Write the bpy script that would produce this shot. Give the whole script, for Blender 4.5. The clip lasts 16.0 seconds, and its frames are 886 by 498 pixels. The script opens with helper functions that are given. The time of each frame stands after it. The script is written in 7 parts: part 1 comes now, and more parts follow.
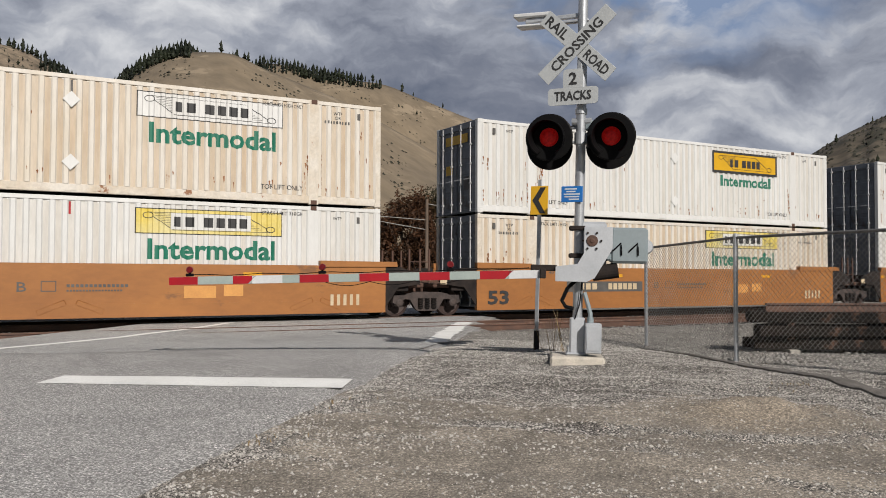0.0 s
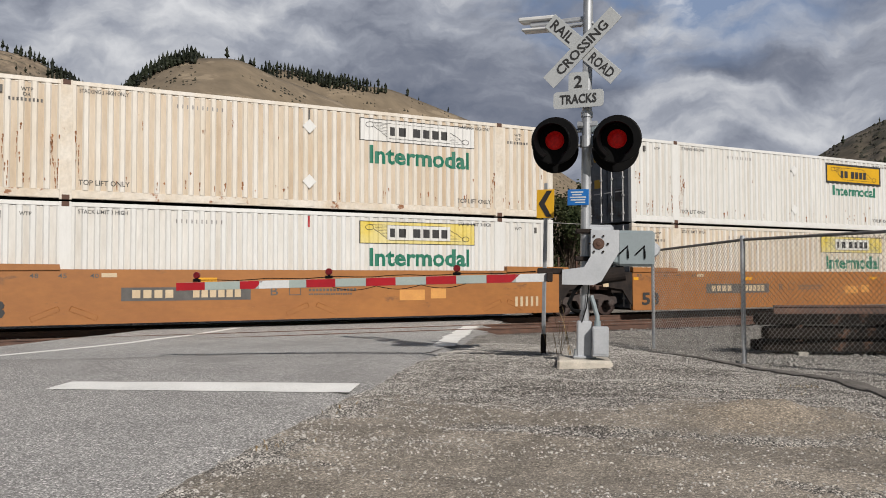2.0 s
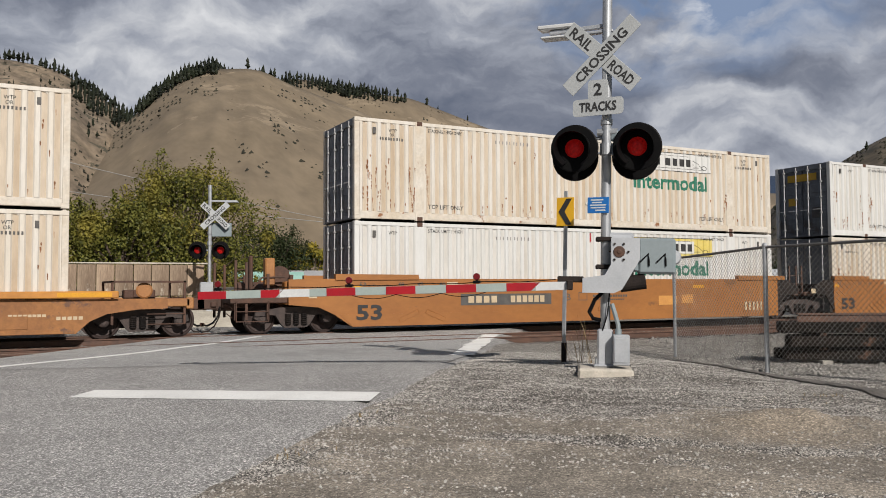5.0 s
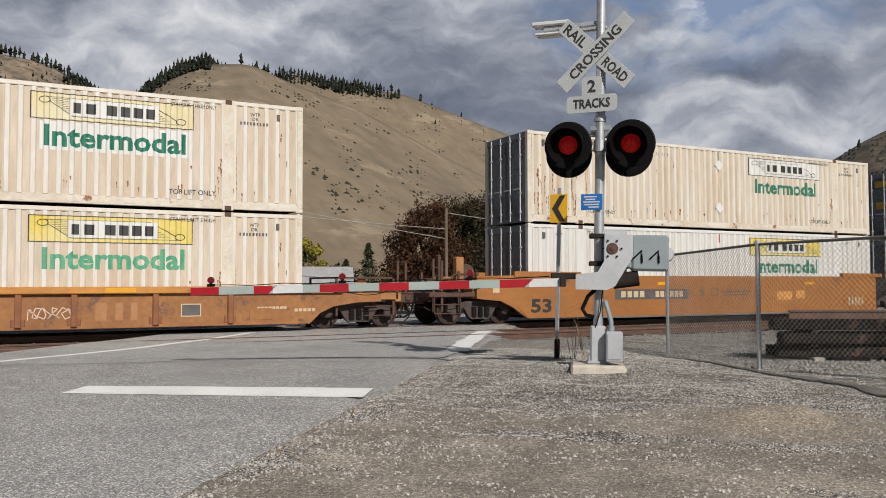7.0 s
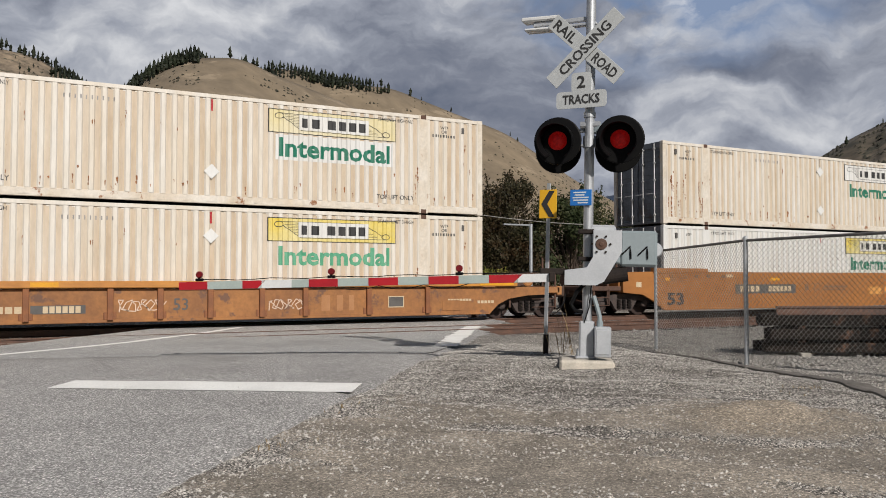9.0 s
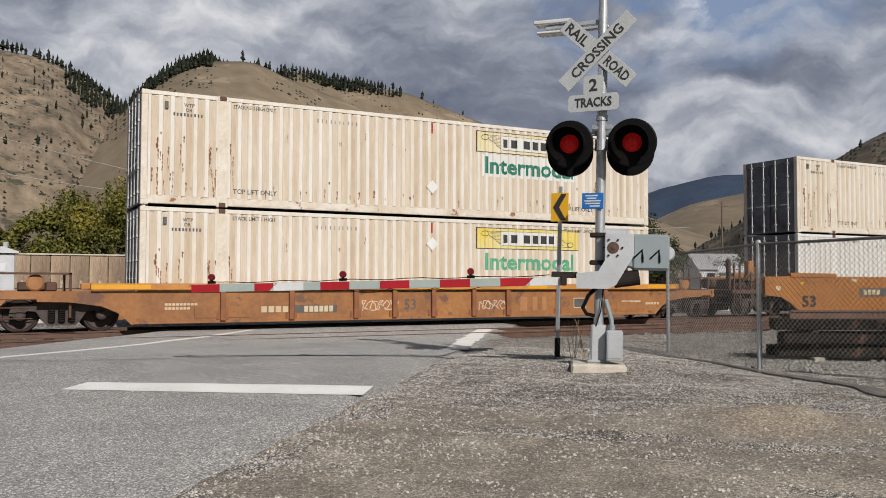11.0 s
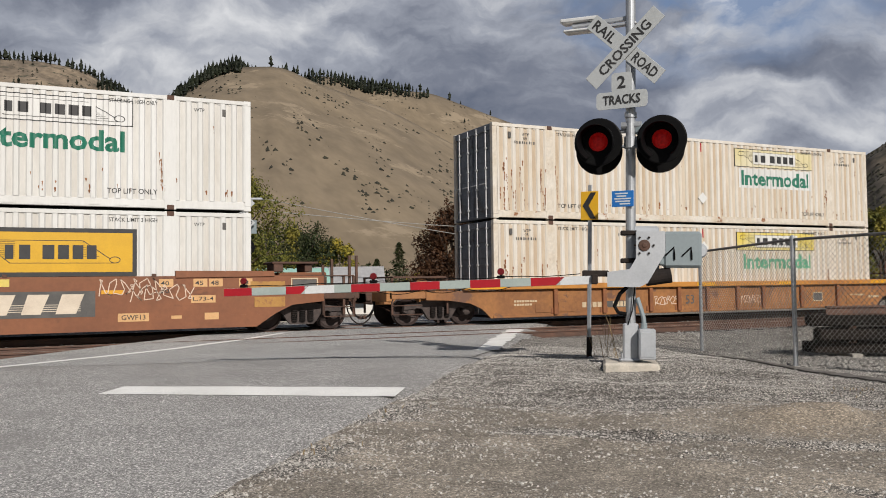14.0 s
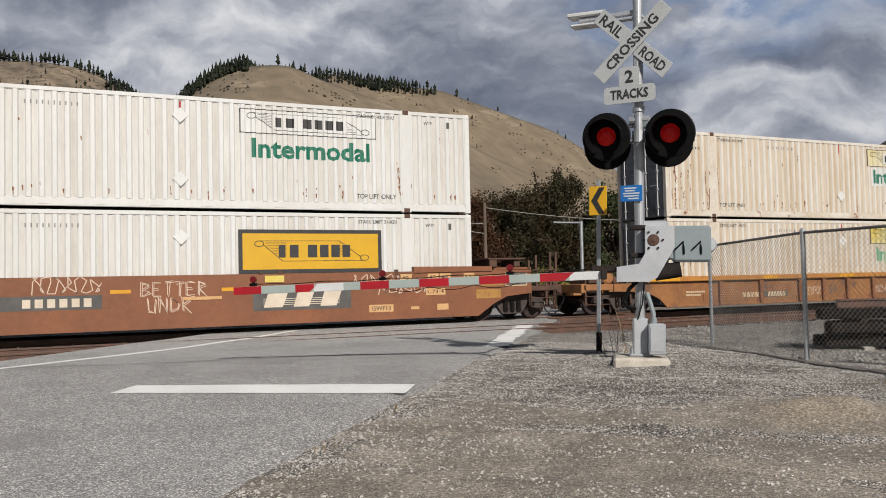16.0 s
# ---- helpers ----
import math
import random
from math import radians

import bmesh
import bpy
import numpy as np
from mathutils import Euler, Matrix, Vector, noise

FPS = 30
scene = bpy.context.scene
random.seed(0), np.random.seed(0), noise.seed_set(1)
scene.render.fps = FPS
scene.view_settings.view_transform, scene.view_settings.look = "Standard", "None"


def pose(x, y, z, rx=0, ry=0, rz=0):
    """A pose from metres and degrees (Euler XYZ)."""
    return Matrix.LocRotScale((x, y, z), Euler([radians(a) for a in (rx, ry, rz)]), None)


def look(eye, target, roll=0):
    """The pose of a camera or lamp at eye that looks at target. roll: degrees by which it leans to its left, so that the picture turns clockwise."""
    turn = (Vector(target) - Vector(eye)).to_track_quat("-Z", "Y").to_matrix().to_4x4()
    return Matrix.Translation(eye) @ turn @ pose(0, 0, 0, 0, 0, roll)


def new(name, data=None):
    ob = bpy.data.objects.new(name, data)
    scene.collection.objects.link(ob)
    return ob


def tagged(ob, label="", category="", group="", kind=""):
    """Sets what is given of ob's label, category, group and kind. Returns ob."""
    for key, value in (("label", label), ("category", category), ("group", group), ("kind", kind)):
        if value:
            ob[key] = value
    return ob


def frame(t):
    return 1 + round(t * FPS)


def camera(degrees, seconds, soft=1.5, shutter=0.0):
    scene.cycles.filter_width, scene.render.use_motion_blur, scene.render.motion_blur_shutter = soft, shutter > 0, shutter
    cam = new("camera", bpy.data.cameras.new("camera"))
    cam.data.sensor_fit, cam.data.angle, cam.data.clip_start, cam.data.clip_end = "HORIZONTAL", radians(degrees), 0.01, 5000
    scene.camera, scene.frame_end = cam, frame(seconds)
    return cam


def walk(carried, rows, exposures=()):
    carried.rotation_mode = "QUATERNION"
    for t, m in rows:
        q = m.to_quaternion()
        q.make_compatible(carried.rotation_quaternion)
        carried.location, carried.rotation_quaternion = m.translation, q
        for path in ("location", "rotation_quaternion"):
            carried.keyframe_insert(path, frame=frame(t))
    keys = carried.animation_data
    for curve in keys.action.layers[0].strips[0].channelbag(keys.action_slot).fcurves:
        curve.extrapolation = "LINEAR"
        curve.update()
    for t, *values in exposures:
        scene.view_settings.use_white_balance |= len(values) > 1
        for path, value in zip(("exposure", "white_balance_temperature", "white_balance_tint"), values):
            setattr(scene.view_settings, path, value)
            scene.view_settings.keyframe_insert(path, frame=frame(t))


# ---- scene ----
FOV = 55.13
EYE = (0.0, 0.0, 1.21)
cam = camera(FOV, 16.0, soft=0.95)
# seconds, heading clockwise from +Y, pitch, lean
PATH = [
    (0.0, 29.05, 1.78, 0.20),
    (0.5, 29.22, 1.75, 0.22),
    (1.0, 29.17, 1.81, 0.11),
    (1.5, 28.96, 1.88, 0.03),
    (2.0, 28.62, 2.05, -0.14),
    (2.5, 28.33, 2.17, -0.17),
    (3.0, 28.00, 2.34, -0.13),
    (3.5, 27.62, 2.52, -0.08),
    (4.0, 27.25, 2.65, -0.21),
    (6.5, 27.42, 2.46, -0.36),
    (7.0, 27.73, 2.38, -0.14),
    (7.5, 28.08, 2.27, -0.11),
    (8.0, 28.35, 2.19, -0.08),
    (8.5, 28.49, 2.12, 0.04),
    (9.0, 28.45, 2.05, 0.00),
    (11.5, 27.47, 2.35, 0.26),
    (12.0, 27.29, 2.44, 0.31),
    (12.5, 26.98, 2.44, 0.12),
    (13.0, 26.54, 2.38, -0.08),
    (13.5, 26.08, 2.35, -0.41),
    (14.0, 25.67, 2.32, -0.69),
    (14.5, 25.35, 2.28, -1.06),
    (15.0, 25.12, 2.20, -1.24),
    (15.5, 24.98, 2.10, -1.33),
    (16.0, 25.08, 2.10, -1.22),
]


def aim(yaw, pitch, lean):
    y, p = radians(yaw), radians(pitch)
    way = Vector((math.sin(y) * math.cos(p), math.cos(y) * math.cos(p), math.sin(p)))
    return look(EYE, Vector(EYE) + way, lean)


walk(cam, [(t, aim(y, p, r)) for t, y, p, r in PATH], exposures=[(0.0, -0.14), (16.0, -0.14)])

# ---- world and sun ----
SUN_AZ, SUN_EL = 182.5, 32.5


def nodes_of(tree):
    tree.nodes.clear()

    def nd(kind, **kw):
        n = tree.nodes.new(kind)
        for k, v in kw.items():
            if k in n.inputs:
                n.inputs[k].default_value = v
        return n

    def ln(a, b):
        tree.links.new(a, b)
    return nd, ln


def ramp(nd, ln, fac, stops):
    n = nd("ShaderNodeValToRGB")
    el = n.color_ramp.elements
    while len(el) < len(stops):
        el.new(0.5)
    for e, (p, c) in zip(el, stops):
        e.position = p
        e.color = (*c, 1) if len(c) == 3 else c
    ln(fac, n.inputs[0])
    return n.outputs[0]


def mixc(nd, ln, fac, a, b, blend="MIX"):
    n = nd("ShaderNodeMix")
    n.data_type, n.blend_type = "RGBA", blend
    for sock, v in ((n.inputs[0], fac), (n.inputs[6], a), (n.inputs[7], b)):
        if hasattr(v, "links"):
            ln(v, sock)
        else:
            sock.default_value = v if isinstance(v, (int, float)) else (*v, 1)
    return n.outputs[2]


world = bpy.data.worlds.new("sky")
scene.world = world
world.use_nodes = True
nd, ln = nodes_of(world.node_tree)
sky = nd("ShaderNodeTexSky")
sky.sky_type, sky.sun_disc = "NISHITA", False
sky.sun_elevation, sky.sun_rotation = radians(SUN_EL), radians(SUN_AZ)
geo = nd("ShaderNodeTexCoord")
sep = nd("ShaderNodeSeparateXYZ")
ln(geo.outputs["Generated"], sep.inputs[0])
warp = nd("ShaderNodeTexNoise", Scale=5.5, Detail=6.0, Roughness=0.55)
ln(geo.outputs["Generated"], warp.inputs["Vector"])


def vmath(op, a, b):
    n = nd("ShaderNodeVectorMath")
    n.operation = op
    for sock, v in zip(n.inputs, (a, b)):
        if hasattr(v, "links"):
            ln(v, sock)
        else:
            sock.default_value = v
    return n.outputs["Value"] if op == "DISTANCE" else n.outputs[0]


def smath(op, a, b):
    n = nd("ShaderNodeMath")
    n.operation = op
    for sock, v in zip(n.inputs, (a, b)):
        if hasattr(v, "links"):
            ln(v, sock)
        else:
            sock.default_value = v
    return n.outputs[0]


SQUASH = (1.0, 1.0, 2.2)
drift = vmath("MULTIPLY", vmath("SUBTRACT", warp.outputs["Color"], (0.5, 0.5, 0.5)), (0.15, 0.15, 0.13))
bent = vmath("MULTIPLY", vmath("ADD", geo.outputs["Generated"], drift), SQUASH)


def puffs(shift, scale, detail):
    n = nd("ShaderNodeTexNoise", Scale=scale, Detail=detail, Roughness=0.54, Distortion=0.0)
    ln(vmath("ADD", bent, shift), n.inputs["Vector"])
    return n.outputs[0]


# cloud masses by heading, height, reach and brightness
MASSES = [
    (7.0, 15.5, 0.14, 0.22), (15.0, 17.5, 0.12, 0.16), (1.5, 18.5, 0.13, -0.12), (9.0, 20.5, 0.13, -0.26), (21.0, 14.5, 0.15, -0.10),
    (28.0, 19.5, 0.14, 0.10), (32.5, 11.5, 0.15, -0.16), (47.5, 15.4, 0.13, 0.22), (50.0, 13.2, 0.06, -0.30), (46.0, 13.4, 0.045, -0.14), (45.0, 10.8, 0.08, 0.12),
    (53.0, 10.6, 0.09, 0.17), (46.6, 18.0, 0.05, 0.60), (37.0, 14.5, 0.11, 0.12), (55.5, 15.5, 0.11, 0.0), (39.5, 17.0, 0.09, -0.12),
]
tone = smath("ADD", smath("MULTIPLY", smath("SUBTRACT", puffs((0, 0, 0), 5.0, 7.0), 0.5), 0.55), 0.40)
relief = smath("SUBTRACT", puffs((3.1, 0, 0), 9.0, 7.0), puffs((3.085, 0, 0.05), 9.0, 7.0))
tone = smath("ADD", tone, smath("MULTIPLY", relief, 0.85))
for az_, el_, reach, gain in MASSES:
    a, e = radians(az_), radians(el_)
    c = (math.sin(a) * math.cos(e) * SQUASH[0], math.cos(a) * math.cos(e) * SQUASH[1], math.sin(e) * SQUASH[2])
    n = nd("ShaderNodeMapRange")
    n.interpolation_type = "SMOOTHERSTEP"
    ln(vmath("DISTANCE", bent, c), n.inputs["Value"])
    for key, v in (("From Min", reach * 0.25), ("From Max", reach * 1.5), ("To Min", gain), ("To Max", 0.0)):
        n.inputs[key].default_value = v
    tone = smath("ADD", tone, n.outputs[0])
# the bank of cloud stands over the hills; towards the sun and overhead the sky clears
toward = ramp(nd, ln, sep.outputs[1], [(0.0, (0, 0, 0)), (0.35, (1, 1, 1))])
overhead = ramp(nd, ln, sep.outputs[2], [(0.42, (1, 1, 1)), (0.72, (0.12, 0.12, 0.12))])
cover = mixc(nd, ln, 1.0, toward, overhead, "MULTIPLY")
cloud = ramp(nd, ln, tone, [(0.05, (3.3, 4.0, 5.7)), (0.30, (6.1, 6.7, 8.4)), (0.50, (10.2, 10.9, 12.7)), (0.72, (17.6, 18.0, 19.0)), (0.95, (25.5, 25.5, 25.8))])
# blue shows between the clouds high over the right-hand hills
gap = smath("ADD", smath("MULTIPLY", puffs((7.7, 2.0, 0), 7.0, 6.0), 1.5), -0.55)
high = nd("ShaderNodeMapRange")
ln(vmath("DISTANCE", bent, (math.sin(radians(44)) * 0.945, math.cos(radians(44)) * 0.945, math.sin(radians(19.5)) * 2.2)), high.inputs["Value"])
for key, v in (("From Min", 0.03), ("From Max", 0.30), ("To Min", 0.95), ("To Max", 0.0)):
    high.inputs[key].default_value = v
blue = smath("MULTIPLY", gap, high.outputs[0])
blue_k = ramp(nd, ln, blue, [(0.03, (0, 0, 0)), (0.22, (0.9, 0.9, 0.9))])
cloud = mixc(nd, ln, blue_k, cloud, (4.6, 7.0, 11.8))
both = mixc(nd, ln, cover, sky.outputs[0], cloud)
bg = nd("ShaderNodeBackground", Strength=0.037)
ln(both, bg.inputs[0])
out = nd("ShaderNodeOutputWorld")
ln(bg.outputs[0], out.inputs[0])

sun = new("sun", bpy.data.lights.new("sun", "SUN"))
sun.data.energy, sun.data.angle, sun.data.color = 5.0, radians(0.55), (1.0, 0.94, 0.868)
a, e = radians(SUN_AZ), radians(SUN_EL)
sun_at = Vector((math.sin(a) * math.cos(e), math.cos(a) * math.cos(e), math.sin(e))) * 100
sun.matrix_world = look(sun_at, (0, 0, 0))

# ---- materials ----
MATS = {}


def mat(name, c1, c2=None, rough=0.6, metal=0.0, scale=3.0, bump=0.0, bscale=None, stretch=(1, 1, 1), spots=None, spot_at=0.62, spot_scale=1.5, spot_stretch=(1, 1, 1), emit=0.0, grain=0.12, vary=0.0, spec=0.5, coord="Object"):
    """Colour drifts from c1 to c2 by a broad noise, with finer grain over it, and spots of a third colour."""
    if name in MATS:
        return MATS[name]
    m = bpy.data.materials.new(name)
    m.use_nodes = True
    nd, ln = nodes_of(m.node_tree)
    b = nd("ShaderNodeBsdfPrincipled", Metallic=metal, Roughness=rough)
    b.inputs["Specular IOR Level"].default_value = spec
    o = nd("ShaderNodeOutputMaterial")
    ln(b.outputs[0], o.inputs[0])
    tc = nd("ShaderNodeTexCoord")
    mp = nd("ShaderNodeMapping")
    mp.inputs["Scale"].default_value = stretch
    ln(tc.outputs[coord], mp.inputs[0])
    big = nd("ShaderNodeTexNoise", Scale=scale, Detail=4.0, Roughness=0.6)
    ln(mp.outputs[0], big.inputs["Vector"])
    c2 = c2 or tuple(v * 0.8 for v in c1)
    col = ramp(nd, ln, big.outputs[0], [(0.35, c1), (0.65, c2)])
    fine = nd("ShaderNodeTexNoise", Scale=(bscale or scale * 14), Detail=3.0, Roughness=0.7)
    ln(mp.outputs[0], fine.inputs["Vector"])
    if grain:
        g = ramp(nd, ln, fine.outputs[0], [(0.3, (1 - grain,) * 3), (0.7, (1 + grain,) * 3)])
        col = mixc(nd, ln, 1.0, col, g, "MULTIPLY")
    if spots:
        mp2 = nd("ShaderNodeMapping")
        mp2.inputs["Scale"].default_value = spot_stretch
        ln(tc.outputs[coord], mp2.inputs[0])
        sp = nd("ShaderNodeTexNoise", Scale=spot_scale, Detail=6.0, Roughness=0.7)
        ln(mp2.outputs[0], sp.inputs["Vector"])
        k = ramp(nd, ln, sp.outputs[0], [(spot_at, (0, 0, 0)), (spot_at + 0.05, (1, 1, 1))])
        col = mixc(nd, ln, k, col, spots)
    if vary:
        oi = nd("ShaderNodeObjectInfo")
        k = ramp(nd, ln, oi.outputs["Random"], [(0, (1 - vary,) * 3), (1, (1 + vary,) * 3)])
        col = mixc(nd, ln, 1.0, col, k, "MULTIPLY")
    ln(col, b.inputs["Base Color"])
    if bump:
        bp = nd("ShaderNodeBump", Strength=min(1.0, bump * 10), Distance=0.02)
        ln(fine.outputs[0], bp.inputs["Height"])
        ln(bp.outputs[0], b.inputs["Normal"])
    if emit:
        ln(col, b.inputs["Emission Color"])
        b.inputs["Emission Strength"].default_value = emit
    MATS[name] = m
    return m


def leaf_mat(name, dark, light, warm, spread=0.35):
    m = bpy.data.materials.new(name)
    m.use_nodes = True
    nd, ln = nodes_of(m.node_tree)
    b = nd("ShaderNodeBsdfPrincipled", Roughness=0.6)
    b.inputs["Specular IOR Level"].default_value = 0.25
    tr = nd("ShaderNodeBsdfTranslucent")
    mx = nd("ShaderNodeMixShader", Fac=0.25)
    o = nd("ShaderNodeOutputMaterial")
    g = nd("ShaderNodeNewGeometry")
    tc = nd("ShaderNodeTexCoord")
    nz = nd("ShaderNodeTexNoise", Scale=0.45, Detail=3.0)
    ln(tc.outputs["Object"], nz.inputs["Vector"])
    c = ramp(nd, ln, g.outputs["Random Per Island"], [(0, dark), (0.7, light), (1.0, light)])
    w = ramp(nd, ln, nz.outputs[0], [(0.48, (0, 0, 0)), (0.70, (spread * 2,) * 3)])
    c = mixc(nd, ln, w, c, warm)
    ln(c, b.inputs["Base Color"])
    ln(c, tr.inputs["Color"])
    ln(b.outputs[0], mx.inputs[1])
    ln(tr.outputs[0], mx.inputs[2])
    ln(mx.outputs[0], o.inputs[0])
    return m




def speckled(name, dark, light, patch, scale, contrast, rough=0.92, patch_scale=0.5, patch_at=0.56, dirt=False):
    """Ground of small stones: each cell has its own tone; broad drifts and patches of another tone lie over it."""
    m = bpy.data.materials.new(name)
    m.use_nodes = True
    nd, ln = nodes_of(m.node_tree)
    b = nd("ShaderNodeBsdfPrincipled", Roughness=rough)
    b.inputs["Specular IOR Level"].default_value = 0.3
    o = nd("ShaderNodeOutputMaterial")
    ln(b.outputs[0], o.inputs[0])
    tc = nd("ShaderNodeTexCoord")
    vo = nd("ShaderNodeTexVoronoi", Scale=scale)
    ln(tc.outputs["Object"], vo.inputs["Vector"])
    sp = nd("ShaderNodeSeparateColor")
    ln(vo.outputs["Color"], sp.inputs[0])
    tone = ramp(nd, ln, sp.outputs[0], [(0.0, (1 - contrast,) * 3), (0.55, (1 - contrast * 0.3,) * 3), (0.85, (1 + contrast * 0.6,) * 3), (1.0, (1 + contrast * 2.2,) * 3)])
    drift = nd("ShaderNodeTexNoise", Scale=patch_scale, Detail=7.0, Roughness=0.62, Distortion=0.4)
    ln(tc.outputs["Object"], drift.inputs["Vector"])
    base = ramp(nd, ln, drift.outputs[0], [(0.36, dark), (0.50, light), (0.64, dark)])
    d2 = nd("ShaderNodeTexNoise", Scale=patch_scale * 0.8, Detail=8.0, Roughness=0.65)
    sh = nd("ShaderNodeVectorMath")
    sh.operation = "ADD"
    sh.inputs[1].default_value = (17.0, 5.0, 0.0)
    ln(tc.outputs["Object"], sh.inputs[0])
    ln(sh.outputs[0], d2.inputs["Vector"])
    if dirt:
        # packed earth lies where wheels have passed; its edge is broken up by stones
        at = nd("ShaderNodeAttribute")
        at.attribute_name = "dirt"
        br = nd("ShaderNodeTexNoise", Scale=9.0, Detail=8.0, Roughness=0.72)
        ln(tc.outputs["Object"], br.inputs["Vector"])
        sm = nd("ShaderNodeMath")
        sm.operation = "MULTIPLY_ADD"
        ln(br.outputs[0], sm.inputs[0])
        sm.inputs[1].default_value = 1.1
        ln(at.outputs["Fac"], sm.inputs[2])
        sc = nd("ShaderNodeMath")
        sc.operation = "MULTIPLY"
        ln(sm.outputs[0], sc.inputs[0])
        sc.inputs[1].default_value = 0.84
        k = ramp(nd, ln, sc.outputs[0], [(0.70, (0, 0, 0)), (0.86, (0.92, 0.92, 0.92))])
        fine = nd("ShaderNodeTexNoise", Scale=38.0, Detail=6.0, Roughness=0.75)
        ln(tc.outputs["Object"], fine.inputs["Vector"])
        soil = ramp(nd, ln, d2.outputs[0], [(0.38, patch), (0.52, tuple(v * 0.62 for v in patch)), (0.62, tuple(v * 1.12 for v in patch))])
        # turned brown soil on the lip
        ds = nd("ShaderNodeVectorMath")
        ds.operation = "DISTANCE"
        ln(tc.outputs["Object"], ds.inputs[0])
        ds.inputs[1].default_value = (6.15, 5.35, 0.0)
        near = nd("ShaderNodeMath")
        near.operation = "MULTIPLY_ADD"
        ln(br.outputs[0], near.inputs[0])
        near.inputs[1].default_value = 1.6
        ln(ds.outputs["Value"], near.inputs[2])
        half = nd("ShaderNodeMath")
        half.operation = "MULTIPLY"
        ln(near.outputs[0], half.inputs[0])
        half.inputs[1].default_value = 0.4
        heap = ramp(nd, ln, half.outputs[0], [(0.42, (0.6, 0.6, 0.6)), (0.66, (0, 0, 0))])
        soil = mixc(nd, ln, heap, soil, (0.345, 0.285, 0.218))
        patch = mixc(nd, ln, 1.0, soil, ramp(nd, ln, fine.outputs[0], [(0.34, (0.38, 0.38, 0.38)), (0.50, (1, 1, 1)), (0.66, (1.6, 1.58, 1.54))]), "MULTIPLY")
    else:
        k = ramp(nd, ln, d2.outputs[0], [(patch_at - 0.04, (0, 0, 0)), (patch_at + 0.06, (0.85, 0.85, 0.85))])
    base = mixc(nd, ln, k, base, patch)
    tone = mixc(nd, ln, mixc(nd, ln, 1.0, k, (0.72, 0.72, 0.72), "MULTIPLY"), tone, (0.97, 0.97, 0.97))
    col = mixc(nd, ln, 1.0, base, tone, "MULTIPLY")
    ln(col, b.inputs["Base Color"])
    bp = nd("ShaderNodeBump", Strength=0.55, Distance=0.012)
    ln(sp.outputs[0], bp.inputs["Height"])
    ln(bp.outputs[0], b.inputs["Normal"])
    MATS[name] = m
    return m


ASPHALT = speckled("asphalt", (0.32, 0.312, 0.305), (0.385, 0.376, 0.367), (0.27, 0.262, 0.255), 95, 0.6, patch_scale=0.35, patch_at=0.58)
ASPHALT2 = speckled("newer_asphalt", (0.355, 0.352, 0.347), (0.41, 0.406, 0.40), (0.31, 0.306, 0.30), 95, 0.5, patch_scale=0.4, patch_at=0.6)
GRAVEL = speckled("gravel_ground", (0.162, 0.149, 0.134), (0.30, 0.281, 0.256), (0.338, 0.298, 0.25), 98, 1.1, patch_scale=0.6, dirt=True)
STONE = mat("gravel_stone", (0.60, 0.575, 0.54), (0.24, 0.225, 0.205), rough=0.9, scale=9, grain=0.3)
BEDDING = speckled("ballast_bed", (0.15, 0.144, 0.136), (0.26, 0.25, 0.238), (0.19, 0.168, 0.15), 24, 0.9, patch_scale=0.5, patch_at=0.6)
BALLAST = mat("ballast_stone", (0.3, 0.29, 0.27), (0.16, 0.15, 0.14), rough=0.95, scale=6, grain=0.3)
PAINT = mat("road_paint", (0.85, 0.85, 0.83), (0.74, 0.74, 0.72), rough=0.7, scale=1.5, grain=0.12, bscale=50, spots=(0.3, 0.29, 0.28), spot_at=0.66, spot_scale=9)
RAIL = mat("rusty_rail", (0.115, 0.058, 0.038), (0.07, 0.04, 0.03), rough=0.7, scale=2, grain=0.25)
RAILTOP = mat("rail_head", (0.42, 0.38, 0.35), (0.3, 0.26, 0.24), rough=0.35, metal=0.9, scale=2)
TIE = mat("creosote_tie", (0.018, 0.014, 0.012), (0.010, 0.009, 0.008), rough=0.9, scale=4, bump=0.05, stretch=(0.3, 1, 1), vary=0.3, spots=(0.085, 0.05, 0.036), spot_at=0.57, spec=0.12)
GALV = mat("galvanised_steel", (0.45, 0.47, 0.49), (0.34, 0.355, 0.38), rough=0.45, metal=0.55, scale=5, grain=0.1)
ALU = mat("aluminium_paint", (0.50, 0.52, 0.55), (0.42, 0.44, 0.47), rough=0.42, metal=0.35, scale=3, grain=0.06)
GREYBOX = mat("grey_enamel", (0.22, 0.26, 0.28), (0.19, 0.23, 0.245), rough=0.5, scale=2, grain=0.05)
BLACK = mat("black_enamel", (0.005, 0.005, 0.006), (0.008, 0.008, 0.008), rough=0.45, scale=4, spec=0.06)
DARK = mat("dark_grime", (0.014, 0.012, 0.012), (0.03, 0.023, 0.02), rough=0.9, scale=3, grain=0.2, spec=0.2)
SIGNW = mat("sign_white", (0.42, 0.44, 0.45), (0.37, 0.39, 0.40), rough=0.5, scale=3, grain=0.05)
INK = mat("black_lettering", (0.02, 0.02, 0.022), (0.03, 0.03, 0.03), rough=0.6, scale=3)
CONCRETE = mat("concrete", (0.55, 0.5, 0.43), (0.4, 0.37, 0.32), rough=0.9, scale=3, bump=0.04, grain=0.15)
REDT = mat("red_reflective", (0.36, 0.010, 0.018), (0.29, 0.010, 0.018), rough=0.35, scale=3, grain=0.05)
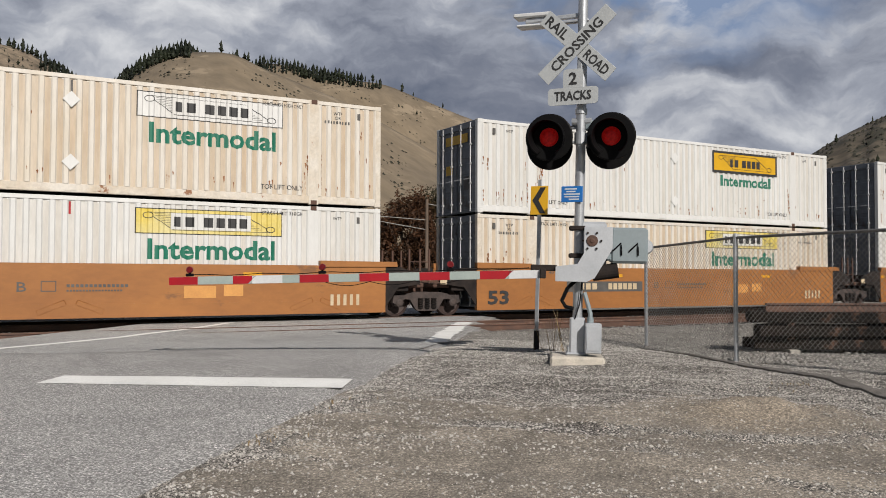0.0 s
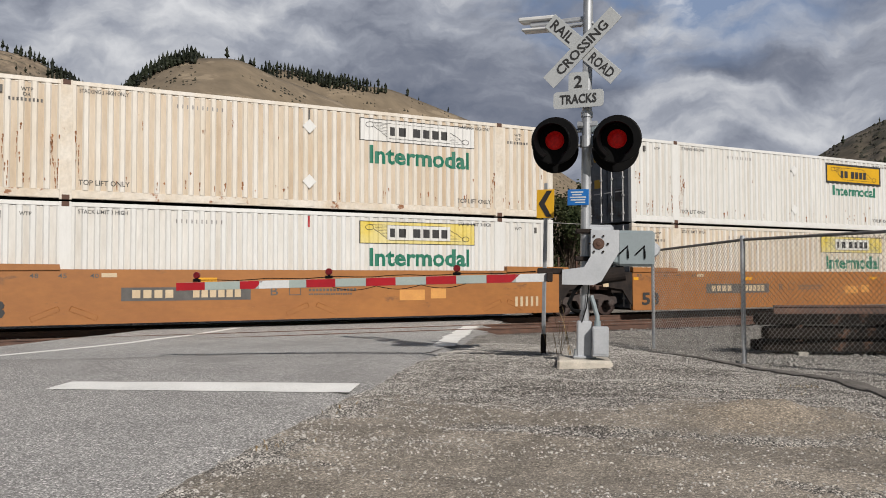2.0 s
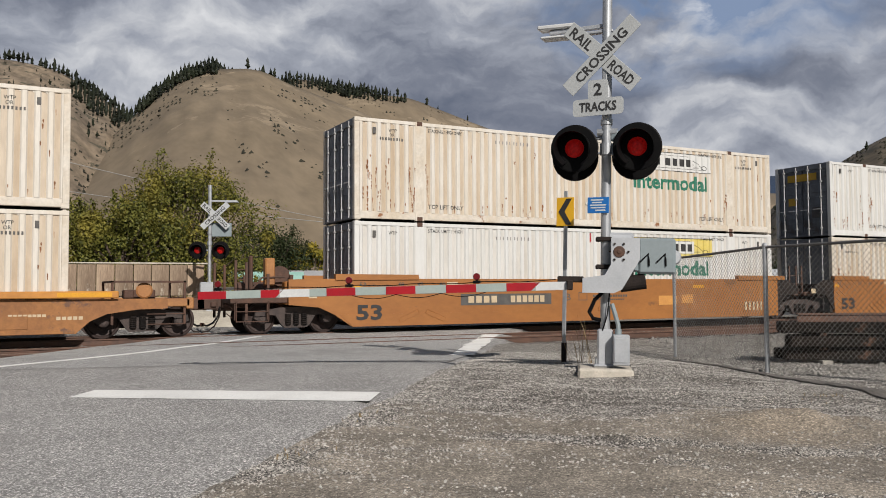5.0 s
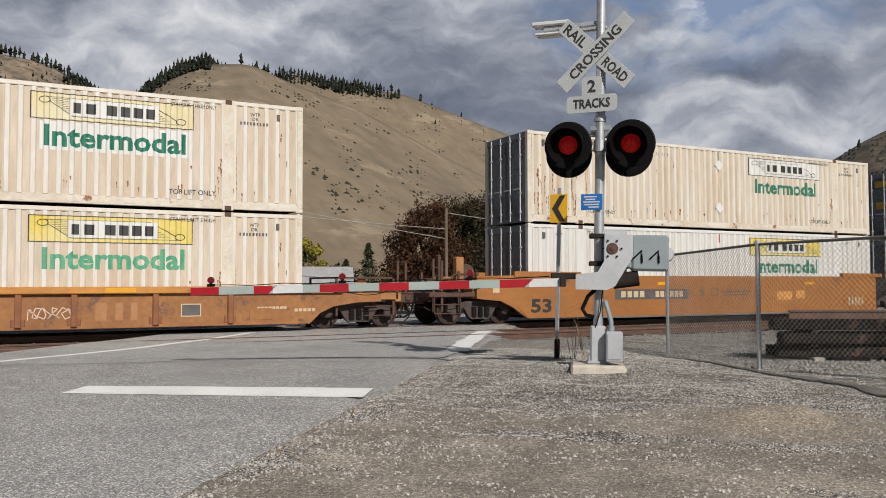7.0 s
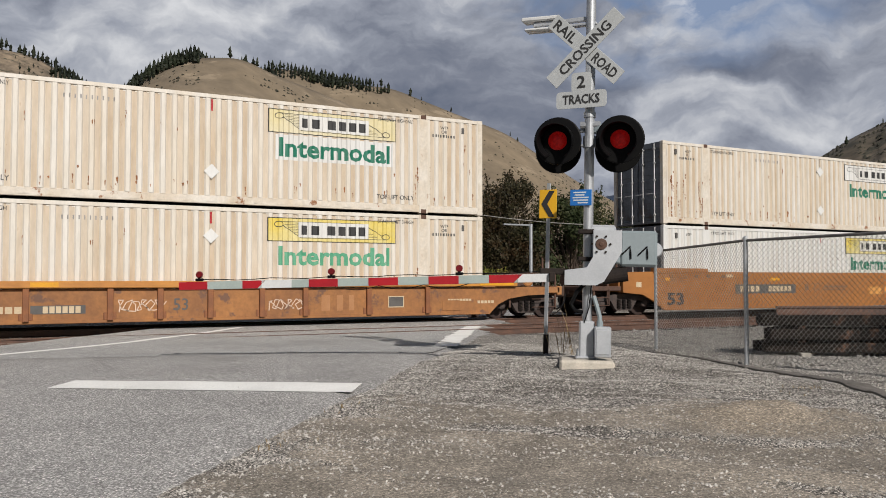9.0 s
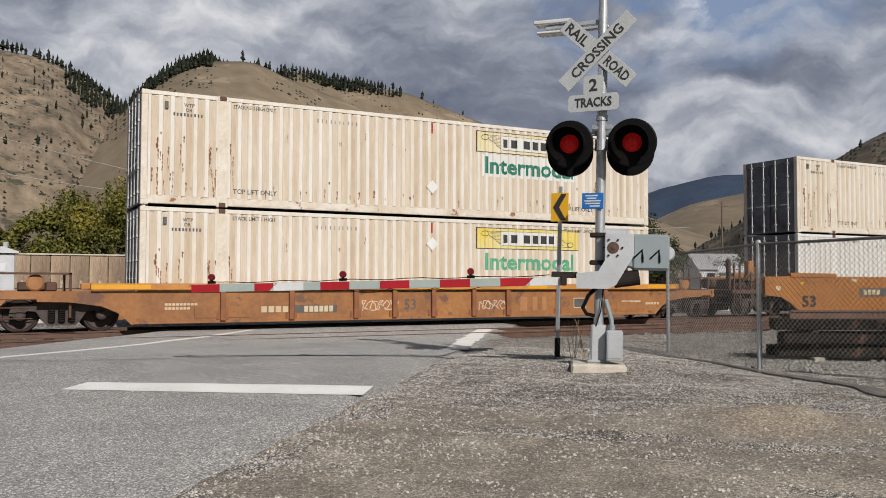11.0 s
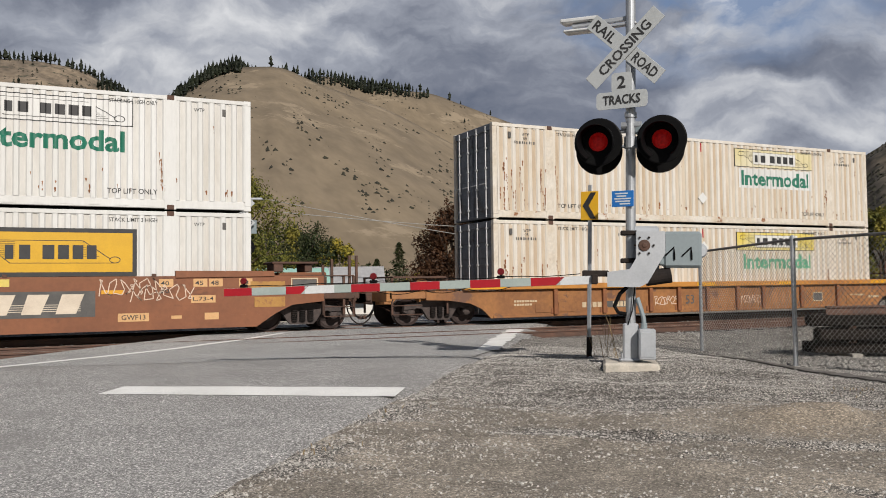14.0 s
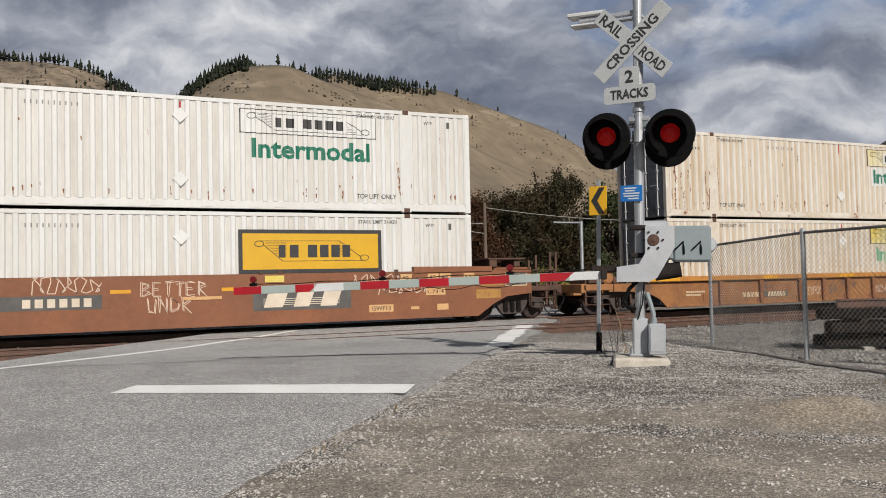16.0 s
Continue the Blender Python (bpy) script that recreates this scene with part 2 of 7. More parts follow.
WHITET = mat("grey_white_reflective", (0.33, 0.38, 0.36), (0.29, 0.34, 0.325), rough=0.4, scale=3, grain=0.06)
BRIGHTT = mat("white_reflective", (0.60, 0.61, 0.61), (0.52, 0.53, 0.54), rough=0.4, scale=3, grain=0.06)
YSIGN = mat("yellow_sign", (0.72, 0.40, 0.02), (0.66, 0.36, 0.02), rough=0.45, scale=3, grain=0.04)
BSIGN = mat("blue_sign", (0.015, 0.15, 0.46), (0.015, 0.13, 0.42), rough=0.45, scale=3, grain=0.04)
REDLIT = mat("red_lens_lit", (0.34, 0.008, 0.007), (0.2, 0.004, 0.004), rough=0.3, scale=25, spec=0.2, emit=0.30, grain=0.25, bscale=60)
REDDIM = mat("red_lens_dim", (0.35, 0.008, 0.008), (0.25, 0.005, 0.005), rough=0.25, scale=25, emit=0.05)
MESHW = mat("chain_link_wire", (0.36, 0.355, 0.345), (0.22, 0.215, 0.21), rough=0.55, metal=0.3, scale=6)

C_WHITE = mat("container_white", (0.60, 0.605, 0.60), (0.55, 0.545, 0.525), rough=0.5, scale=0.8, grain=0.05, bscale=12, stretch=(1, 1, 0.25), spots=(0.26, 0.11, 0.04), spot_at=0.71, spot_scale=4.5, spot_stretch=(1, 1, 0.35), vary=0.03)
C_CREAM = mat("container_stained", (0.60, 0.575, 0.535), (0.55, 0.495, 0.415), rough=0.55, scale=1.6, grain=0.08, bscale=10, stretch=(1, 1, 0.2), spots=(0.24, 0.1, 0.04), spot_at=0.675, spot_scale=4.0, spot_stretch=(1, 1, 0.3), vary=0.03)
# recess faces: darker and creamier than the outer faces, with rust spots
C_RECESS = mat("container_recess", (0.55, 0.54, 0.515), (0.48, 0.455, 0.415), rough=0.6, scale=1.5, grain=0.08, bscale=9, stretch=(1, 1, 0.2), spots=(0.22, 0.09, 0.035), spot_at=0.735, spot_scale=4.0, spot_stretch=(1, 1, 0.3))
C_RECESS2 = mat("container_recess_cream", (0.50, 0.43, 0.345), (0.42, 0.33, 0.235), rough=0.6, scale=1.5, grain=0.1, bscale=9, stretch=(1, 1, 0.2), spots=(0.2, 0.08, 0.03), spot_at=0.665, spot_scale=4.0, spot_stretch=(1, 1, 0.25))
C_EDGE = mat("container_edge_stained", (0.58, 0.545, 0.49), (0.50, 0.43, 0.34), rough=0.6, scale=2.2, grain=0.12, bscale=14, stretch=(0.6, 1, 0.6), spots=(0.23, 0.10, 0.042), spot_at=0.60, spot_scale=3.0, spot_stretch=(0.7, 1, 0.7))
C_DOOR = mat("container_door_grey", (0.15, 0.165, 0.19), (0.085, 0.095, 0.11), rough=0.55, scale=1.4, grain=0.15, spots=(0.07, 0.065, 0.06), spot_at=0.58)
C_ROD = mat("container_lock_rod", (0.6, 0.6, 0.6), (0.42, 0.42, 0.42), rough=0.5, metal=0.3, scale=4)
GREEN = mat("green_lettering", (0.005, 0.115, 0.07), (0.008, 0.145, 0.092), rough=0.55, scale=2, grain=0.1)
GREENF = mat("faded_green_lettering", (0.06, 0.27, 0.155), (0.11, 0.33, 0.21), rough=0.6, scale=2, grain=0.12)
YEL = mat("yellow_panel", (0.58, 0.33, 0.008), (0.53, 0.30, 0.008), rough=0.5, scale=2, grain=0.05)
YELF = mat("faded_yellow_panel", (0.58, 0.44, 0.05), (0.58, 0.51, 0.24), rough=0.55, scale=0.8, grain=0.08)
CREAMP = mat("pale_cream_panel", (0.56, 0.49, 0.25), (0.58, 0.53, 0.38), rough=0.55, scale=0.8, grain=0.05)
CAR1 = mat("car_ochre", (0.31, 0.125, 0.03), (0.25, 0.098, 0.025), rough=0.6, scale=0.7, grain=0.08, bscale=8, stretch=(0.5, 1, 1), spots=(0.17, 0.075, 0.028), spot_at=0.615, spot_scale=1.3, spot_stretch=(0.35, 1, 1))
CAR2 = mat("car_weathered_orange", (0.30, 0.13, 0.04), (0.20, 0.085, 0.032), rough=0.7, scale=0.9, grain=0.16, bscale=9, spots=(0.13, 0.065, 0.04), spot_at=0.58, spot_scale=1.2)
CHORD = mat("chord_yellow_orange", (0.47, 0.205, 0.035), (0.36, 0.15, 0.035), rough=0.6, scale=1.2, grain=0.14, bscale=9, stretch=(0.4, 1, 1), spots=(0.2, 0.085, 0.035), spot_at=0.62, spot_scale=2.0)
# posts coloured darker than the side, standing in for shadow lines at their edges
CPOST = mat("post_shadowed_orange", (0.23, 0.085, 0.03), (0.15, 0.058, 0.026), rough=0.7, scale=3, grain=0.2)
CAR3 = mat("car_red_brown", (0.21, 0.077, 0.032), (0.165, 0.06, 0.026), rough=0.65, scale=0.7, grain=0.1, bscale=8, spots=(0.12, 0.047, 0.022), spot_at=0.61, spot_scale=1.3, spot_stretch=(0.35, 1, 1))
RUST = mat("rusty_brown_steel", (0.095, 0.046, 0.03), (0.06, 0.034, 0.025), rough=0.8, scale=3, grain=0.25)
ORANGE = mat("orange_paint", (0.34, 0.155, 0.05), (0.24, 0.105, 0.04), rough=0.65, scale=2, grain=0.15)
AMBER = mat("amber_reflector", (0.62, 0.30, 0.015), (0.55, 0.26, 0.015), rough=0.4, scale=2)
PLATE = mat("dark_plate", (0.09, 0.085, 0.08), (0.06, 0.057, 0.055), rough=0.6, scale=3)
TAN = mat("tan_lettering", (0.50, 0.40, 0.27), (0.44, 0.34, 0.22), rough=0.6, scale=3)
TRUCK = mat("truck_steel", (0.026, 0.02, 0.019), (0.06, 0.043, 0.038), rough=0.75, scale=5, grain=0.3)
WHEEL = mat("wheel_steel", (0.046, 0.028, 0.024), (0.026, 0.018, 0.017), rough=0.6, metal=0.3, scale=6, grain=0.25)
HILL = mat("dry_grass_hill", (0.205, 0.160, 0.106), (0.158, 0.125, 0.087), rough=0.95, scale=0.006, bump=0.0, bscale=0.05, grain=0.2, stretch=(1, 0.4, 0.4), spots=(0.265, 0.21, 0.145), spot_at=0.58, spot_scale=0.014)
HILLR = mat("rocky_scrub_hill", (0.235, 0.182, 0.125), (0.15, 0.118, 0.086), rough=0.95, scale=0.014, bscale=0.07, grain=0.5, stretch=(1, 0.4, 0.4), spots=(0.065, 0.06, 0.04), spot_at=0.57, spot_scale=0.04)
SCRUB = mat("dark_scrub_hill", (0.125, 0.10, 0.07), (0.075, 0.063, 0.046), rough=0.95, scale=0.014, bscale=0.07, grain=0.55, stretch=(1, 0.45, 0.45), spots=(0.045, 0.043, 0.03), spot_at=0.55, spot_scale=0.04)
# distance haze is mixed into this ridge's base colour as blue
HILLB = mat("far_haze_blue_ridge", (0.028, 0.05, 0.095), (0.02, 0.038, 0.078), rough=1.0, scale=0.004, grain=0.2)
PINE = leaf_mat("pine_needles", (0.007, 0.011, 0.008), (0.022, 0.029, 0.016), (0.03, 0.03, 0.016))
SHRUB = mat("hill_shrub", (0.032, 0.030, 0.018), (0.02, 0.02, 0.014), rough=0.95, scale=0.05)
LEAFG = leaf_mat("green_leaves", (0.024, 0.036, 0.010), (0.18, 0.18, 0.038), (0.33, 0.26, 0.045))
LEAFD = leaf_mat("dark_green_leaves", (0.018, 0.03, 0.012), (0.05, 0.065, 0.025), (0.07, 0.06, 0.025))
LEAFB = leaf_mat("bronze_leaves", (0.022, 0.011, 0.006), (0.075, 0.036, 0.017), (0.11, 0.046, 0.02))
LEAFM = leaf_mat("dark_browning_leaves", (0.012, 0.013, 0.006), (0.045, 0.04, 0.018), (0.085, 0.042, 0.018))
LEAFY = leaf_mat("yellowing_leaves", (0.12, 0.115, 0.02), (0.34, 0.29, 0.04), (0.42, 0.30, 0.04))
BARK = mat("bark", (0.11, 0.08, 0.06), (0.07, 0.05, 0.04), rough=0.95, scale=4, stretch=(1, 1, 0.2))
WOODPOLE = mat("weathered_pole", (0.14, 0.1, 0.075), (0.1, 0.075, 0.055), rough=0.9, scale=3, stretch=(1, 1, 0.15))
GRASS = mat("dry_grass", (0.26, 0.19, 0.10), (0.18, 0.125, 0.06), rough=0.95, scale=2)

# ---- mesh helpers ----
def part(name, bm, material, parent=None, label="", mats=None):
    me = bpy.data.meshes.new(name)
    bm.normal_update()
    bm.to_mesh(me)
    bm.free()
    for m in (mats or [material]):
        me.materials.append(m)
    ob = new(name, me)
    if parent is not None:
        ob.parent = parent
    if label:
        tagged(ob, label)
    return ob


def again(name, ob, parent, m=None, label=""):
    """Another object on the same mesh."""
    c = new(name, ob.data)
    c.parent = parent
    if m is not None:
        c.matrix_basis = m
    if label:
        tagged(c, label)
    return c


def thing(name, m, label, category, group="", kind=""):
    ob = new(name)
    ob.matrix_basis = m
    return tagged(ob, label, category, group, kind)


def add_box(bm, x0, y0, z0, x1, y1, z1, bev=0.0, m=None):
    r = bmesh.ops.create_cube(bm, size=1.0)
    vs = r["verts"]
    bmesh.ops.scale(bm, vec=(x1 - x0, y1 - y0, z1 - z0), verts=vs)
    bmesh.ops.translate(bm, vec=((x0 + x1) / 2, (y0 + y1) / 2, (z0 + z1) / 2), verts=vs)
    if bev:
        es = list({e for v in vs for e in v.link_edges})
        vs = list({v for f in bmesh.ops.bevel(bm, geom=es, offset=bev, segments=1, affect="EDGES")["faces"] for v in f.verts} | {v for v in vs if v.is_valid})
    if m is not None:
        bmesh.ops.transform(bm, matrix=m, verts=vs)
    return bm


def boxes(*specs, bev=0.0):
    bm = bmesh.new()
    for s in specs:
        add_box(bm, *s, bev=bev)
    return bm


def add_cyl(bm, a, b, r0, r1=None, seg=12, caps=True):
    a, b = Vector(a), Vector(b)
    d = b - a
    m = Matrix.Translation((a + b) / 2) @ d.to_track_quat("Z", "Y").to_matrix().to_4x4()
    bmesh.ops.create_cone(bm, cap_ends=caps, segments=seg, radius1=r0, radius2=r0 if r1 is None else r1, depth=d.length, matrix=m)
    return bm


def cyls(*specs, seg=12):
    bm = bmesh.new()
    for a, b, *r in specs:
        add_cyl(bm, a, b, *r, seg=seg)
    return bm


def add_prism(bm, poly, y0, y1):
    """A polygon in x and z, extruded from y0 to y1."""
    f = [bm.verts.new((x, y0, z)) for x, z in poly]
    g = [bm.verts.new((x, y1, z)) for x, z in poly]
    n = len(poly)
    bm.faces.new(f)
    bm.faces.new(g[::-1])
    for i in range(n):
        bm.faces.new((f[i], g[i], g[(i + 1) % n], f[(i + 1) % n]))
    bmesh.ops.recalc_face_normals(bm, faces=bm.faces)
    return bm


def prism(poly, y0, y1):
    return add_prism(bmesh.new(), poly, y0, y1)


def add_lathe(bm, prof, seg=20, m=None):
    """Radius and height pairs turned about z."""
    rings = []
    for r, z in prof:
        rings.append([bm.verts.new((r * math.cos(2 * math.pi * k / seg), r * math.sin(2 * math.pi * k / seg), z)) for k in range(seg)])
    for p, q in zip(rings, rings[1:]):
        for k in range(seg):
            bm.faces.new((p[k], p[(k + 1) % seg], q[(k + 1) % seg], q[k]))
    bm.faces.new(rings[0][::-1])
    bm.faces.new(rings[-1])
    if m is not None:
        bmesh.ops.transform(bm, matrix=m, verts=[v for r in rings for v in r])
    return bm


def tube(points, r, seg=8):
    """One swept tube along the points."""
    bm = bmesh.new()
    pts = [Vector(p) for p in points]
    rings = []
    for i, p in enumerate(pts):
        d = (pts[min(i + 1, len(pts) - 1)] - pts[max(i - 1, 0)]).normalized()
        s = d.cross(Vector((0.13, 0.9, 0.41))).normalized()
        n = d.cross(s)
        rings.append([bm.verts.new(p + (s * math.cos(2 * math.pi * k / seg) + n * math.sin(2 * math.pi * k / seg)) * r) for k in range(seg)])
    for p, q in zip(rings, rings[1:]):
        for k in range(seg):
            bm.faces.new((p[k], p[(k + 1) % seg], q[(k + 1) % seg], q[k]))
    bm.faces.new(rings[0][::-1])
    bm.faces.new(rings[-1])
    bmesh.ops.recalc_face_normals(bm, faces=bm.faces)
    return bm


FONT_CACHE = {}


def letters(text, height, width=None, bold=0.008):
    """Lettering in the x-z plane, its lower left corner at the origin."""
    key = (text, bold)
    if key not in FONT_CACHE:
        cu = bpy.data.curves.new("lettering", "FONT")
        cu.body = text
        cu.resolution_u = 2
        cu.offset = bold
        ob = bpy.data.objects.new("lettering", cu)
        scene.collection.objects.link(ob)
        dg = bpy.context.evaluated_depsgraph_get()
        FONT_CACHE[key] = bpy.data.meshes.new_from_object(ob.evaluated_get(dg))
        bpy.data.objects.remove(ob)
        bpy.data.curves.remove(cu)
    bm = bmesh.new()
    bm.from_mesh(FONT_CACHE[key])
    xs = [v.co.x for v in bm.verts]
    ys = [v.co.y for v in bm.verts]
    sx = (width or (max(xs) - min(xs)) * height / (max(ys) - min(ys))) / (max(xs) - min(xs))
    sz = height / (max(ys) - min(ys))
    x0, y0 = min(xs), min(ys)
    for v in bm.verts:
        v.co = Vector(((v.co.x - x0) * sx, 0, (v.co.y - y0) * sz))
    bmesh.ops.remove_doubles(bm, verts=bm.verts, dist=1e-5)
    for f in bm.faces:
        f.normal_update()
        if f.normal.y > 0:
            f.normal_flip()
    return bm


def flat(*rects):
    """Thin upright rectangles x0, z0, x1, z1 facing -y."""
    bm = bmesh.new()
    for x0, z0, x1, z1 in rects:
        vs = [bm.verts.new((x, 0, z)) for x, z in ((x0, z0), (x1, z0), (x1, z1), (x0, z1))]
        bm.faces.new(vs)
    return bm


def moved(bm, x=0, y=0, z=0, m=None):
    bmesh.ops.transform(bm, matrix=m if m is not None else Matrix.Translation((x, y, z)), verts=bm.verts)
    return bm


def smooth(a, b, x):
    k = min(1.0, max(0.0, (x - a) / (b - a)))
    return k * k * (3 - 2 * k)

# ---- the ground, road and tracks ----
ROAD_AZ = radians(36.0)
RU = Vector((math.cos(ROAD_AZ), -math.sin(ROAD_AZ), 0))
RV = Vector((math.sin(ROAD_AZ), math.cos(ROAD_AZ), 0))
ROAD_L, ROAD_R = -9.7, -1.85


def road_edge(v):
    """The broken right-hand edge of the asphalt, splaying out towards the viewer."""
    return float(np.interp(v, [-20, 5.2, 8.9, 9.8, 12.3, 30], [-3.9, -2.46, -2.02, -1.86, -1.6, -1.55]))


def uv(u, v, z=0.0):
    return RU * u + RV * v + Vector((0, 0, z))


def to_uv(x, y):
    return x * RU.x + y * RU.y, x * RV.x + y * RV.y


PROFILE_V = [-60, -10, 0, 4, 8.9, 11.3, 13.0, 15.0, 18.0, 30.0, 60.0, 200.0]
PROFILE_Z = [-1.8, -0.75, -0.42, -0.22, 0.0, 0.13, 0.10, 0.02, -0.02, -0.03, -0.9, -3.0]


def ground_z(x, y, road=False):
    u, v = to_uv(x, y)
    z = float(np.interp(v - 0.3, PROFILE_V, PROFILE_Z) * 0.25 + np.interp(v, PROFILE_V, PROFILE_Z) * 0.5 + np.interp(v + 0.3, PROFILE_V, PROFILE_Z) * 0.25)
    if z > 0:
        z *= smooth(-8.5, -2.5, u) * 0.9 + 0.1
    if road:
        return z
    e = road_edge(v)
    in_road = smooth(e + 0.30, e - 0.25, u) * smooth(ROAD_L - 0.9, ROAD_L - 0.3, u)
    z -= 0.13 * smooth(0.9, 3.0, u) * smooth(9, 12.5, v)
    track = smooth(16.2, 17.4, y) * smooth(28.0, 25.6, y)
    off = z + (-0.17 - z) * track
    near = math.hypot(x, y)
    if near < 60:
        off += 0.025 * noise.noise(Vector((x * 0.7, y * 0.7, 0))) * (1 - track) + 0.010 * noise.noise(Vector((x * 3, y * 3, 2)))
    if near < 14:
        # wheel ruts across the verge and a low lip of turned soil
        t, s = x * 0.67 - y * 0.74, x * 0.74 + y * 0.67
        off += (1 - smooth(10, 14, near)) * (1 - track) * (0.045 * noise.noise(Vector((t * 0.3, s * 2.6, 11))) + 0.022 * noise.noise(Vector((t * 1.5, s * 6.0, 4))))
        lip = math.exp(-((t - 0.25) / 1.0) ** 2 - ((s - 8.25) / 0.36) ** 2)
        off += lip * (0.15 + 0.10 * noise.noise(Vector((x * 3.1, y * 3.1, 8))))
    z = off * (1 - in_road) + (z - 0.03) * in_road
    return z - 0.012


def dirt_at(x, y):
    """How far the verge is packed earth rather than loose stone, about 0 to 1."""
    t, s = x * 0.67 - y * 0.74, x * 0.74 + y * 0.67
    k = 0.30 + 0.62 * noise.noise(Vector((t * 0.33, s * 1.7, 21))) + 0.32 * noise.noise(Vector((t * 0.9, s * 4.2, 9)))
    k += 0.30 * smooth(8.4, 7.0, s) - 0.45 * smooth(8.2, 9.6, s)
    k += 0.55 * math.exp(-((t - 0.25) / 1.0) ** 2 - ((s - 8.05) / 0.45) ** 2)
    u, v = to_uv(x, y)
    k -= 0.30 * math.exp(-((u - road_edge(v)) / 0.35) ** 2)
    return min(1.0, max(0.0, k))


def spaced(near, step, far, grow):
    out, s, x = [], step, 0.0
    while x < far:
        out.append(x)
        if x > near:
            s *= grow
        x += s
    return [-v for v in out[:0:-1]] + out


def sheet(name, xs, ys, zf, material):
    verts = [(x, y, zf(x, y)) for y in ys for x in xs]
    n = len(xs)
    faces = [(j * n + i, j * n + i + 1, (j + 1) * n + i + 1, (j + 1) * n + i) for j in range(len(ys) - 1) for i in range(n - 1)]
    me = bpy.data.meshes.new(name)
    me.from_pydata(verts, [], faces)
    me.materials.append(material)
    for p in me.polygons:
        p.use_smooth = True
    return new(name, me)


gx = [x + 5 for x in spaced(6, 0.10, 3600, 1.10)]
gy = [y + 8 for y in spaced(7, 0.10, 3600, 1.10)]
ground = tagged(sheet("ground", gx, gy, ground_z, GRAVEL), "grey-brown gravel and dirt beside the road", "ground", kind="structure")
attr = ground.data.attributes.new("dirt", "FLOAT", "POINT")
attr.data.foreach_set("value", [dirt_at(v.co.x, v.co.y) if math.hypot(v.co.x, v.co.y) < 30 else 0.4 for v in ground.data.vertices])

# the road follows its own line over the crossing
rv = [v * 0.2 for v in range(-100, 120)] + [24 + v * 1.0 for v in range(0, 40)]
verts, faces = [], []
for v in rv:
    for k in range(25):
        u = ROAD_L - 0.55 + k * (road_edge(v) - ROAD_L + 0.55) / 24
        w = 0.0
        if k in (0, 24):
            w = (0.30 if k == 0 else 0.14) * noise.noise(Vector((v * 0.8, k, 0))) + 0.16 * noise.noise(Vector((v * 2.3, k, 5)))
        p = uv(u + w, v)
        verts.append((p.x, p.y, ground_z(p.x, p.y, True) - (0.06 if k in (0, 24) else 0.0)))
for j in range(len(rv) - 1):
    for k in range(24):
        faces.append((j * 25 + k, j * 25 + k + 1, j * 25 + k + 26, j * 25 + k + 25))
me = bpy.data.meshes.new("road")
me.from_pydata(verts, [], faces)
me.materials.append(ASPHALT)
for p in me.polygons:
    p.use_smooth = True
road = tagged(new("road", me), "worn grey asphalt road over the railway crossing", "road", kind="structure")


def stripe(name, pts, width, label, parent, ragged=0.02):
    """A painted line along points u, v on the road."""
    verts, faces = [], []
    fine = []
    for (u0, v0), (u1, v1) in zip(pts, pts[1:]):
        n = max(1, int(math.hypot(u1 - u0, v1 - v0) / 0.12))
        fine += [(u0 + (u1 - u0) * k / n, v0 + (v1 - v0) * k / n) for k in range(n)]
    fine.append(pts[-1])
    for i, (u, v) in enumerate(fine):
        a, b = fine[max(0, i - 1)], fine[min(len(fine) - 1, i + 1)]
        d = Vector((b[0] - a[0], b[1] - a[1])).normalized()
        for s in (-1, 1):
            w = width / 2 + ragged * noise.noise(Vector((u * 5, v * 5, s)))
            p = uv(u - d.y * w * s, v + d.x * w * s)
            verts.append((p.x, p.y, ground_z(p.x, p.y, True) + 0.006))
    for i in range(len(fine) - 1):
        faces.append((2 * i, 2 * i + 1, 2 * i + 3, 2 * i + 2))
    me = bpy.data.meshes.new(name)
    me.from_pydata(verts, [], faces)
    me.materials.append(PAINT)
    ob = new(name, me)
    ob.parent = parent
    return tagged(ob, label)


stripe("stop_line", [(-5.62, 9.12), (-2.17, 9.18)], 0.56, "wide white painted stop line", road)
stripe("edge_line", [(-9.75, 9.0), (-8.89, 12.0), (-8.4, 13.9), (-8.1, 15.5), (-8.02, 18.0), (-8.02, 21.0)], 0.2, "thin white painted edge line", road)
stripe("edge_line", [(-1.95, 14.9), (-2.1, 18.0), (-2.15, 22.4)], 0.42, "worn white painted edge line", road, 0.10)

# a newer layer of asphalt towards the rails
verts, faces = [], []
for i in range(40):
    u = ROAD_L - 0.3 + (ROAD_R - ROAD_L + 0.3) * i / 39
    for j in range(30):
        v0 = 11.6 + 0.16 * (u + 9.7) + 0.05 * noise.noise(Vector((u * 1.5, 0, 0)))
        v = v0 + (21.5 + 0.72 * (u + 9.7) - v0) * j / 29
        p = uv(u, v)
        verts.append((p.x, p.y, ground_z(p.x, p.y, True) + 0.0035))
for i in range(39):
    for j in range(29):
        faces.append((i * 30 + j, (i + 1) * 30 + j, (i + 1) * 30 + j + 1, i * 30 + j + 1))
me = bpy.data.meshes.new("asphalt_overlay")
me.from_pydata(verts, [], faces)
me.materials.append(ASPHALT2)
patch = new("asphalt_overlay", me)
patch.parent = road
tagged(patch, "lighter newer asphalt beside the rails")

# tracks
TRACK_Y = (18.75, 23.15)


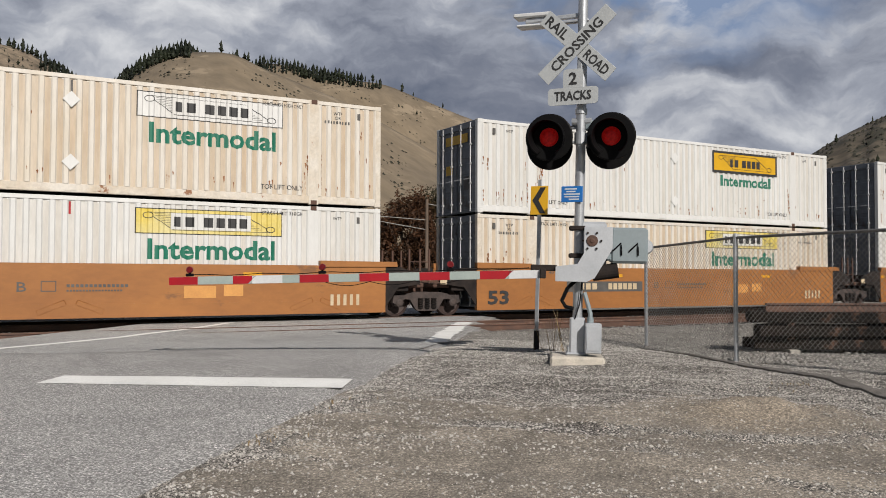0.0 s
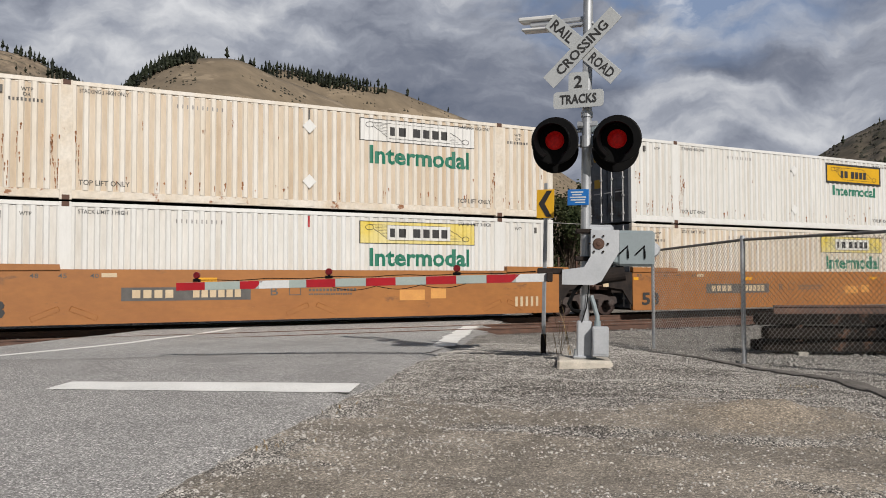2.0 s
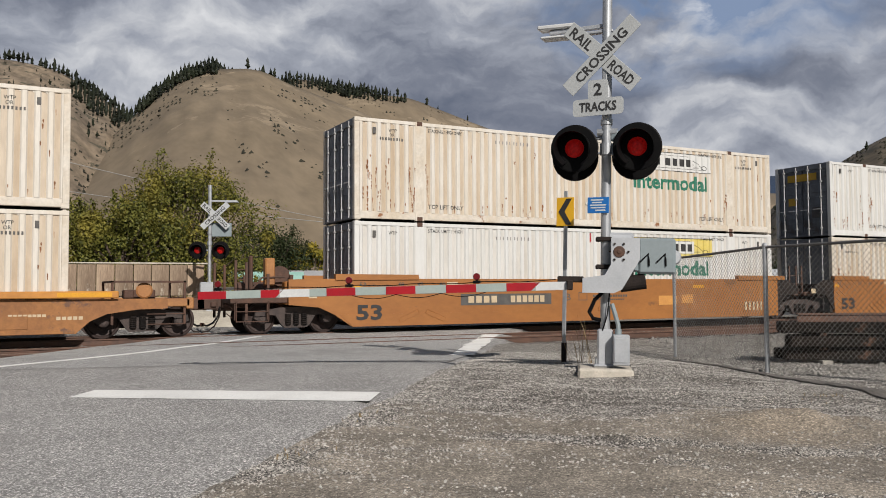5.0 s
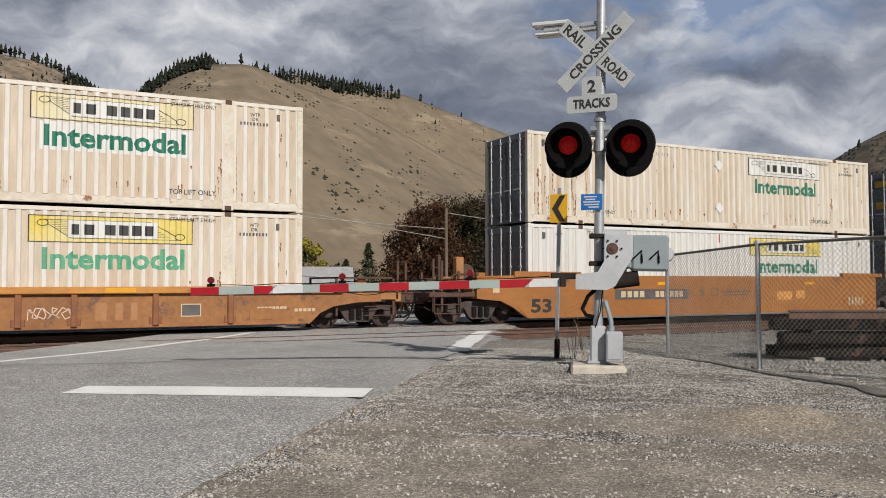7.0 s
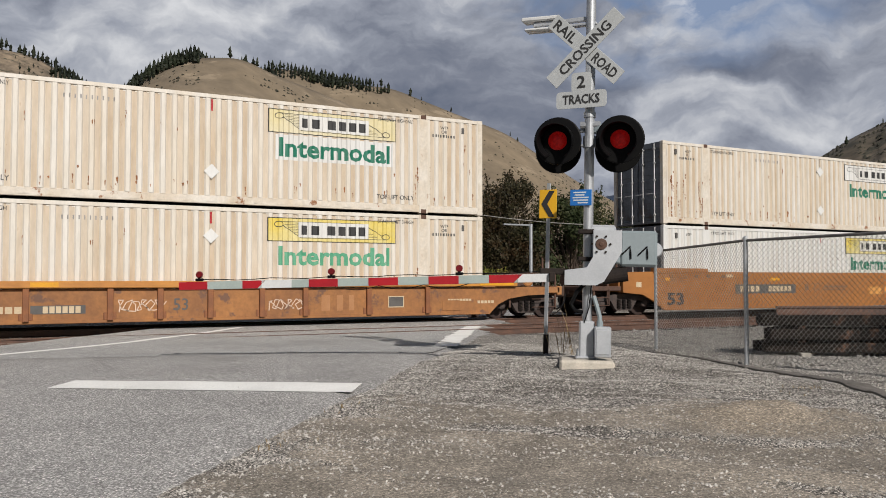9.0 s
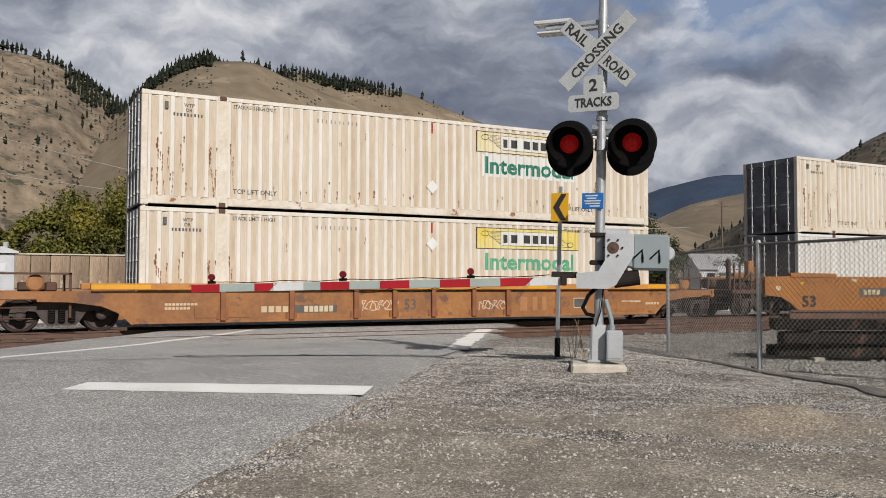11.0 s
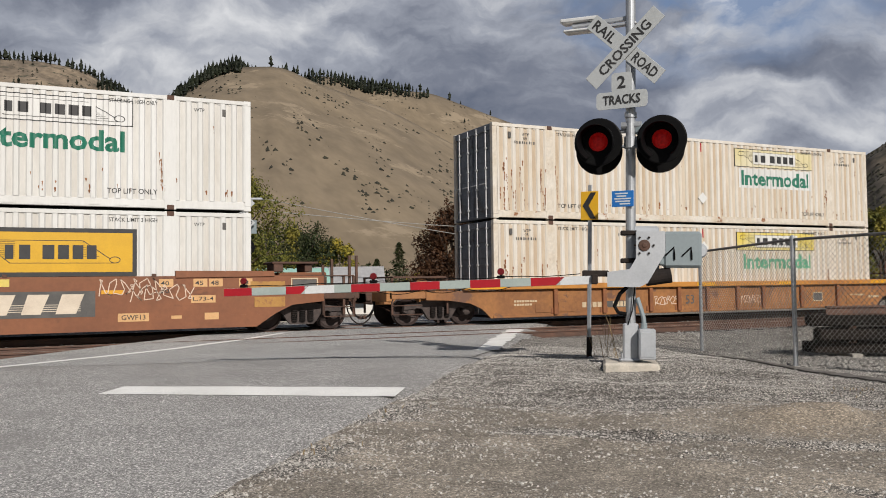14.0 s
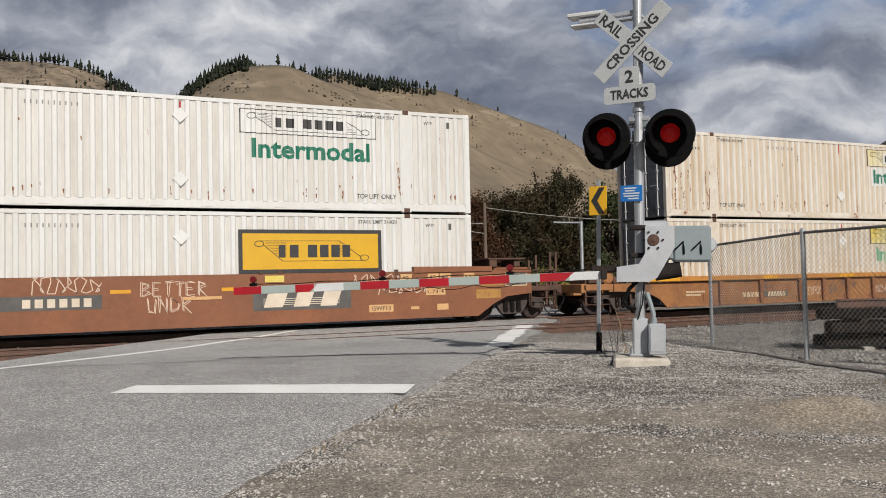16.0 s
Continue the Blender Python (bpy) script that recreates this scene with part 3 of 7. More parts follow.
def rail_mesh():
    prof = [(-0.07, -0.17), (0.07, -0.17), (0.07, -0.155), (0.012, -0.14), (0.012, -0.045), (0.036, -0.035), (0.036, -0.004), (0.028, 0.0), (-0.028, 0.0), (-0.036, -0.004), (-0.036, -0.035), (-0.012, -0.045), (-0.012, -0.14), (-0.07, -0.155)]
    bm = bmesh.new()
    a = [bm.verts.new((-160, y, z)) for y, z in prof]
    b = [bm.verts.new((260, y, z)) for y, z in prof]
    n = len(prof)
    for i in range(n):
        f = bm.faces.new((a[i], a[(i + 1) % n], b[(i + 1) % n], b[i]))
        f.material_index = 1 if i == 7 else 0
    bm.faces.new(a[::-1])
    bm.faces.new(b)
    bmesh.ops.recalc_face_normals(bm, faces=bm.faces)
    return bm


bx = [-90 + 1.0 * k for k in range(80)] + [-10 + 0.3 * k for k in range(170)] + [41 + 2.0 * k for k in range(60)]
by = [15.6 + 0.35 * k for k in range(36)]
verts = [(x, y, ground_z(x, y) + 0.012 + 0.02 * noise.noise(Vector((x * 2.3, y * 2.3, 0)))) for y in by for x in bx]
faces = []
for j in range(len(by) - 1):
    for i in range(len(bx) - 1):
        u, v = to_uv(bx[i] + 0.15, by[j] + 0.17)
        fringe = 0.3 * noise.noise(Vector((bx[i] * 0.9, by[j] * 0.9, 6)))
        if ROAD_L - 0.75 + fringe < u < ROAD_R + 0.75 + fringe or (by[j] < 17.2 + 2 * fringe):
            continue
        a = j * len(bx) + i
        faces.append((a, a + 1, a + 1 + len(bx), a + len(bx)))
me = bpy.data.meshes.new("ballast_bed")
me.from_pydata(verts, [], faces)
me.materials.append(BEDDING)
tagged(new("ballast_bed", me), "dark dusty ballast bed under the tracks", "ballast", kind="structure")
rail_data = None
for k, ty in enumerate(TRACK_Y):
    track = thing("railway_track", pose(0, ty, 0), "rusty steel rails on dark wooden sleepers" if k == 0 else "main line rails on ballast under the train", "railway track", "railway tracks", "structure")
    for s in (-1, 1):
        if rail_data is None:
            r = part("rail", rail_mesh(), RAIL, track, mats=[RAIL, RAILTOP])
            rail_data = r
        else:
            r = again("rail", rail_data, track)
        r.location = (0, s * 0.7535, 0.0)
    tie0 = None
    for i in range(-36, 110):
        x = i * 0.55
        u, v = to_uv(x, ty)
        if ROAD_L - 1.4 < u < ROAD_R + 1.0:
            continue
        if tie0 is None:
            ob = tie0 = part("sleeper", boxes((-0.115, -1.28, -0.33, 0.115, 1.28, -0.155), bev=0.012), TIE, track)
        else:
            ob = again("sleeper", tie0, track)
        ob.location = (x, random.uniform(-0.04, 0.04), random.uniform(-0.012, 0.006))
        ob.rotation_euler = (0, 0, random.uniform(-0.03, 0.03))


def stones(name, count, place, rmin, rmax, material, label, parent=None, cat="gravel"):
    """Loose stones: flattened, skewed octahedra, joined."""
    base = np.array([(1, 0, 0), (-1, 0, 0), (0, 1, 0), (0, -1, 0), (0, 0, 1), (0, 0, -0.7)], float)
    tri = np.array([(0, 2, 4), (2, 1, 4), (1, 3, 4), (3, 0, 4), (2, 0, 5), (1, 2, 5), (3, 1, 5), (0, 3, 5)])
    rng = np.random.default_rng(len(name) + count)
    vs, fs, n = [], [], 0
    while n < count:
        p = place(rng)
        if p is None:
            continue
        x, y, z = p
        r = rmin + (rmax - rmin) * rng.random() ** 2.5
        m = np.array(Euler(rng.random(3) * 6.28).to_matrix()) * (r * (0.7 + 0.6 * rng.random(3)))
        w = base @ m.T
        w[:, 2] = w[:, 2] * 0.75 + z + r * 0.25
        w[:, 0] += x
        w[:, 1] += y
        vs.append(w)
        fs.append(tri + 6 * n)
        n += 1
    me = bpy.data.meshes.new(name)
    me.from_pydata(np.concatenate(vs).tolist(), [], np.concatenate(fs).tolist())
    me.materials.append(material)
    return tagged(new(name, me), label, cat, kind="stuff")


def near_gravel(rng):
    v = 3.0 + 13.0 * rng.random() ** 1.3
    u = road_edge(v) - 0.9 * rng.random() ** 3 + 10.5 * rng.random() ** 1.3
    p = uv(u, v)
    if dirt_at(p.x, p.y) > 0.25 + 0.75 * rng.random() ** 0.7:
        return None
    if math.hypot(p.x, p.y) < 3.0:
        return None
    return p.x, p.y, ground_z(p.x, p.y)


stones("gravel", 70000, near_gravel, 0.004, 0.0155, STONE, "loose pale gravel on the verge")


def track_ballast(rng):
    x = -14 + 60 * rng.random()
    y = 16.9 + 9.2 * rng.random()
    u, v = to_uv(x, y)
    if ROAD_L - 0.7 < u < ROAD_R + 0.5:
        return None
    return x, y, ground_z(x, y)




def coarse(rng):
    x, y = 8.5 + 18 * rng.random(), 8 + 10 * rng.random()
    u, v = to_uv(x, y)
    if u < 1.9 + max(0.0, (14.5 - v) * 0.27) or v < 8:
        return None
    return x, y, ground_z(x, y)


stones("coarse_gravel", 7000, coarse, 0.012, 0.05, BALLAST, "coarse grey stones behind the fence")
stones("ballast", 9000, track_ballast, 0.02, 0.055, BALLAST, "grey crushed stone ballast between the rails", cat="ballast")

# ---- hills ----
def hill(name, az0, az1, crest, rb, rc, zb, material, label, rough=6.0, bulge=0.8, step=0.25, seed=0):
    """A ridge: crest gives azimuth and elevation in degrees of its skyline at the distance rc; the slope falls from there to rb."""
    ca, ce = zip(*crest)
    verts, faces = [], []
    na = int((az1 - az0) / step) + 1
    rows = 26
    for j in range(rows + 4):
        s = j / rows
        for i in range(na):
            a = az0 + (az1 - az0) * i / (na - 1)
            h = rc * math.tan(radians(float(np.interp(a, ca, ce) + np.interp(a - 0.7, ca, ce) + np.interp(a + 0.7, ca, ce)) / 3))
            r = rb + (rc - rb) * s
            if s <= 1:
                k = (1 - (1 - s) ** 2) * bulge + s * s * (1 - bulge)
            else:
                k = 1 - (s - 1) * 2.2
            x, y = r * math.sin(radians(a)), r * math.cos(radians(a))
            q = Vector((x, y, seed * 50)) / 130
            nz = noise.fractal(q, 1.0, 2.1, 4) * rough * min(1.0, 3 * s) * (1.0 if s < 0.9 else 0.35)
            gully = -abs(noise.noise(Vector((a * 0.55, s * 1.3, seed)))) * rough * 1.2 * math.sin(math.pi * min(1, s))
            verts.append((x, y, zb + (h - zb) * k + nz + gully))
    for j in range(rows + 3):
        for i in range(na - 1):
            faces.append((j * na + i, j * na + i + 1, (j + 1) * na + i + 1, (j + 1) * na + i))
    me = bpy.data.meshes.new(name)
    me.from_pydata(verts, [], faces)
    me.materials.append(material)
    for p in me.polygons:
        p.use_smooth = True
    ob = tagged(new(name, me), label, "hill", kind="structure")
    return ob, verts, na, rows


ridge_l = hill("hill_left", -16, 17, [(-16, 12.2), (-7, 13.4), (-0.2, 13.75), (2.6, 13.45), (6.2, 11.4), (8, 10.4), (12, 8), (17, 5)], 560, 1350, -4, HILLR, "steep scrubby hillside with pines along the top", 9, 0.6, seed=1)
ridge_m = hill("hill_main", -7, 48, [(-7, 0.3), (-3, 2.4), (0, 4.8), (4.6, 8.3), (7.5, 11.35), (9.5, 13.2), (11.2, 14.15), (15, 14.4), (16.7, 13.6), (22.3, 11.6), (29.1, 8.0), (34, 5.8), (40, 3.4), (48, 0.6)], 420, 1050, -4, HILL, "dry grass hill with a smooth bare slope", 4, 0.55, seed=2)
ridge_b = hill("hill_back", 10, 50, [(10, 11.5), (14, 13.6), (18.3, 13.9), (20.6, 13.2), (25.2, 12.75), (29, 11.25), (32.9, 9.75), (37.7, 6.4), (42, 4.0), (50, 1.5)], 900, 1400, 20, HILL, "dry grass ridge behind with scattered shrubs", 5, 0.6, seed=3)
ridge_r = hill("hill_right", 40, 74, [(40, 0.4), (44, 2.0), (47.5, 4.2), (51, 6.8), (54.7, 9.0), (60, 11.0), (74, 12.0)], 380, 900, -4, SCRUB, "steep scrub-covered hillside", 9, 0.6, seed=4)
ridge_t = hill("hill_tan", 38, 58, [(38, 2.5), (44, 5.2), (48.7, 6.0), (52, 5.2), (58, 3)], 1200, 2000, 0, HILL, "pale tan hill in the gap", 4, 0.6, 0.5, seed=5)
ridge_f = hill("hill_far", 30, 70, [(30, 4.0), (40, 5.6), (45, 6.9), (49, 7.0), (54, 6.6), (70, 6.0)], 2400, 3300, 0, HILLB, "distant forested ridge tinted with blue haze", 14, 0.6, 0.5, seed=6)


def conifers(name, spots, material, label, hmin, hmax, seed=0):
    """Far conifers, joined: ragged tiers round a stem."""
    rng = random.Random(seed)
    vs, fs = [], []
    full = (0.35, 0.95, 1.0, 0.9, 0.8, 0.6, 0.35)
    for x, y, z in spots:
        h = rng.uniform(hmin, hmax)
        w = h * rng.uniform(0.13, 0.25)
        tiers = 7
        bare = rng.uniform(0.02, 0.22)
        for t in range(tiers):
            z0 = z + h * (bare + (0.9 - bare) * t / tiers)
            r = w * full[t] * rng.uniform(0.6, 1.25)
            sway = rng.uniform(-0.25, 0.25) * r
            ring = len(vs)
            for k in range(6):
                a = k * math.pi / 3 + rng.uniform(-0.4, 0.4)
                rr = r * rng.uniform(0.55, 1.3)
                vs.append((x + sway + rr * math.cos(a), y + rr * math.sin(a), z0 + rng.uniform(-0.05, 0.05) * h))
            if t:
                for k in range(6):
                    fs.append((last + k, last + (k + 1) % 6, ring + (k + 1) % 6, ring + k))
            last = ring
        vs.append((x + rng.uniform(-0.02, 0.02) * h, y, z + h))
        for k in range(6):
            fs.append((last + k, last + (k + 1) % 6, len(vs) - 1))
        b = len(vs)
        for k in range(3):
            vs.append((x + 0.03 * h * math.cos(k * 2.1), y + 0.03 * h * math.sin(k * 2.1), z - 3))
        vs.append((x, y, z + h * 0.5))
        for k in range(3):
            fs.append((b + k, b + (k + 1) % 3, b + 3))
    me = bpy.data.meshes.new(name)
    me.from_pydata(vs, [], fs)
    me.materials.append(material)
    return tagged(new(name, me), label, "trees", kind="stuff")


def on_ridge(ridge, az, s, jitter=0.0):
    ob, verts, na, rows = ridge
    x0, y0, _ = verts[0]
    a0 = math.degrees(math.atan2(verts[0][0], verts[0][1]))
    a1 = math.degrees(math.atan2(verts[na - 1][0], verts[na - 1][1]))
    i = int(round((az - a0) / (a1 - a0) * (na - 1)))
    i = min(na - 1, max(0, i))
    f = min(s * rows, rows + 1.9)
    j = int(f)
    p, q = Vector(verts[j * na + i]), Vector(verts[(j + 1) * na + i])
    return p.lerp(q, f - j)


rng = random.Random(5)
spots = []
for k in range(820):
    spots.append(on_ridge(ridge_l, rng.uniform(-15, 6.5), min(1.12, 1.0 + 0.12 * rng.random() - 0.05 * rng.random())))
for k in range(330):
    az = rng.uniform(3.5, 8.6)
    spots.append(on_ridge(ridge_l, az, rng.uniform(0.8, 1.08) - 0.02 * (az - 3.5)))
for k in range(300):
    spots.append(on_ridge(ridge_m, rng.uniform(7.3, 12.2), rng.uniform(0.93, 1.06)))
for k in range(110):
    spots.append(on_ridge(ridge_m, rng.uniform(11, 17.5), rng.uniform(1.0, 1.1)))
for k in range(480):
    spots.append(on_ridge(ridge_b, rng.triangular(16.0, 25.4, 20.0), rng.uniform(0.90, 1.1)))
for az, s in ((26.2, 0.99), (27.0, 1.0), (29.1, 1.0), (32.9, 1.0), (27.3, 0.80), (33.4, 0.98)):
    spots.append(on_ridge(ridge_b, az, s))
conifers("far_pines", spots, PINE, "dark green pines along the hill crests", 7, 19, 3)
spots = []
for az, s in ((1.9, 0.62), (4.4, 0.5), (5.0, 0.52), (2.6, 0.48), (0.3, 0.72), (6.3, 0.60), (7.2, 0.72), (13.4, 0.8)):
    spots.append(on_ridge(ridge_l, az, s))
for k in range(60):
    spots.append(on_ridge(ridge_r, rng.uniform(44, 60), rng.uniform(0.97, 1.05) if k % 3 else rng.uniform(0.5, 0.95)))
for k in range(70):
    az = rng.uniform(-6, 8)
    spots.append(on_ridge(ridge_l, az, rng.uniform(0.3, 0.95)))
conifers("slope_pines", spots, PINE, "small scattered pines on the scrubby slopes", 4, 10, 4)


def shrubs(name, spots, label, lo, hi, seed=1):
    rng = random.Random(seed)
    vs, fs = [], []
    for x, y, z in spots:
        r = rng.uniform(lo, hi)
        b = len(vs)
        for k in range(6):
            a = k * math.pi / 3 + rng.random()
            rr = r * rng.uniform(0.6, 1.2)
            vs.append((x + rr * math.cos(a), y + rr * math.sin(a), z - 0.4 * r + rng.uniform(-0.2, 0.4) * r))
        vs.append((x, y, z + r * rng.uniform(0.4, 0.75)))
        for k in range(6):
            fs.append((b + k, b + (k + 1) % 6, b + 6))
    me = bpy.data.meshes.new(name)
    me.from_pydata(vs, [], fs)
    me.materials.append(SHRUB)
    return tagged(new(name, me), label, "shrubs", kind="stuff")


spots = []
while len(spots) < 420:
    az, s = rng.uniform(13, 36), rng.uniform(0.2, 0.9)
    if noise.noise(Vector((az * 0.45, s * 5.5, 3))) > 0.06:
        spots.append(on_ridge(ridge_m, az, s))
while len(spots) < 620:
    spots.append(on_ridge(ridge_m, rng.uniform(5.5, 12.5), rng.uniform(0.72, 1.0)))
while len(spots) < 1000:
    az, s = rng.uniform(19, 40), rng.uniform(0.45, 1.0)
    if noise.noise(Vector((az * 0.5, s * 5, 9))) > -0.05:
        spots.append(on_ridge(ridge_b, az, s))
while len(spots) < 2600:
    az, s = rng.uniform(-14, 9.5), rng.uniform(0.1, 0.98)
    if noise.noise(Vector((az * 0.5, s * 5, 1))) > -0.1:
        spots.append(on_ridge(ridge_l, az, s))
while len(spots) < 4600:
    az, s = rng.uniform(43, 62), rng.uniform(0.05, 1.0)
    if noise.noise(Vector((az * 0.8, s * 6, 5))) > -0.15:
        spots.append(on_ridge(ridge_r, az, s))
shrubs("hill_shrubs", spots, "small dark shrubs dotted over the dry slopes", 0.7, 3.0)

# ---- the train ----
def travelled(t):
    return 2.885 * t + 0.006 * t * t


FACE = 21.86
CAR_Y = 23.15
LEN, HIGH, WIDE = 16.15, 2.86, 2.59
POSTS = (2.0, 14.15)
PITCH = 0.2775
DEEP = 0.036


def rib(x):
    """Depth of the corrugated side at x, behind the outer face."""
    lo, hi = (0.16, POSTS[0] - 0.14) if x < POSTS[0] else ((POSTS[0] + 0.14, POSTS[1] - 0.14) if x < POSTS[1] else (POSTS[1] + 0.14, LEN - 0.16))
    if x <= lo or x >= hi:
        return 0.0
    n = max(1, round((hi - lo) / PITCH))
    k = ((x - lo) / (hi - lo) * n) % 1.0
    if k < 0.22 or k > 0.90:
        return 0.0
    if k < 0.34:
        return DEEP * (k - 0.22) / 0.12
    if k > 0.78:
        return DEEP * (0.90 - k) / 0.12
    return DEEP


def rib_edges():
    xs = []
    for lo, hi in ((0.16, POSTS[0] - 0.14), (POSTS[0] + 0.14, POSTS[1] - 0.14), (POSTS[1] + 0.14, LEN - 0.16)):
        n = max(1, round((hi - lo) / PITCH))
        w = (hi - lo) / n
        for i in range(n):
            xs += [lo + (i + k) * w for k in (0.22, 0.34, 0.78, 0.90)]
        xs += [lo, hi]
    return sorted(xs)


EDGES = rib_edges()


def conform(bm, proud=0.003):
    """Lay flat lettering onto the ribs of the side."""
    lo, hi = min(v.co.x for v in bm.verts), max(v.co.x for v in bm.verts)
    for x in EDGES:
        if lo < x < hi:
            bmesh.ops.bisect_plane(bm, geom=bm.verts[:] + bm.edges[:] + bm.faces[:], dist=1e-6, plane_co=(x, 0, 0), plane_no=(1, 0, 0))
    for v in bm.verts:
        v.co.y = rib(v.co.x) - proud
    return bm


SHARED = {}


def shared(key, name, make, material, parent, label="", mats=None):
    """A part whose mesh is made once and used again."""
    if key in SHARED:
        return again(name, SHARED[key], parent, label=label)
    SHARED[key] = part(name, make(), material, parent, label, mats)
    return SHARED[key]


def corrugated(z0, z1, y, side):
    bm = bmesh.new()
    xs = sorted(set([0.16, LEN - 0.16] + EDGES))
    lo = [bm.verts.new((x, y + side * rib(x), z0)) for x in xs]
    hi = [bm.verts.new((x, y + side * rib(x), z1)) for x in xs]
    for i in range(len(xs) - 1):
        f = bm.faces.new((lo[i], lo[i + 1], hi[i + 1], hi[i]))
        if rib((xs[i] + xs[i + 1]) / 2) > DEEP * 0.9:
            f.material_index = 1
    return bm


def corner_posts():
    return boxes((0, 0, 0.12, 0.16, 0.16, HIGH - 0.12), bev=0.012)


def door_leaf():
    bm = boxes((0.03, 0.02, 0.14, 0.07, 1.13, 2.66), bev=0.006)
    for k in range(5):
        add_box(bm, 0.012, 0.06, 0.25 + k * 0.49, 0.031, 1.09, 0.58 + k * 0.49, bev=0.008)
    return bm


def lock_rod():
    bm = cyls(((-0.02, 0, 0.06), (-0.02, 0, 2.80), 0.021), seg=8)
    for z in (0.3, 0.9, 1.5, 2.1, 2.6):
        add_box(bm, -0.045, -0.05, z, 0.03, 0.05, z + 0.06, bev=0.005)
    add_box(bm, -0.05, -0.02, 1.05, -0.03, 0.36, 1.085, bev=0.004)
    return bm


def top_rail():
    bm = boxes((0.16, 0.0, HIGH - 0.115, LEN - 0.16, 0.09, HIGH - 0.01), bev=0.01)
    n = int((LEN - 0.6) / PITCH)
    for k in range(n):
        x = 0.34 + k * PITCH
        add_box(bm, x, 0.03, HIGH - 0.15, x + 0.12, 0.06, HIGH - 0.112)
    return bm


def bottom_rail():
    bm = boxes((0.16, 0.005, 0.03, LEN - 0.16, 0.11, 0.235), bev=0.012)
    for k in range(19):
        x = 2.35 + k * 0.62
        add_box(bm, x, -0.004, 0.075, x + 0.27, 0.006, 0.115)
    return bm


def casting():
    bm = boxes((0, 0, 0, 0.19, 0.164, 0.125), bev=0.012)
    add_box(bm, 0.06, 0.05, -0.044, 0.13, 0.12, 0.01)
    add_box(bm, 0.065, -0.004, 0.035, 0.125, 0.002, 0.09)
    return bm


def rust_stains(seed):
    """Runs of rust below scrapes, thin and tapering, laid on the ribs."""
    rng = random.Random(seed)
    bm = bmesh.new()
    for k in range(84):
        if k < 34:
            x = rng.choice((rng.gauss(1.75, 0.12), rng.gauss(0.7, 0.35), rng.gauss(2.2, 0.1), rng.gauss(14.0, 0.15)))
            z = rng.uniform(0.45, 1.75)
            l = rng.uniform(0.15, 0.7)
        else:
            x = rng.uniform(0.3, LEN - 0.3)
            z = rng.gauss(0.50, 0.06) if rng.random() < 0.7 else rng.uniform(0.5, 2.2)
            l = rng.uniform(0.02, 0.22)
        x = min(LEN - 0.25, max(0.2, x))
        w = rng.uniform(0.012, 0.042)
        while l > 0.0:
            # a run breaks into short ragged pieces on its way down
            g = min(l, rng.uniform(0.04, 0.16))
            pts = [(x - w * 0.4, z), (x - w * 0.6, z + 0.03), (x + w * 0.2, z + 0.05), (x + w * 0.6, z + 0.02), (x + w * 0.4, z - g * 0.6), (x - w * 0.05, z - g)]
            pts = [(a + rng.uniform(-0.006, 0.006), max(0.245, b)) for a, b in pts]
            if pts[3][1] - pts[5][1] > 0.02:
                f = bm.faces.new([bm.verts.new((a, 0, b)) for a, b in pts])
                f.normal_update()
                if f.normal.y > 0:
                    f.normal_flip()
            l -= g + rng.uniform(0.02, 0.07)
            z -= g + rng.uniform(0.03, 0.08)
            x += rng.uniform(-0.012, 0.012)
            w *= rng.uniform(0.6, 1.05)
    return conform(bm, 0.0025)


def frame_rect(x0, z0, x1, z1, w):
    return flat((x0, z0, x1, z0 + w), (x0, z1 - w, x1, z1), (x0, z0 + w, x0 + w, z1 - w), (x1 - w, z0 + w, x1, z1 - w))


def scroll_mark(x0, z0, x1, z1):
    """The drawn scroll of the banner: two curls, slanting lines and fine rules."""
    bm = bmesh.new()
    h = z1 - z0
    lw = 0.018

    def seg(ax, az, bx, bz, w=lw):
        d = Vector((bx - ax, bz - az))
        if d.length < 1e-6:
            return
        nrm = Vector((-d.y, d.x)).normalized() * w / 2
        vs = [bm.verts.new((ax + nrm.x, 0, az + nrm.y)), bm.verts.new((bx + nrm.x, 0, bz + nrm.y)), bm.verts.new((bx - nrm.x, 0, bz - nrm.y)), bm.verts.new((ax - nrm.x, 0, az - nrm.y))]
        f = bm.faces.new(vs)
        f.normal_update()
        if f.normal.y > 0:
            f.normal_flip()
    for cx, cz, sx in ((x0 + 0.24, z1 - 0.13, 1), (x1 - 0.24, z0 + 0.13, -1)):
        for k in range(12):
            a, b = k * math.pi / 6, (k + 1) * math.pi / 6
            seg(cx + 0.11 * math.cos(a) * 1.1, cz + 0.075 * math.sin(a), cx + 0.11 * math.cos(b) * 1.1, cz + 0.075 * math.sin(b))
    seg(x0 + 0.24, z1 - 0.055, x1 - 0.95, z1 - 0.055, 0.012)
    seg(x0 + 0.34, z1 - 0.15, x0 + 0.86, z0 + 0.05)
    seg(x0 + 0.86, z0 + 0.055, x1 - 0.24, z0 + 0.055, 0.012)
    seg(x1 - 0.95, z1 - 0.055, x1 - 0.34, z0 + 0.15)
    for k in range(9):
        z = z1 - 0.09 - k * 0.042
        s = (z1 - 0.15 - z) / (h - 0.20)
        seg(x0 + 0.40 + max(0, s) * 0.48, z, x0 + 0.96, z, 0.008)
        seg(x1 - 0.96, z, x1 - 0.92 + max(0.0, s) * 0.52, z, 0.008)
    return bm


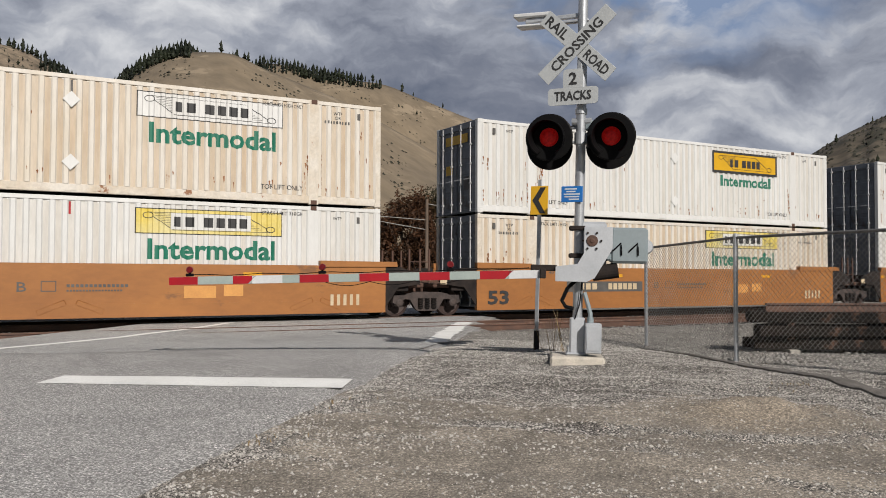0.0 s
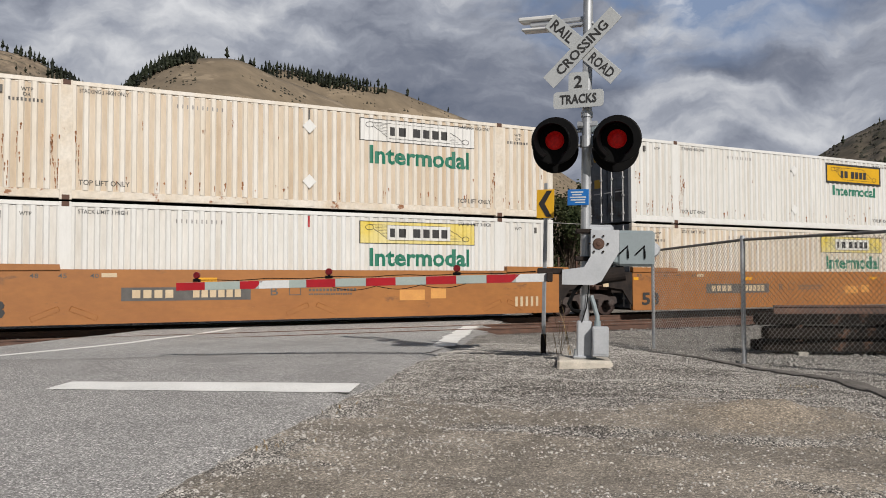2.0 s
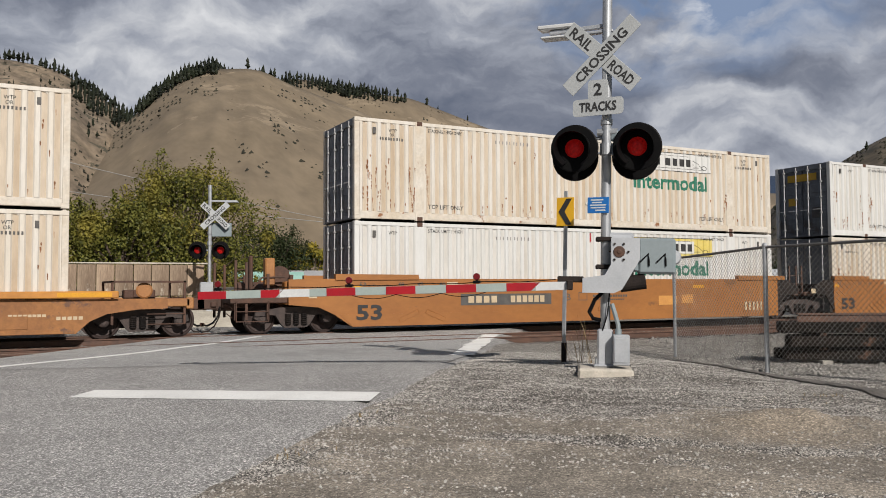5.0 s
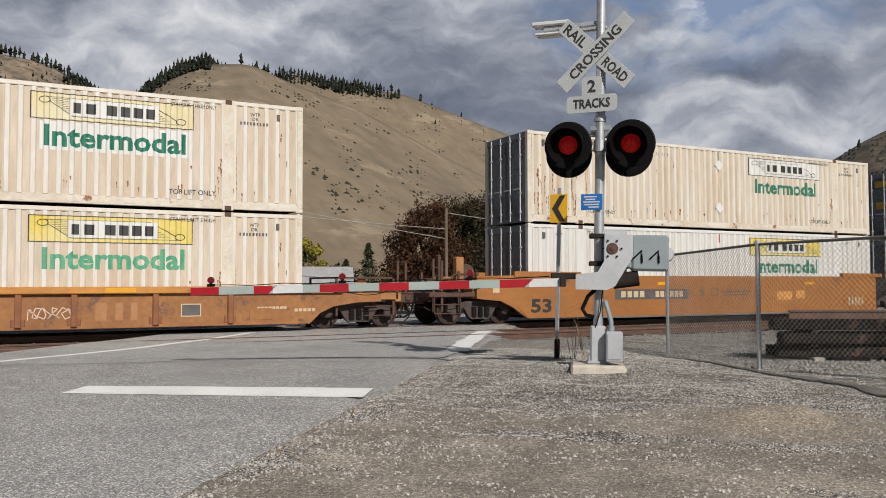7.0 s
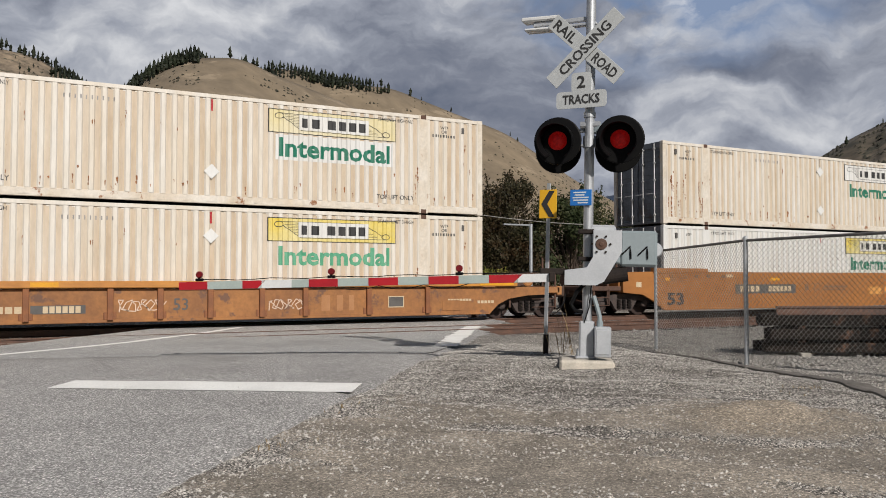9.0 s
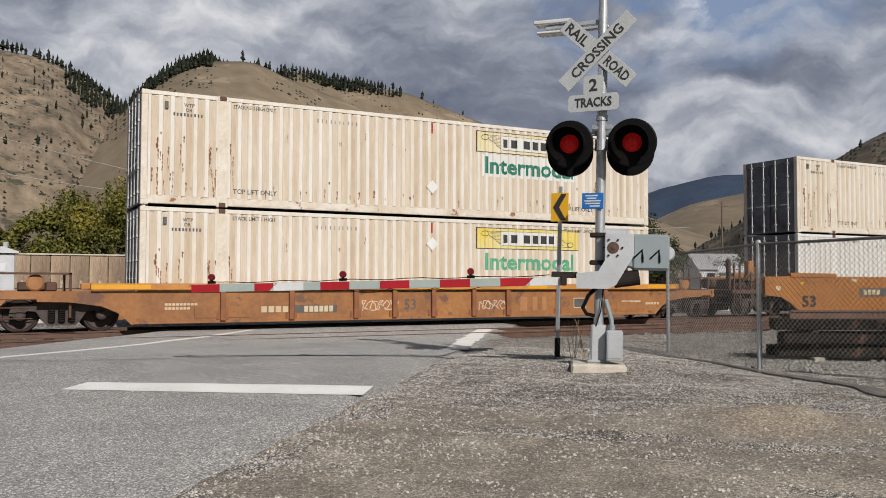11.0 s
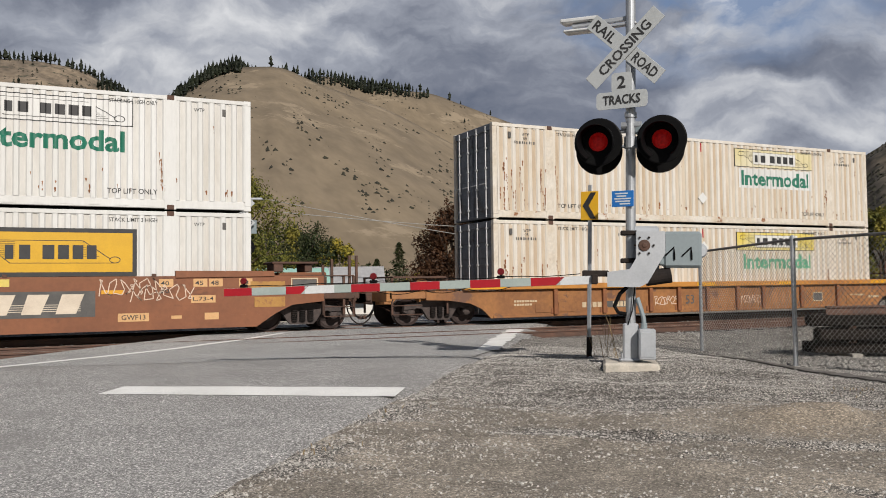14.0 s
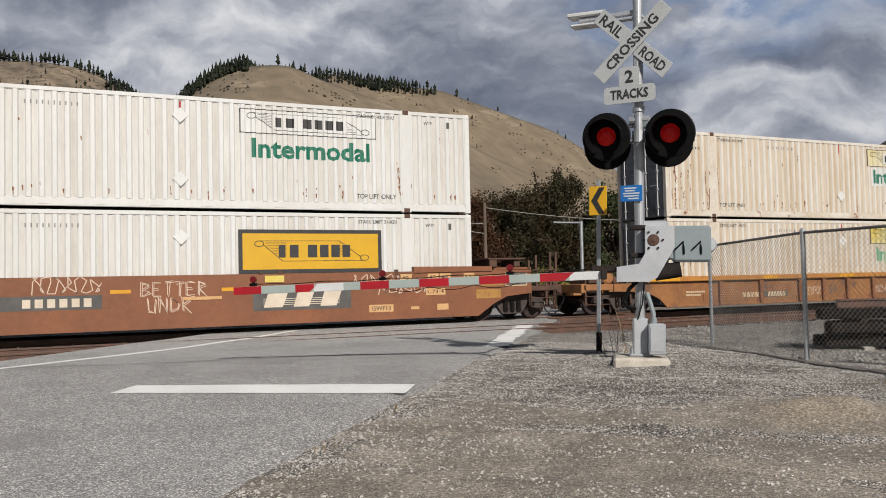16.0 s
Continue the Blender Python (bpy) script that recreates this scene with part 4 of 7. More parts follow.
def name_bars(x0, z0, x1, z1):
    """Plain dark bars in place of the maker's name."""
    w = x1 - x0
    cuts = [(0.0, 0.09), (0.15, 0.27), (0.40, 0.53), (0.57, 0.69), (0.73, 0.85), (0.89, 1.0)]
    return [(x0 + a * w, z0, x0 + b * w, z1) for a, b in cuts]


def bars(name, rects, y, material, parent):
    """Each bar is a part of its own."""
    for r in rects:
        part(name, moved(flat(r), 0, y, 0), material, parent)


def bar_row(x0, z0, n, w, h, gap):
    return [(x0 + k * (w + gap), z0, x0 + k * (w + gap) + w, z0 + h) for k in range(n)]


def tiny_bars(x0, z0, n, w, h, gap):
    return flat(*[(x0 + k * (w + gap), z0, x0 + k * (w + gap) + w, z0 + h) for k in range(n)])


def container(x, z, style, label):
    """style: stained, white, banner, word, panel, marks"""
    c = thing("shipping_container", pose(x, FACE, z), label, "shipping container", "double-stacked containers on the train")
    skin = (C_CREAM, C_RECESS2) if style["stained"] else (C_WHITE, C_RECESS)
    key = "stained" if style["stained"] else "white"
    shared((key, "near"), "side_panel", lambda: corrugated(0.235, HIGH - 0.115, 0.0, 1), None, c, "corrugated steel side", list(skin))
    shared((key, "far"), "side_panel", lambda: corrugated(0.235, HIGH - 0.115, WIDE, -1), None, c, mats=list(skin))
    edge = C_EDGE if style["stained"] else C_WHITE
    shared((key, "top"), "top_rail", top_rail, skin[0], c)
    r = again("top_rail", SHARED[(key, "top")], c)
    r.location = (0, WIDE - 0.09, 0)
    shared((key, "bot"), "bottom_rail", bottom_rail, edge, c)
    r = again("bottom_rail", SHARED[(key, "bot")], c)
    r.location = (0, WIDE - 0.115, 0)
    for px, py in ((0, 0), (LEN - 0.16, 0), (0, WIDE - 0.16), (LEN - 0.16, WIDE - 0.16)):
        r = shared((key, "post"), "corner_post", corner_posts, edge, c)
        r.location = (px, py, 0)
    for px in POSTS:
        r = shared((key, "mid"), "intermediate_post", lambda: boxes((-0.14, -0.004, 0.0, 0.14, 0.10, HIGH), bev=0.01), edge, c)
        r.location = (px, 0, 0)
        r = shared((key, "lug"), "lifting_pocket", lambda: boxes((-0.09, -0.012, -0.004, 0.09, 0.05, 0.12), bev=0.012), RUST, c)
        r.location = (px, 0, 0)
        r = again("lifting_pocket", r, c)
        r.location = (px, 0, HIGH - 0.12)
    shared((key, "roof"), "roof", lambda: boxes((0.1, 0.05, HIGH - 0.05, LEN - 0.1, WIDE - 0.05, HIGH - 0.02)), skin[0], c)
    shared((key, "floor"), "floor", lambda: boxes((0.1, 0.05, 0.05, LEN - 0.1, WIDE - 0.05, 0.16)), DARK, c)
    shared((key, "front"), "front_wall", lambda: boxes((LEN - 0.06, 0.15, 0.1, LEN - 0.03, WIDE - 0.15, HIGH - 0.05)), skin[0], c)
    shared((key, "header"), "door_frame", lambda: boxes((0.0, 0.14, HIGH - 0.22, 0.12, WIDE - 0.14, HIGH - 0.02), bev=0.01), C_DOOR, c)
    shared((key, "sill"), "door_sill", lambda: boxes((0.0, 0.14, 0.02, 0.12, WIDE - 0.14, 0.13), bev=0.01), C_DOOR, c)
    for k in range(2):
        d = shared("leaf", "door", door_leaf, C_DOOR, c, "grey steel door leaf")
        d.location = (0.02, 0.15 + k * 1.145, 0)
        for q in (0.28, 0.86):
            rod = shared("rod", "lock_rod", lock_rod, C_ROD, d)
            rod.location = (0, q, 0)
    for px in (0.0, LEN - 0.19):
        for py in (-0.004, WIDE - 0.16):
            for pz in (0.0, HIGH - 0.125):
                r = shared((key, "cast"), "corner_casting", casting, edge, c)
                r.location = (px, py, pz)
    stain = 1 if style["stained"] else 2
    if style["stained"] or style.get("top_lift"):
        shared(("rust", stain), "rust_stain", lambda: rust_stains(stain * 7), mat("rust_run", (0.27, 0.115, 0.045), (0.15, 0.066, 0.03), rough=0.9, scale=8, grain=0.3), c, "brown rust runs")["kind"] = "stuff"
    # lettering
    b = style.get("banner")
    if b:
        shared(("panel", b), "banner_panel", lambda: conform(flat((9.55, 2.02, 13.25, 2.62))), {"yellow": YELF, "white": C_WHITE, "cream": CREAMP}[b], c)
        shared("bframe", "banner_border", lambda: conform(frame_rect(9.53, 2.0, 13.27, 2.64, 0.022), 0.005), INK, c)
        shared("bscroll", "banner_scroll", lambda: conform(scroll_mark(9.6, 2.05, 13.2, 2.59), 0.006), INK, c)
        shared("bpale", "banner_field", lambda: conform(flat((10.38, 2.12, 12.42, 2.53)), 0.0075), C_WHITE if b != "yellow" else YELF, c)
        for r in name_bars(10.46, 2.19, 12.32, 2.44):
            shared(("bname", r[0]), "name_bar", lambda r=r: conform(flat(r), 0.010), INK, c)
    if b == "cream":
        shared("backing", "lettering_backing", lambda: conform(flat((9.74, 1.28, 13.17, 1.96)), 0.0022), C_WHITE, c, "cleaner white patch behind the lettering")
    if style.get("word"):
        shared(("word", style["word"]), "lettering", lambda: conform(moved(letters("Intermodal", 0.52, 3.25, 0.03), 9.83, 0, 1.36), 0.004), GREEN if style["word"] == "green" else GREENF, c, "green lettering")
    if style.get("panel"):
        p = shared("bigpanel", "sign_panel", lambda: moved(boxes((9.5, -0.012, 1.30, 13.32, -0.004, 2.36)), 0, 0, 0), YEL, c, "yellow panel with a black border")
        shared("bigframe", "border", lambda: moved(frame_rect(9.46, 1.26, 13.36, 2.40, 0.10), 0, -0.015), INK, p)
        shared("bigscroll", "scroll", lambda: moved(scroll_mark(9.75, 1.52, 13.1, 2.16), 0, -0.016), INK, p)
        for r in name_bars(10.5, 1.67, 12.45, 2.0):
            shared(("bigname", r[0]), "name_bar", lambda r=r: moved(flat(r), 0, -0.019), INK, p)
    if style.get("top_lift"):
        for x0 in (12.68, 2.28):
            shared(("tl", x0), "lettering", lambda x0=x0: conform(moved(letters("TOP LIFT ONLY", 0.13, 1.16), x0, 0, 0.36), 0.004), INK, c)
        lim = "STACKING 3 HIGH ONLY"
    else:
        lim = "STACK LIMIT 3 HIGH"
    for x0 in (12.72, 2.28):
        shared(("sl", x0, lim), "lettering", lambda x0=x0: conform(moved(letters(lim, 0.10, 1.12), x0, 0, 2.58), 0.004), INK, c)
    for x0 in (14.72, 1.02):
        shared(("wtp", x0), "lettering", lambda x0=x0: conform(moved(letters("WTP", 0.09, 0.26), x0, 0, 2.50), 0.004), INK, c)
        if style["stained"]:
            shared(("or", x0), "lettering", lambda x0=x0: conform(moved(letters("OR", 0.09, 0.17), x0 + 0.04, 0, 2.38), 0.004), INK, c)
            shared(("pin", x0), "small_bars", lambda x0=x0: conform(tiny_bars(x0 - 0.26, 2.26, 9, 0.045, 0.08, 0.04), 0.004), PLATE, c)
    shared("serial", "serial_bars", lambda: conform(tiny_bars(4.55, 2.42, 10, 0.03, 0.10, 0.095), 0.004), mat("grey_lettering", (0.2, 0.2, 0.2), (0.26, 0.25, 0.24), scale=4), c)
    for zz in style.get("placards", ()):
        shared(("plac", zz), "placard_holder", lambda zz=zz: moved(boxes((-0.14, -0.02, -0.14, 0.14, -0.003, 0.14), bev=0.004), m=Matrix.Translation((8.05, 0, zz)) @ Matrix.Rotation(radians(45), 4, "Y")), C_WHITE, c)
    if style.get("tick"):
        shared(("tick", style["tick"]), "mark", lambda: conform(flat((8.03, 2.42, 8.08, 2.72)), 0.004), REDT if style["tick"] == "red" else PLATE, c)
    if style.get("vent", True):
        for x0 in (15.42, 0.55):
            shared(("vent", x0), "vent", lambda x0=x0: boxes((x0, -0.012, 2.42, x0 + 0.09, 0.03, 2.6), bev=0.006), PLATE, c)
    return c


# trucks, shared by all cars
def wheelset():
    bm = bmesh.new()
    for s in (-1, 1):
        m = Matrix.Translation((0, s * 0.72, 0)) @ Matrix.Rotation(radians(-90 * s), 4, "X")
        add_lathe(bm, [(0.10, -0.08), (0.36, -0.05), (0.445, -0.055), (0.44, -0.035), (0.42, -0.03), (0.415, 0.06), (0.37, 0.065), (0.345, 0.03), (0.17, 0.0), (0.14, 0.07), (0.09, 0.08), (0.075, 0.2)], 24, m)
        for k in range(3):
            a = k * 2.094
            add_box(bm, 0.2 * math.cos(a) - 0.03, s * 0.72 - 0.02 if s < 0 else s * 0.72 - 0.01, 0.2 * math.sin(a) - 0.03, 0.2 * math.cos(a) + 0.03, s * 0.72 + 0.01 if s < 0 else s * 0.72 + 0.02, 0.2 * math.sin(a) + 0.03)
    add_cyl(bm, (0, -0.75, 0), (0, 0.75, 0), 0.085, seg=10)
    return bm


def side_frame():
    bm = prism([(-1.12, 0.42), (-1.08, 0.62), (-0.72, 0.66), (-0.42, 0.72), (0.42, 0.72), (0.72, 0.66), (1.08, 0.62), (1.12, 0.42), (0.98, 0.36), (0.72, 0.52), (0.55, 0.50), (0.40, 0.26), (0.30, 0.17), (-0.30, 0.17), (-0.40, 0.26), (-0.55, 0.50), (-0.72, 0.52), (-0.98, 0.36)], -0.07, 0.07)
    return bm


def springs():
    bm = bmesh.new()
    for x in (-0.22, 0.0, 0.22):
        for k in range(6):
            add_cyl(bm, (x, -0.09, 0.27 + k * 0.05), (x, -0.09, 0.295 + k * 0.05), 0.085, seg=10)
    return bm


WHEELS = []


def truck(car, x):
    """A two-axle truck under the car."""
    bol = shared("bolster", "truck_bolster", lambda: boxes((-0.22, -1.05, 0.50, 0.22, 1.05, 0.72), bev=0.03), TRUCK, car)
    bol.location = (x, 0, 0)
    for s in (-1, 1):
        f = shared("sframe", "truck_frame", side_frame, TRUCK, car, "cast steel truck side frame")
        f.location = (x, s * 1.02, 0)
        sp = shared("springs", "spring_set", springs, DARK, f)
        sp.location = (0, 0 if s < 0 else 0.18, 0)
    for dx in (-0.89, 0.89):
        w = shared("wheelset", "wheelset", wheelset, WHEEL, car, "worn steel wheels on an axle")
        WHEELS.append((w, x + dx))
        for s in (-1, 1):
            b = shared("bearing", "axle_bearing", lambda: add_lathe(bmesh.new(), [(0.10, -0.1), (0.13, -0.08), (0.13, 0.05), (0.10, 0.07), (0.06, 0.085)], 14, Matrix.Rotation(radians(90), 4, "X")), TRUCK, car)
            b.location = (x + dx, s * 1.03, 0.42)
            if s > 0:
                b.rotation_euler = (0, 0, math.pi)


def coupler(car, x, d):
    """Draft gear, coupler and hanging air hose at the end of a car."""
    c = part("coupler", boxes((x - 0.12 if d < 0 else x - 0.4, -0.22, 0.62, x + 0.4 if d < 0 else x + 0.12, 0.22, 0.98), (x + d * 0.33 - 0.30, -0.24, 0.66, x + d * 0.33 + 0.27, 0.2, 0.97), (x + d * 0.2 - 0.08, -0.3, 0.72, x + d * 0.2 + 0.08, -0.2, 0.88), bev=0.03), RUST, car)
    pts = [(x + d * 0.05, -0.34, 0.74), (x + d * 0.10, -0.36, 0.50), (x + d * 0.22, -0.36, 0.32), (x + d * 0.38, -0.34, 0.24), (x + d * 0.53, -0.32, 0.27)]
    part("air_hose", tube(pts, 0.028), BLACK, car)
    low = [(px_ - d * 0.06, py_ + 0.16, pz_ - 0.05 * k) for k, (px_, py_, pz_) in enumerate(pts)]
    part("air_hose", tube(low, 0.02), DARK, car)
    part("hose_coupling", boxes((x + d * 0.50 - 0.05, -0.37, 0.22, x + d * 0.50 + 0.05, -0.27, 0.32), bev=0.015), RUST, car)
    for zz in (0.36, 0.60):
        part("cut_lever", tube([(x - d * 0.10, -0.30, zz + 0.2), (x - d * 0.05, -0.8, zz + 0.18), (x - d * 0.08, -1.15, zz + 0.1)], 0.012, 6), RUST, car)
    return c


def end_platform(car, x0, x1, mat_, d, tall=True, wheel=True):
    """The walkway, ladders, brake stand and grab irons past the well."""
    a, b = min(x0, x1), max(x0, x1)
    part("end_platform", boxes((a, -1.3, 0.83, b, 1.3, 0.98), (a, -0.45, 0.70, b, 0.45, 0.9), bev=0.02), mat_, car)
    xe = x1 - d * 0.15
    for x, h in ((xe, 1.95), (xe - d * 0.28, 1.9), (xe - d * 0.85, 1.6)):
        for y in (-1.26, 1.22):
            part("upright", boxes((x - 0.035, y, 0.4, x + 0.035, y + 0.05, h if tall else 1.45), bev=0.006), RUST, car)
    irons = bmesh.new()
    for z in (0.36, 0.62):
        add_cyl(irons, (xe, -1.32, z), (xe - d * 0.85, -1.32, z), 0.014, seg=6)
    for x in (xe, xe - d * 0.85):
        add_cyl(irons, (x, -1.32, 0.36), (x, -1.32, 0.9), 0.014, seg=6)
    if not tall:
        add_cyl(irons, (xe, -1.28, 1.45), (xe - d * 1.7, -1.28, 1.45), 0.018, seg=6)
    part("grab_iron", irons, mat_, car)
    part("brake_stand", boxes((xe - d * 0.6 - 0.05, -0.5, 0.98, xe - d * 0.6 + 0.05, -0.3, 2.1 if tall else 1.4), (xe - d * 1.2 - 0.3, -0.7, 0.98, xe - d * 1.2 + 0.25, 0.5, 1.35), (xe - d * 1.5 - 0.14, -1.0, 1.0, xe - d * 1.5 + 0.1, -0.7, 1.22), bev=0.03), RUST, car)
    if wheel:
        m = Matrix.Translation((xe - d * 1.25, -0.95, 1.55 if tall else 1.2)) @ Matrix.Rotation(radians(90), 4, "X")
        bm = bmesh.new()
        add_lathe(bm, [(0.20, -0.02), (0.27, -0.02), (0.27, 0.02), (0.20, 0.02)], 18, m)
        add_lathe(bm, [(0.02, -0.05), (0.07, -0.03), (0.07, 0.03), (0.02, 0.05)], 10, m)
        for k in range(4):
            add_box(bm, -0.22, -0.02, -0.015, 0.22, 0.02, 0.015, m=m @ Matrix.Rotation(k * 0.785, 4, "Z"))
        part("hand_brake_wheel", bm, RUST, car)
    if tall:
        part("brake_housing", boxes((xe - d * 0.95 - 0.16, -1.2, 1.3, xe - d * 0.95 + 0.1, -0.95, 2.02), bev=0.03), ORANGE, car, "faded orange brake housing")
        part("brake_cylinder", cyls(((xe - d * 1.35, -1.1, 1.12), (xe - d * 1.85, -1.1, 1.12), 0.13), seg=14), RUST, car)
        part("air_reservoir", cyls(((xe - d * 0.5, 0.7, 1.2), (xe - d * 1.6, 0.7, 1.2), 0.2), seg=14), RUST, car)
        part("valve_block", boxes((xe - d * 1.75 - 0.12, -1.22, 1.26, xe - d * 1.75 + 0.12, -0.98, 1.46), (xe - d * 1.5 - 0.05, -1.2, 1.26, xe - d * 1.5 + 0.05, -1.08, 1.58), bev=0.02), RUST, car)
        part("brace", tube([(xe - d * 0.3, -1.2, 1.05), (xe - d * 0.7, -1.22, 1.5), (xe - d * 1.3, -1.22, 1.52)], 0.025, 6), RUST, car)
        for z_ in (1.2, 1.45, 1.7):
            part("rung", cyls(((xe, -1.24, z_), (xe - d * 0.28, -1.24, z_), 0.012), seg=6), RUST, car)
    pipes = tube([(xe - d * 0.3, -0.9, 1.12), (xe - d * 1.0, -0.95, 1.2), (xe - d * 1.9, -1.0, 1.18)], 0.03)
    part("brake_pipe", pipes, RUST, car)


def well_sides(car, body, left_end, right_end, mat_, joint_l=False, joint_r=False):
    """The two long side sills of the well, cut away over the trucks."""
    lo = [(left_end, 1.45), (left_end, 0.78), (-1.05, 0.70), (-0.62, 0.50), (-0.12, 0.17)]
    hi = [(16.27, 0.17), (16.77, 0.50), (17.2, 0.70), (right_end, 0.78), (right_end, 1.45)]
    ends = [(16.9, 1.47), (-0.7, 1.47)]
    if joint_l:
        lo = [(-0.10, 1.47), (-0.10, 0.17)]
        ends = ends[:1]
    if joint_r:
        hi = [(16.26, 0.17), (16.26, 1.47)]
        ends = ends[1:] if not joint_l else []
    for flag, x, d in ((joint_l, -0.10, -1), (joint_r, 16.26, 1)):
        if flag:
            for y in (-1.40, 1.36):
                part("end_plate", prism([(x, 1.44), (x, 0.30), (x + d * 0.42, 0.86), (x + d * 1.1, 0.95), (x + d * 1.1, 1.2), (x + d * 0.5, 1.44)], y, y + 0.04), DARK, car, "black end plate over the truck")
    for s in (-1, 1):
        y0, y1 = (-1.42, -1.33) if s < 0 else (1.33, 1.42)
        part("side_sill", prism(lo + hi + ends, y0, y1), mat_, car, body)
    part("floor_frame", boxes((0.0, -1.33, 0.17, 16.15, 1.33, 0.215), bev=0.0), DARK, car)
    part("end_bulkhead", boxes((-0.9, -1.30, 0.75, -0.25, 1.30, 1.3), bev=0.02), DARK if joint_l else mat_, car)
    part("end_bulkhead", boxes((16.4, -1.30, 0.75, 17.05, 1.30, 1.3), bev=0.02), DARK if joint_r else mat_, car)


def hood(car, x0, x1, mat_):
    bm = prism([(x0, 1.43), (x0, 1.60), (x1, 1.585), (x1 + 0.02, 1.45)], -1.46, -1.30)
    part("deck_shield", bm, mat_, car)
    part("deck_shield", prism([(x0, 1.43), (x0, 1.60), (x1, 1.585), (x1 + 0.02, 1.45)], 1.30, 1.46), mat_, car)


def on_side(bm, x, z, y=-1.424):
    return moved(bm, x, y, z)


def stamped_feet(car, mat_, xs, z):
    for x in xs:
        for s in (-1, 1):
            bm = boxes((-0.33, -0.02, -0.07, 0.33, 0.0, 0.07), bev=0.019)
            part("stamped_rib", moved(bm, m=Matrix.Translation((x + s * 0.42, -1.42, z)) @ Matrix.Rotation(radians(s * 22), 4, "Y")), mat_, car)


def ochre_unit(x, label, rear=True, front=True, rear_truck=True):
    car = thing("well_car", pose(x, CAR_Y, 0), label, "rail car", "container well cars")
    well_sides(car, "smooth ochre steel side", -1.9 if rear else -1.45, 18.0 if front else 17.55, CAR1, not rear, True)
    part("lower_skirt", prism([(-0.1, 0.165), (16.25, 0.165), (16.25, 0.50), (-0.47 if rear else -0.1, 0.50)], -1.435, -1.42), CAR1, car)
    part("sill_line", boxes((-0.05, -1.45, 0.165, 16.2, -1.42, 0.20)), CAR1, car)
    hood(car, -0.6 if rear else -0.1, 1.88, CAR1)
    hood(car, 14.3, 16.6, CAR1)
    stamped_feet(car, CAR1, (2.0, 8.1, 14.2), 0.42)
    part("number", on_side(letters("53", 0.43, 0.76, 0.03), 0.0 if rear else 0.28, 0.33, -1.44), INK, car)
    part("number_plate", on_side(flat((3.25, 0.70, 6.42, 1.03)), 0, 0, -1.423), PLATE, car)
    bars("number_bar", bar_row(3.50, 0.77, 4, 0.19, 0.2, 0.07), -1.428, TAN, car)
    bars("number_bar", bar_row(4.95, 0.77, 6, 0.16, 0.2, 0.05), -1.428, TAN, car)
    part("letter", on_side(letters("B", 0.22, 0.2), 6.95, 0.80, -1.424), PLATE, car)
    for a_, b_ in ((5.05, 5.55), (12.2, 12.7), (-0.06, 0.15)):
        part("amber_reflector", on_side(flat((a_, 1.17, b_, 1.27)), 0, 0, -1.426), AMBER, car)
    tagged(part("small_bars", on_side(tiny_bars(8.0, 0.90, 14, 0.07, 0.07, 0.03), 0, 0, -1.425), PLATE, car), kind="stuff")
    tagged(part("small_bars", on_side(tiny_bars(8.0, 0.80, 18, 0.05, 0.04, 0.02), 0, 0, -1.425), PLATE, car), kind="stuff")
    part("data_square", on_side(frame_rect(7.45, 0.80, 7.78, 1.05, 0.02), 0, 0, -1.425), PLATE, car)
    for k, s in enumerate(("53", "48", "45", "40")):
        part("length_mark", on_side(letters(s, 0.11, 0.19), 0.10 + (0, 1.15, 1.75, 2.45)[k], 1.26, -1.425), PLATE, car)
    bars("label", ((2.8, 1.28, 3.15, 1.38), (-1.35, 0.95, -1.12, 1.12)), -1.425, TAN, car)
    bars("paint_patch", ((10.7, 0.62, 11.5, 0.92), (11.7, 0.66, 12.2, 0.95)), -1.4225, mat("ochre_patch", (0.55, 0.27, 0.07), (0.48, 0.22, 0.06), scale=3), car)
    bars("graffiti_bar", bar_row(14.6, 0.38, 5, 0.09, 0.30, 0.10), -1.4405, TAN, car)
    if rear:
        end_platform(car, -0.9, -3.4, RUST, -1)
        coupler(car, -3.4, -1)
        part("end_housing", boxes((-1.95, -1.25, 0.78, -0.85, 1.25, 1.40), bev=0.03), CAR1, car)
    else:
        part("articulated_end", boxes((-1.5, -0.5, 0.55, -0.4, 0.5, 1.15), (-1.45, -1.2, 0.85, -0.9, 1.2, 1.0), bev=0.03), RUST, car)
    part("articulated_end", boxes((16.6, -0.5, 0.55, 17.7, 0.5, 1.15), (17.0, -1.2, 0.85, 17.6, 1.2, 1.0), bev=0.03), RUST, car)
    for xx in (17.1, 17.45, 17.75):
        for yy in (-1.25, 0.6):
            u = shared("jpost", "upright", lambda: boxes((-0.03, 0, 0.95, 0.03, 0.05, 1.97), bev=0.005), RUST, car)
            u.location = (xx, yy, 0)
    for zz in (1.3, 1.6):
        u = shared("jrail", "handrail", lambda: cyls(((17.1, -1.22, 0), (17.75, -1.22, 0), 0.015), seg=6), RUST, car)
        u.location = (0, 0, zz)
    if rear_truck:
        truck(car, -1.6)
    truck(car, 17.76)
    return car


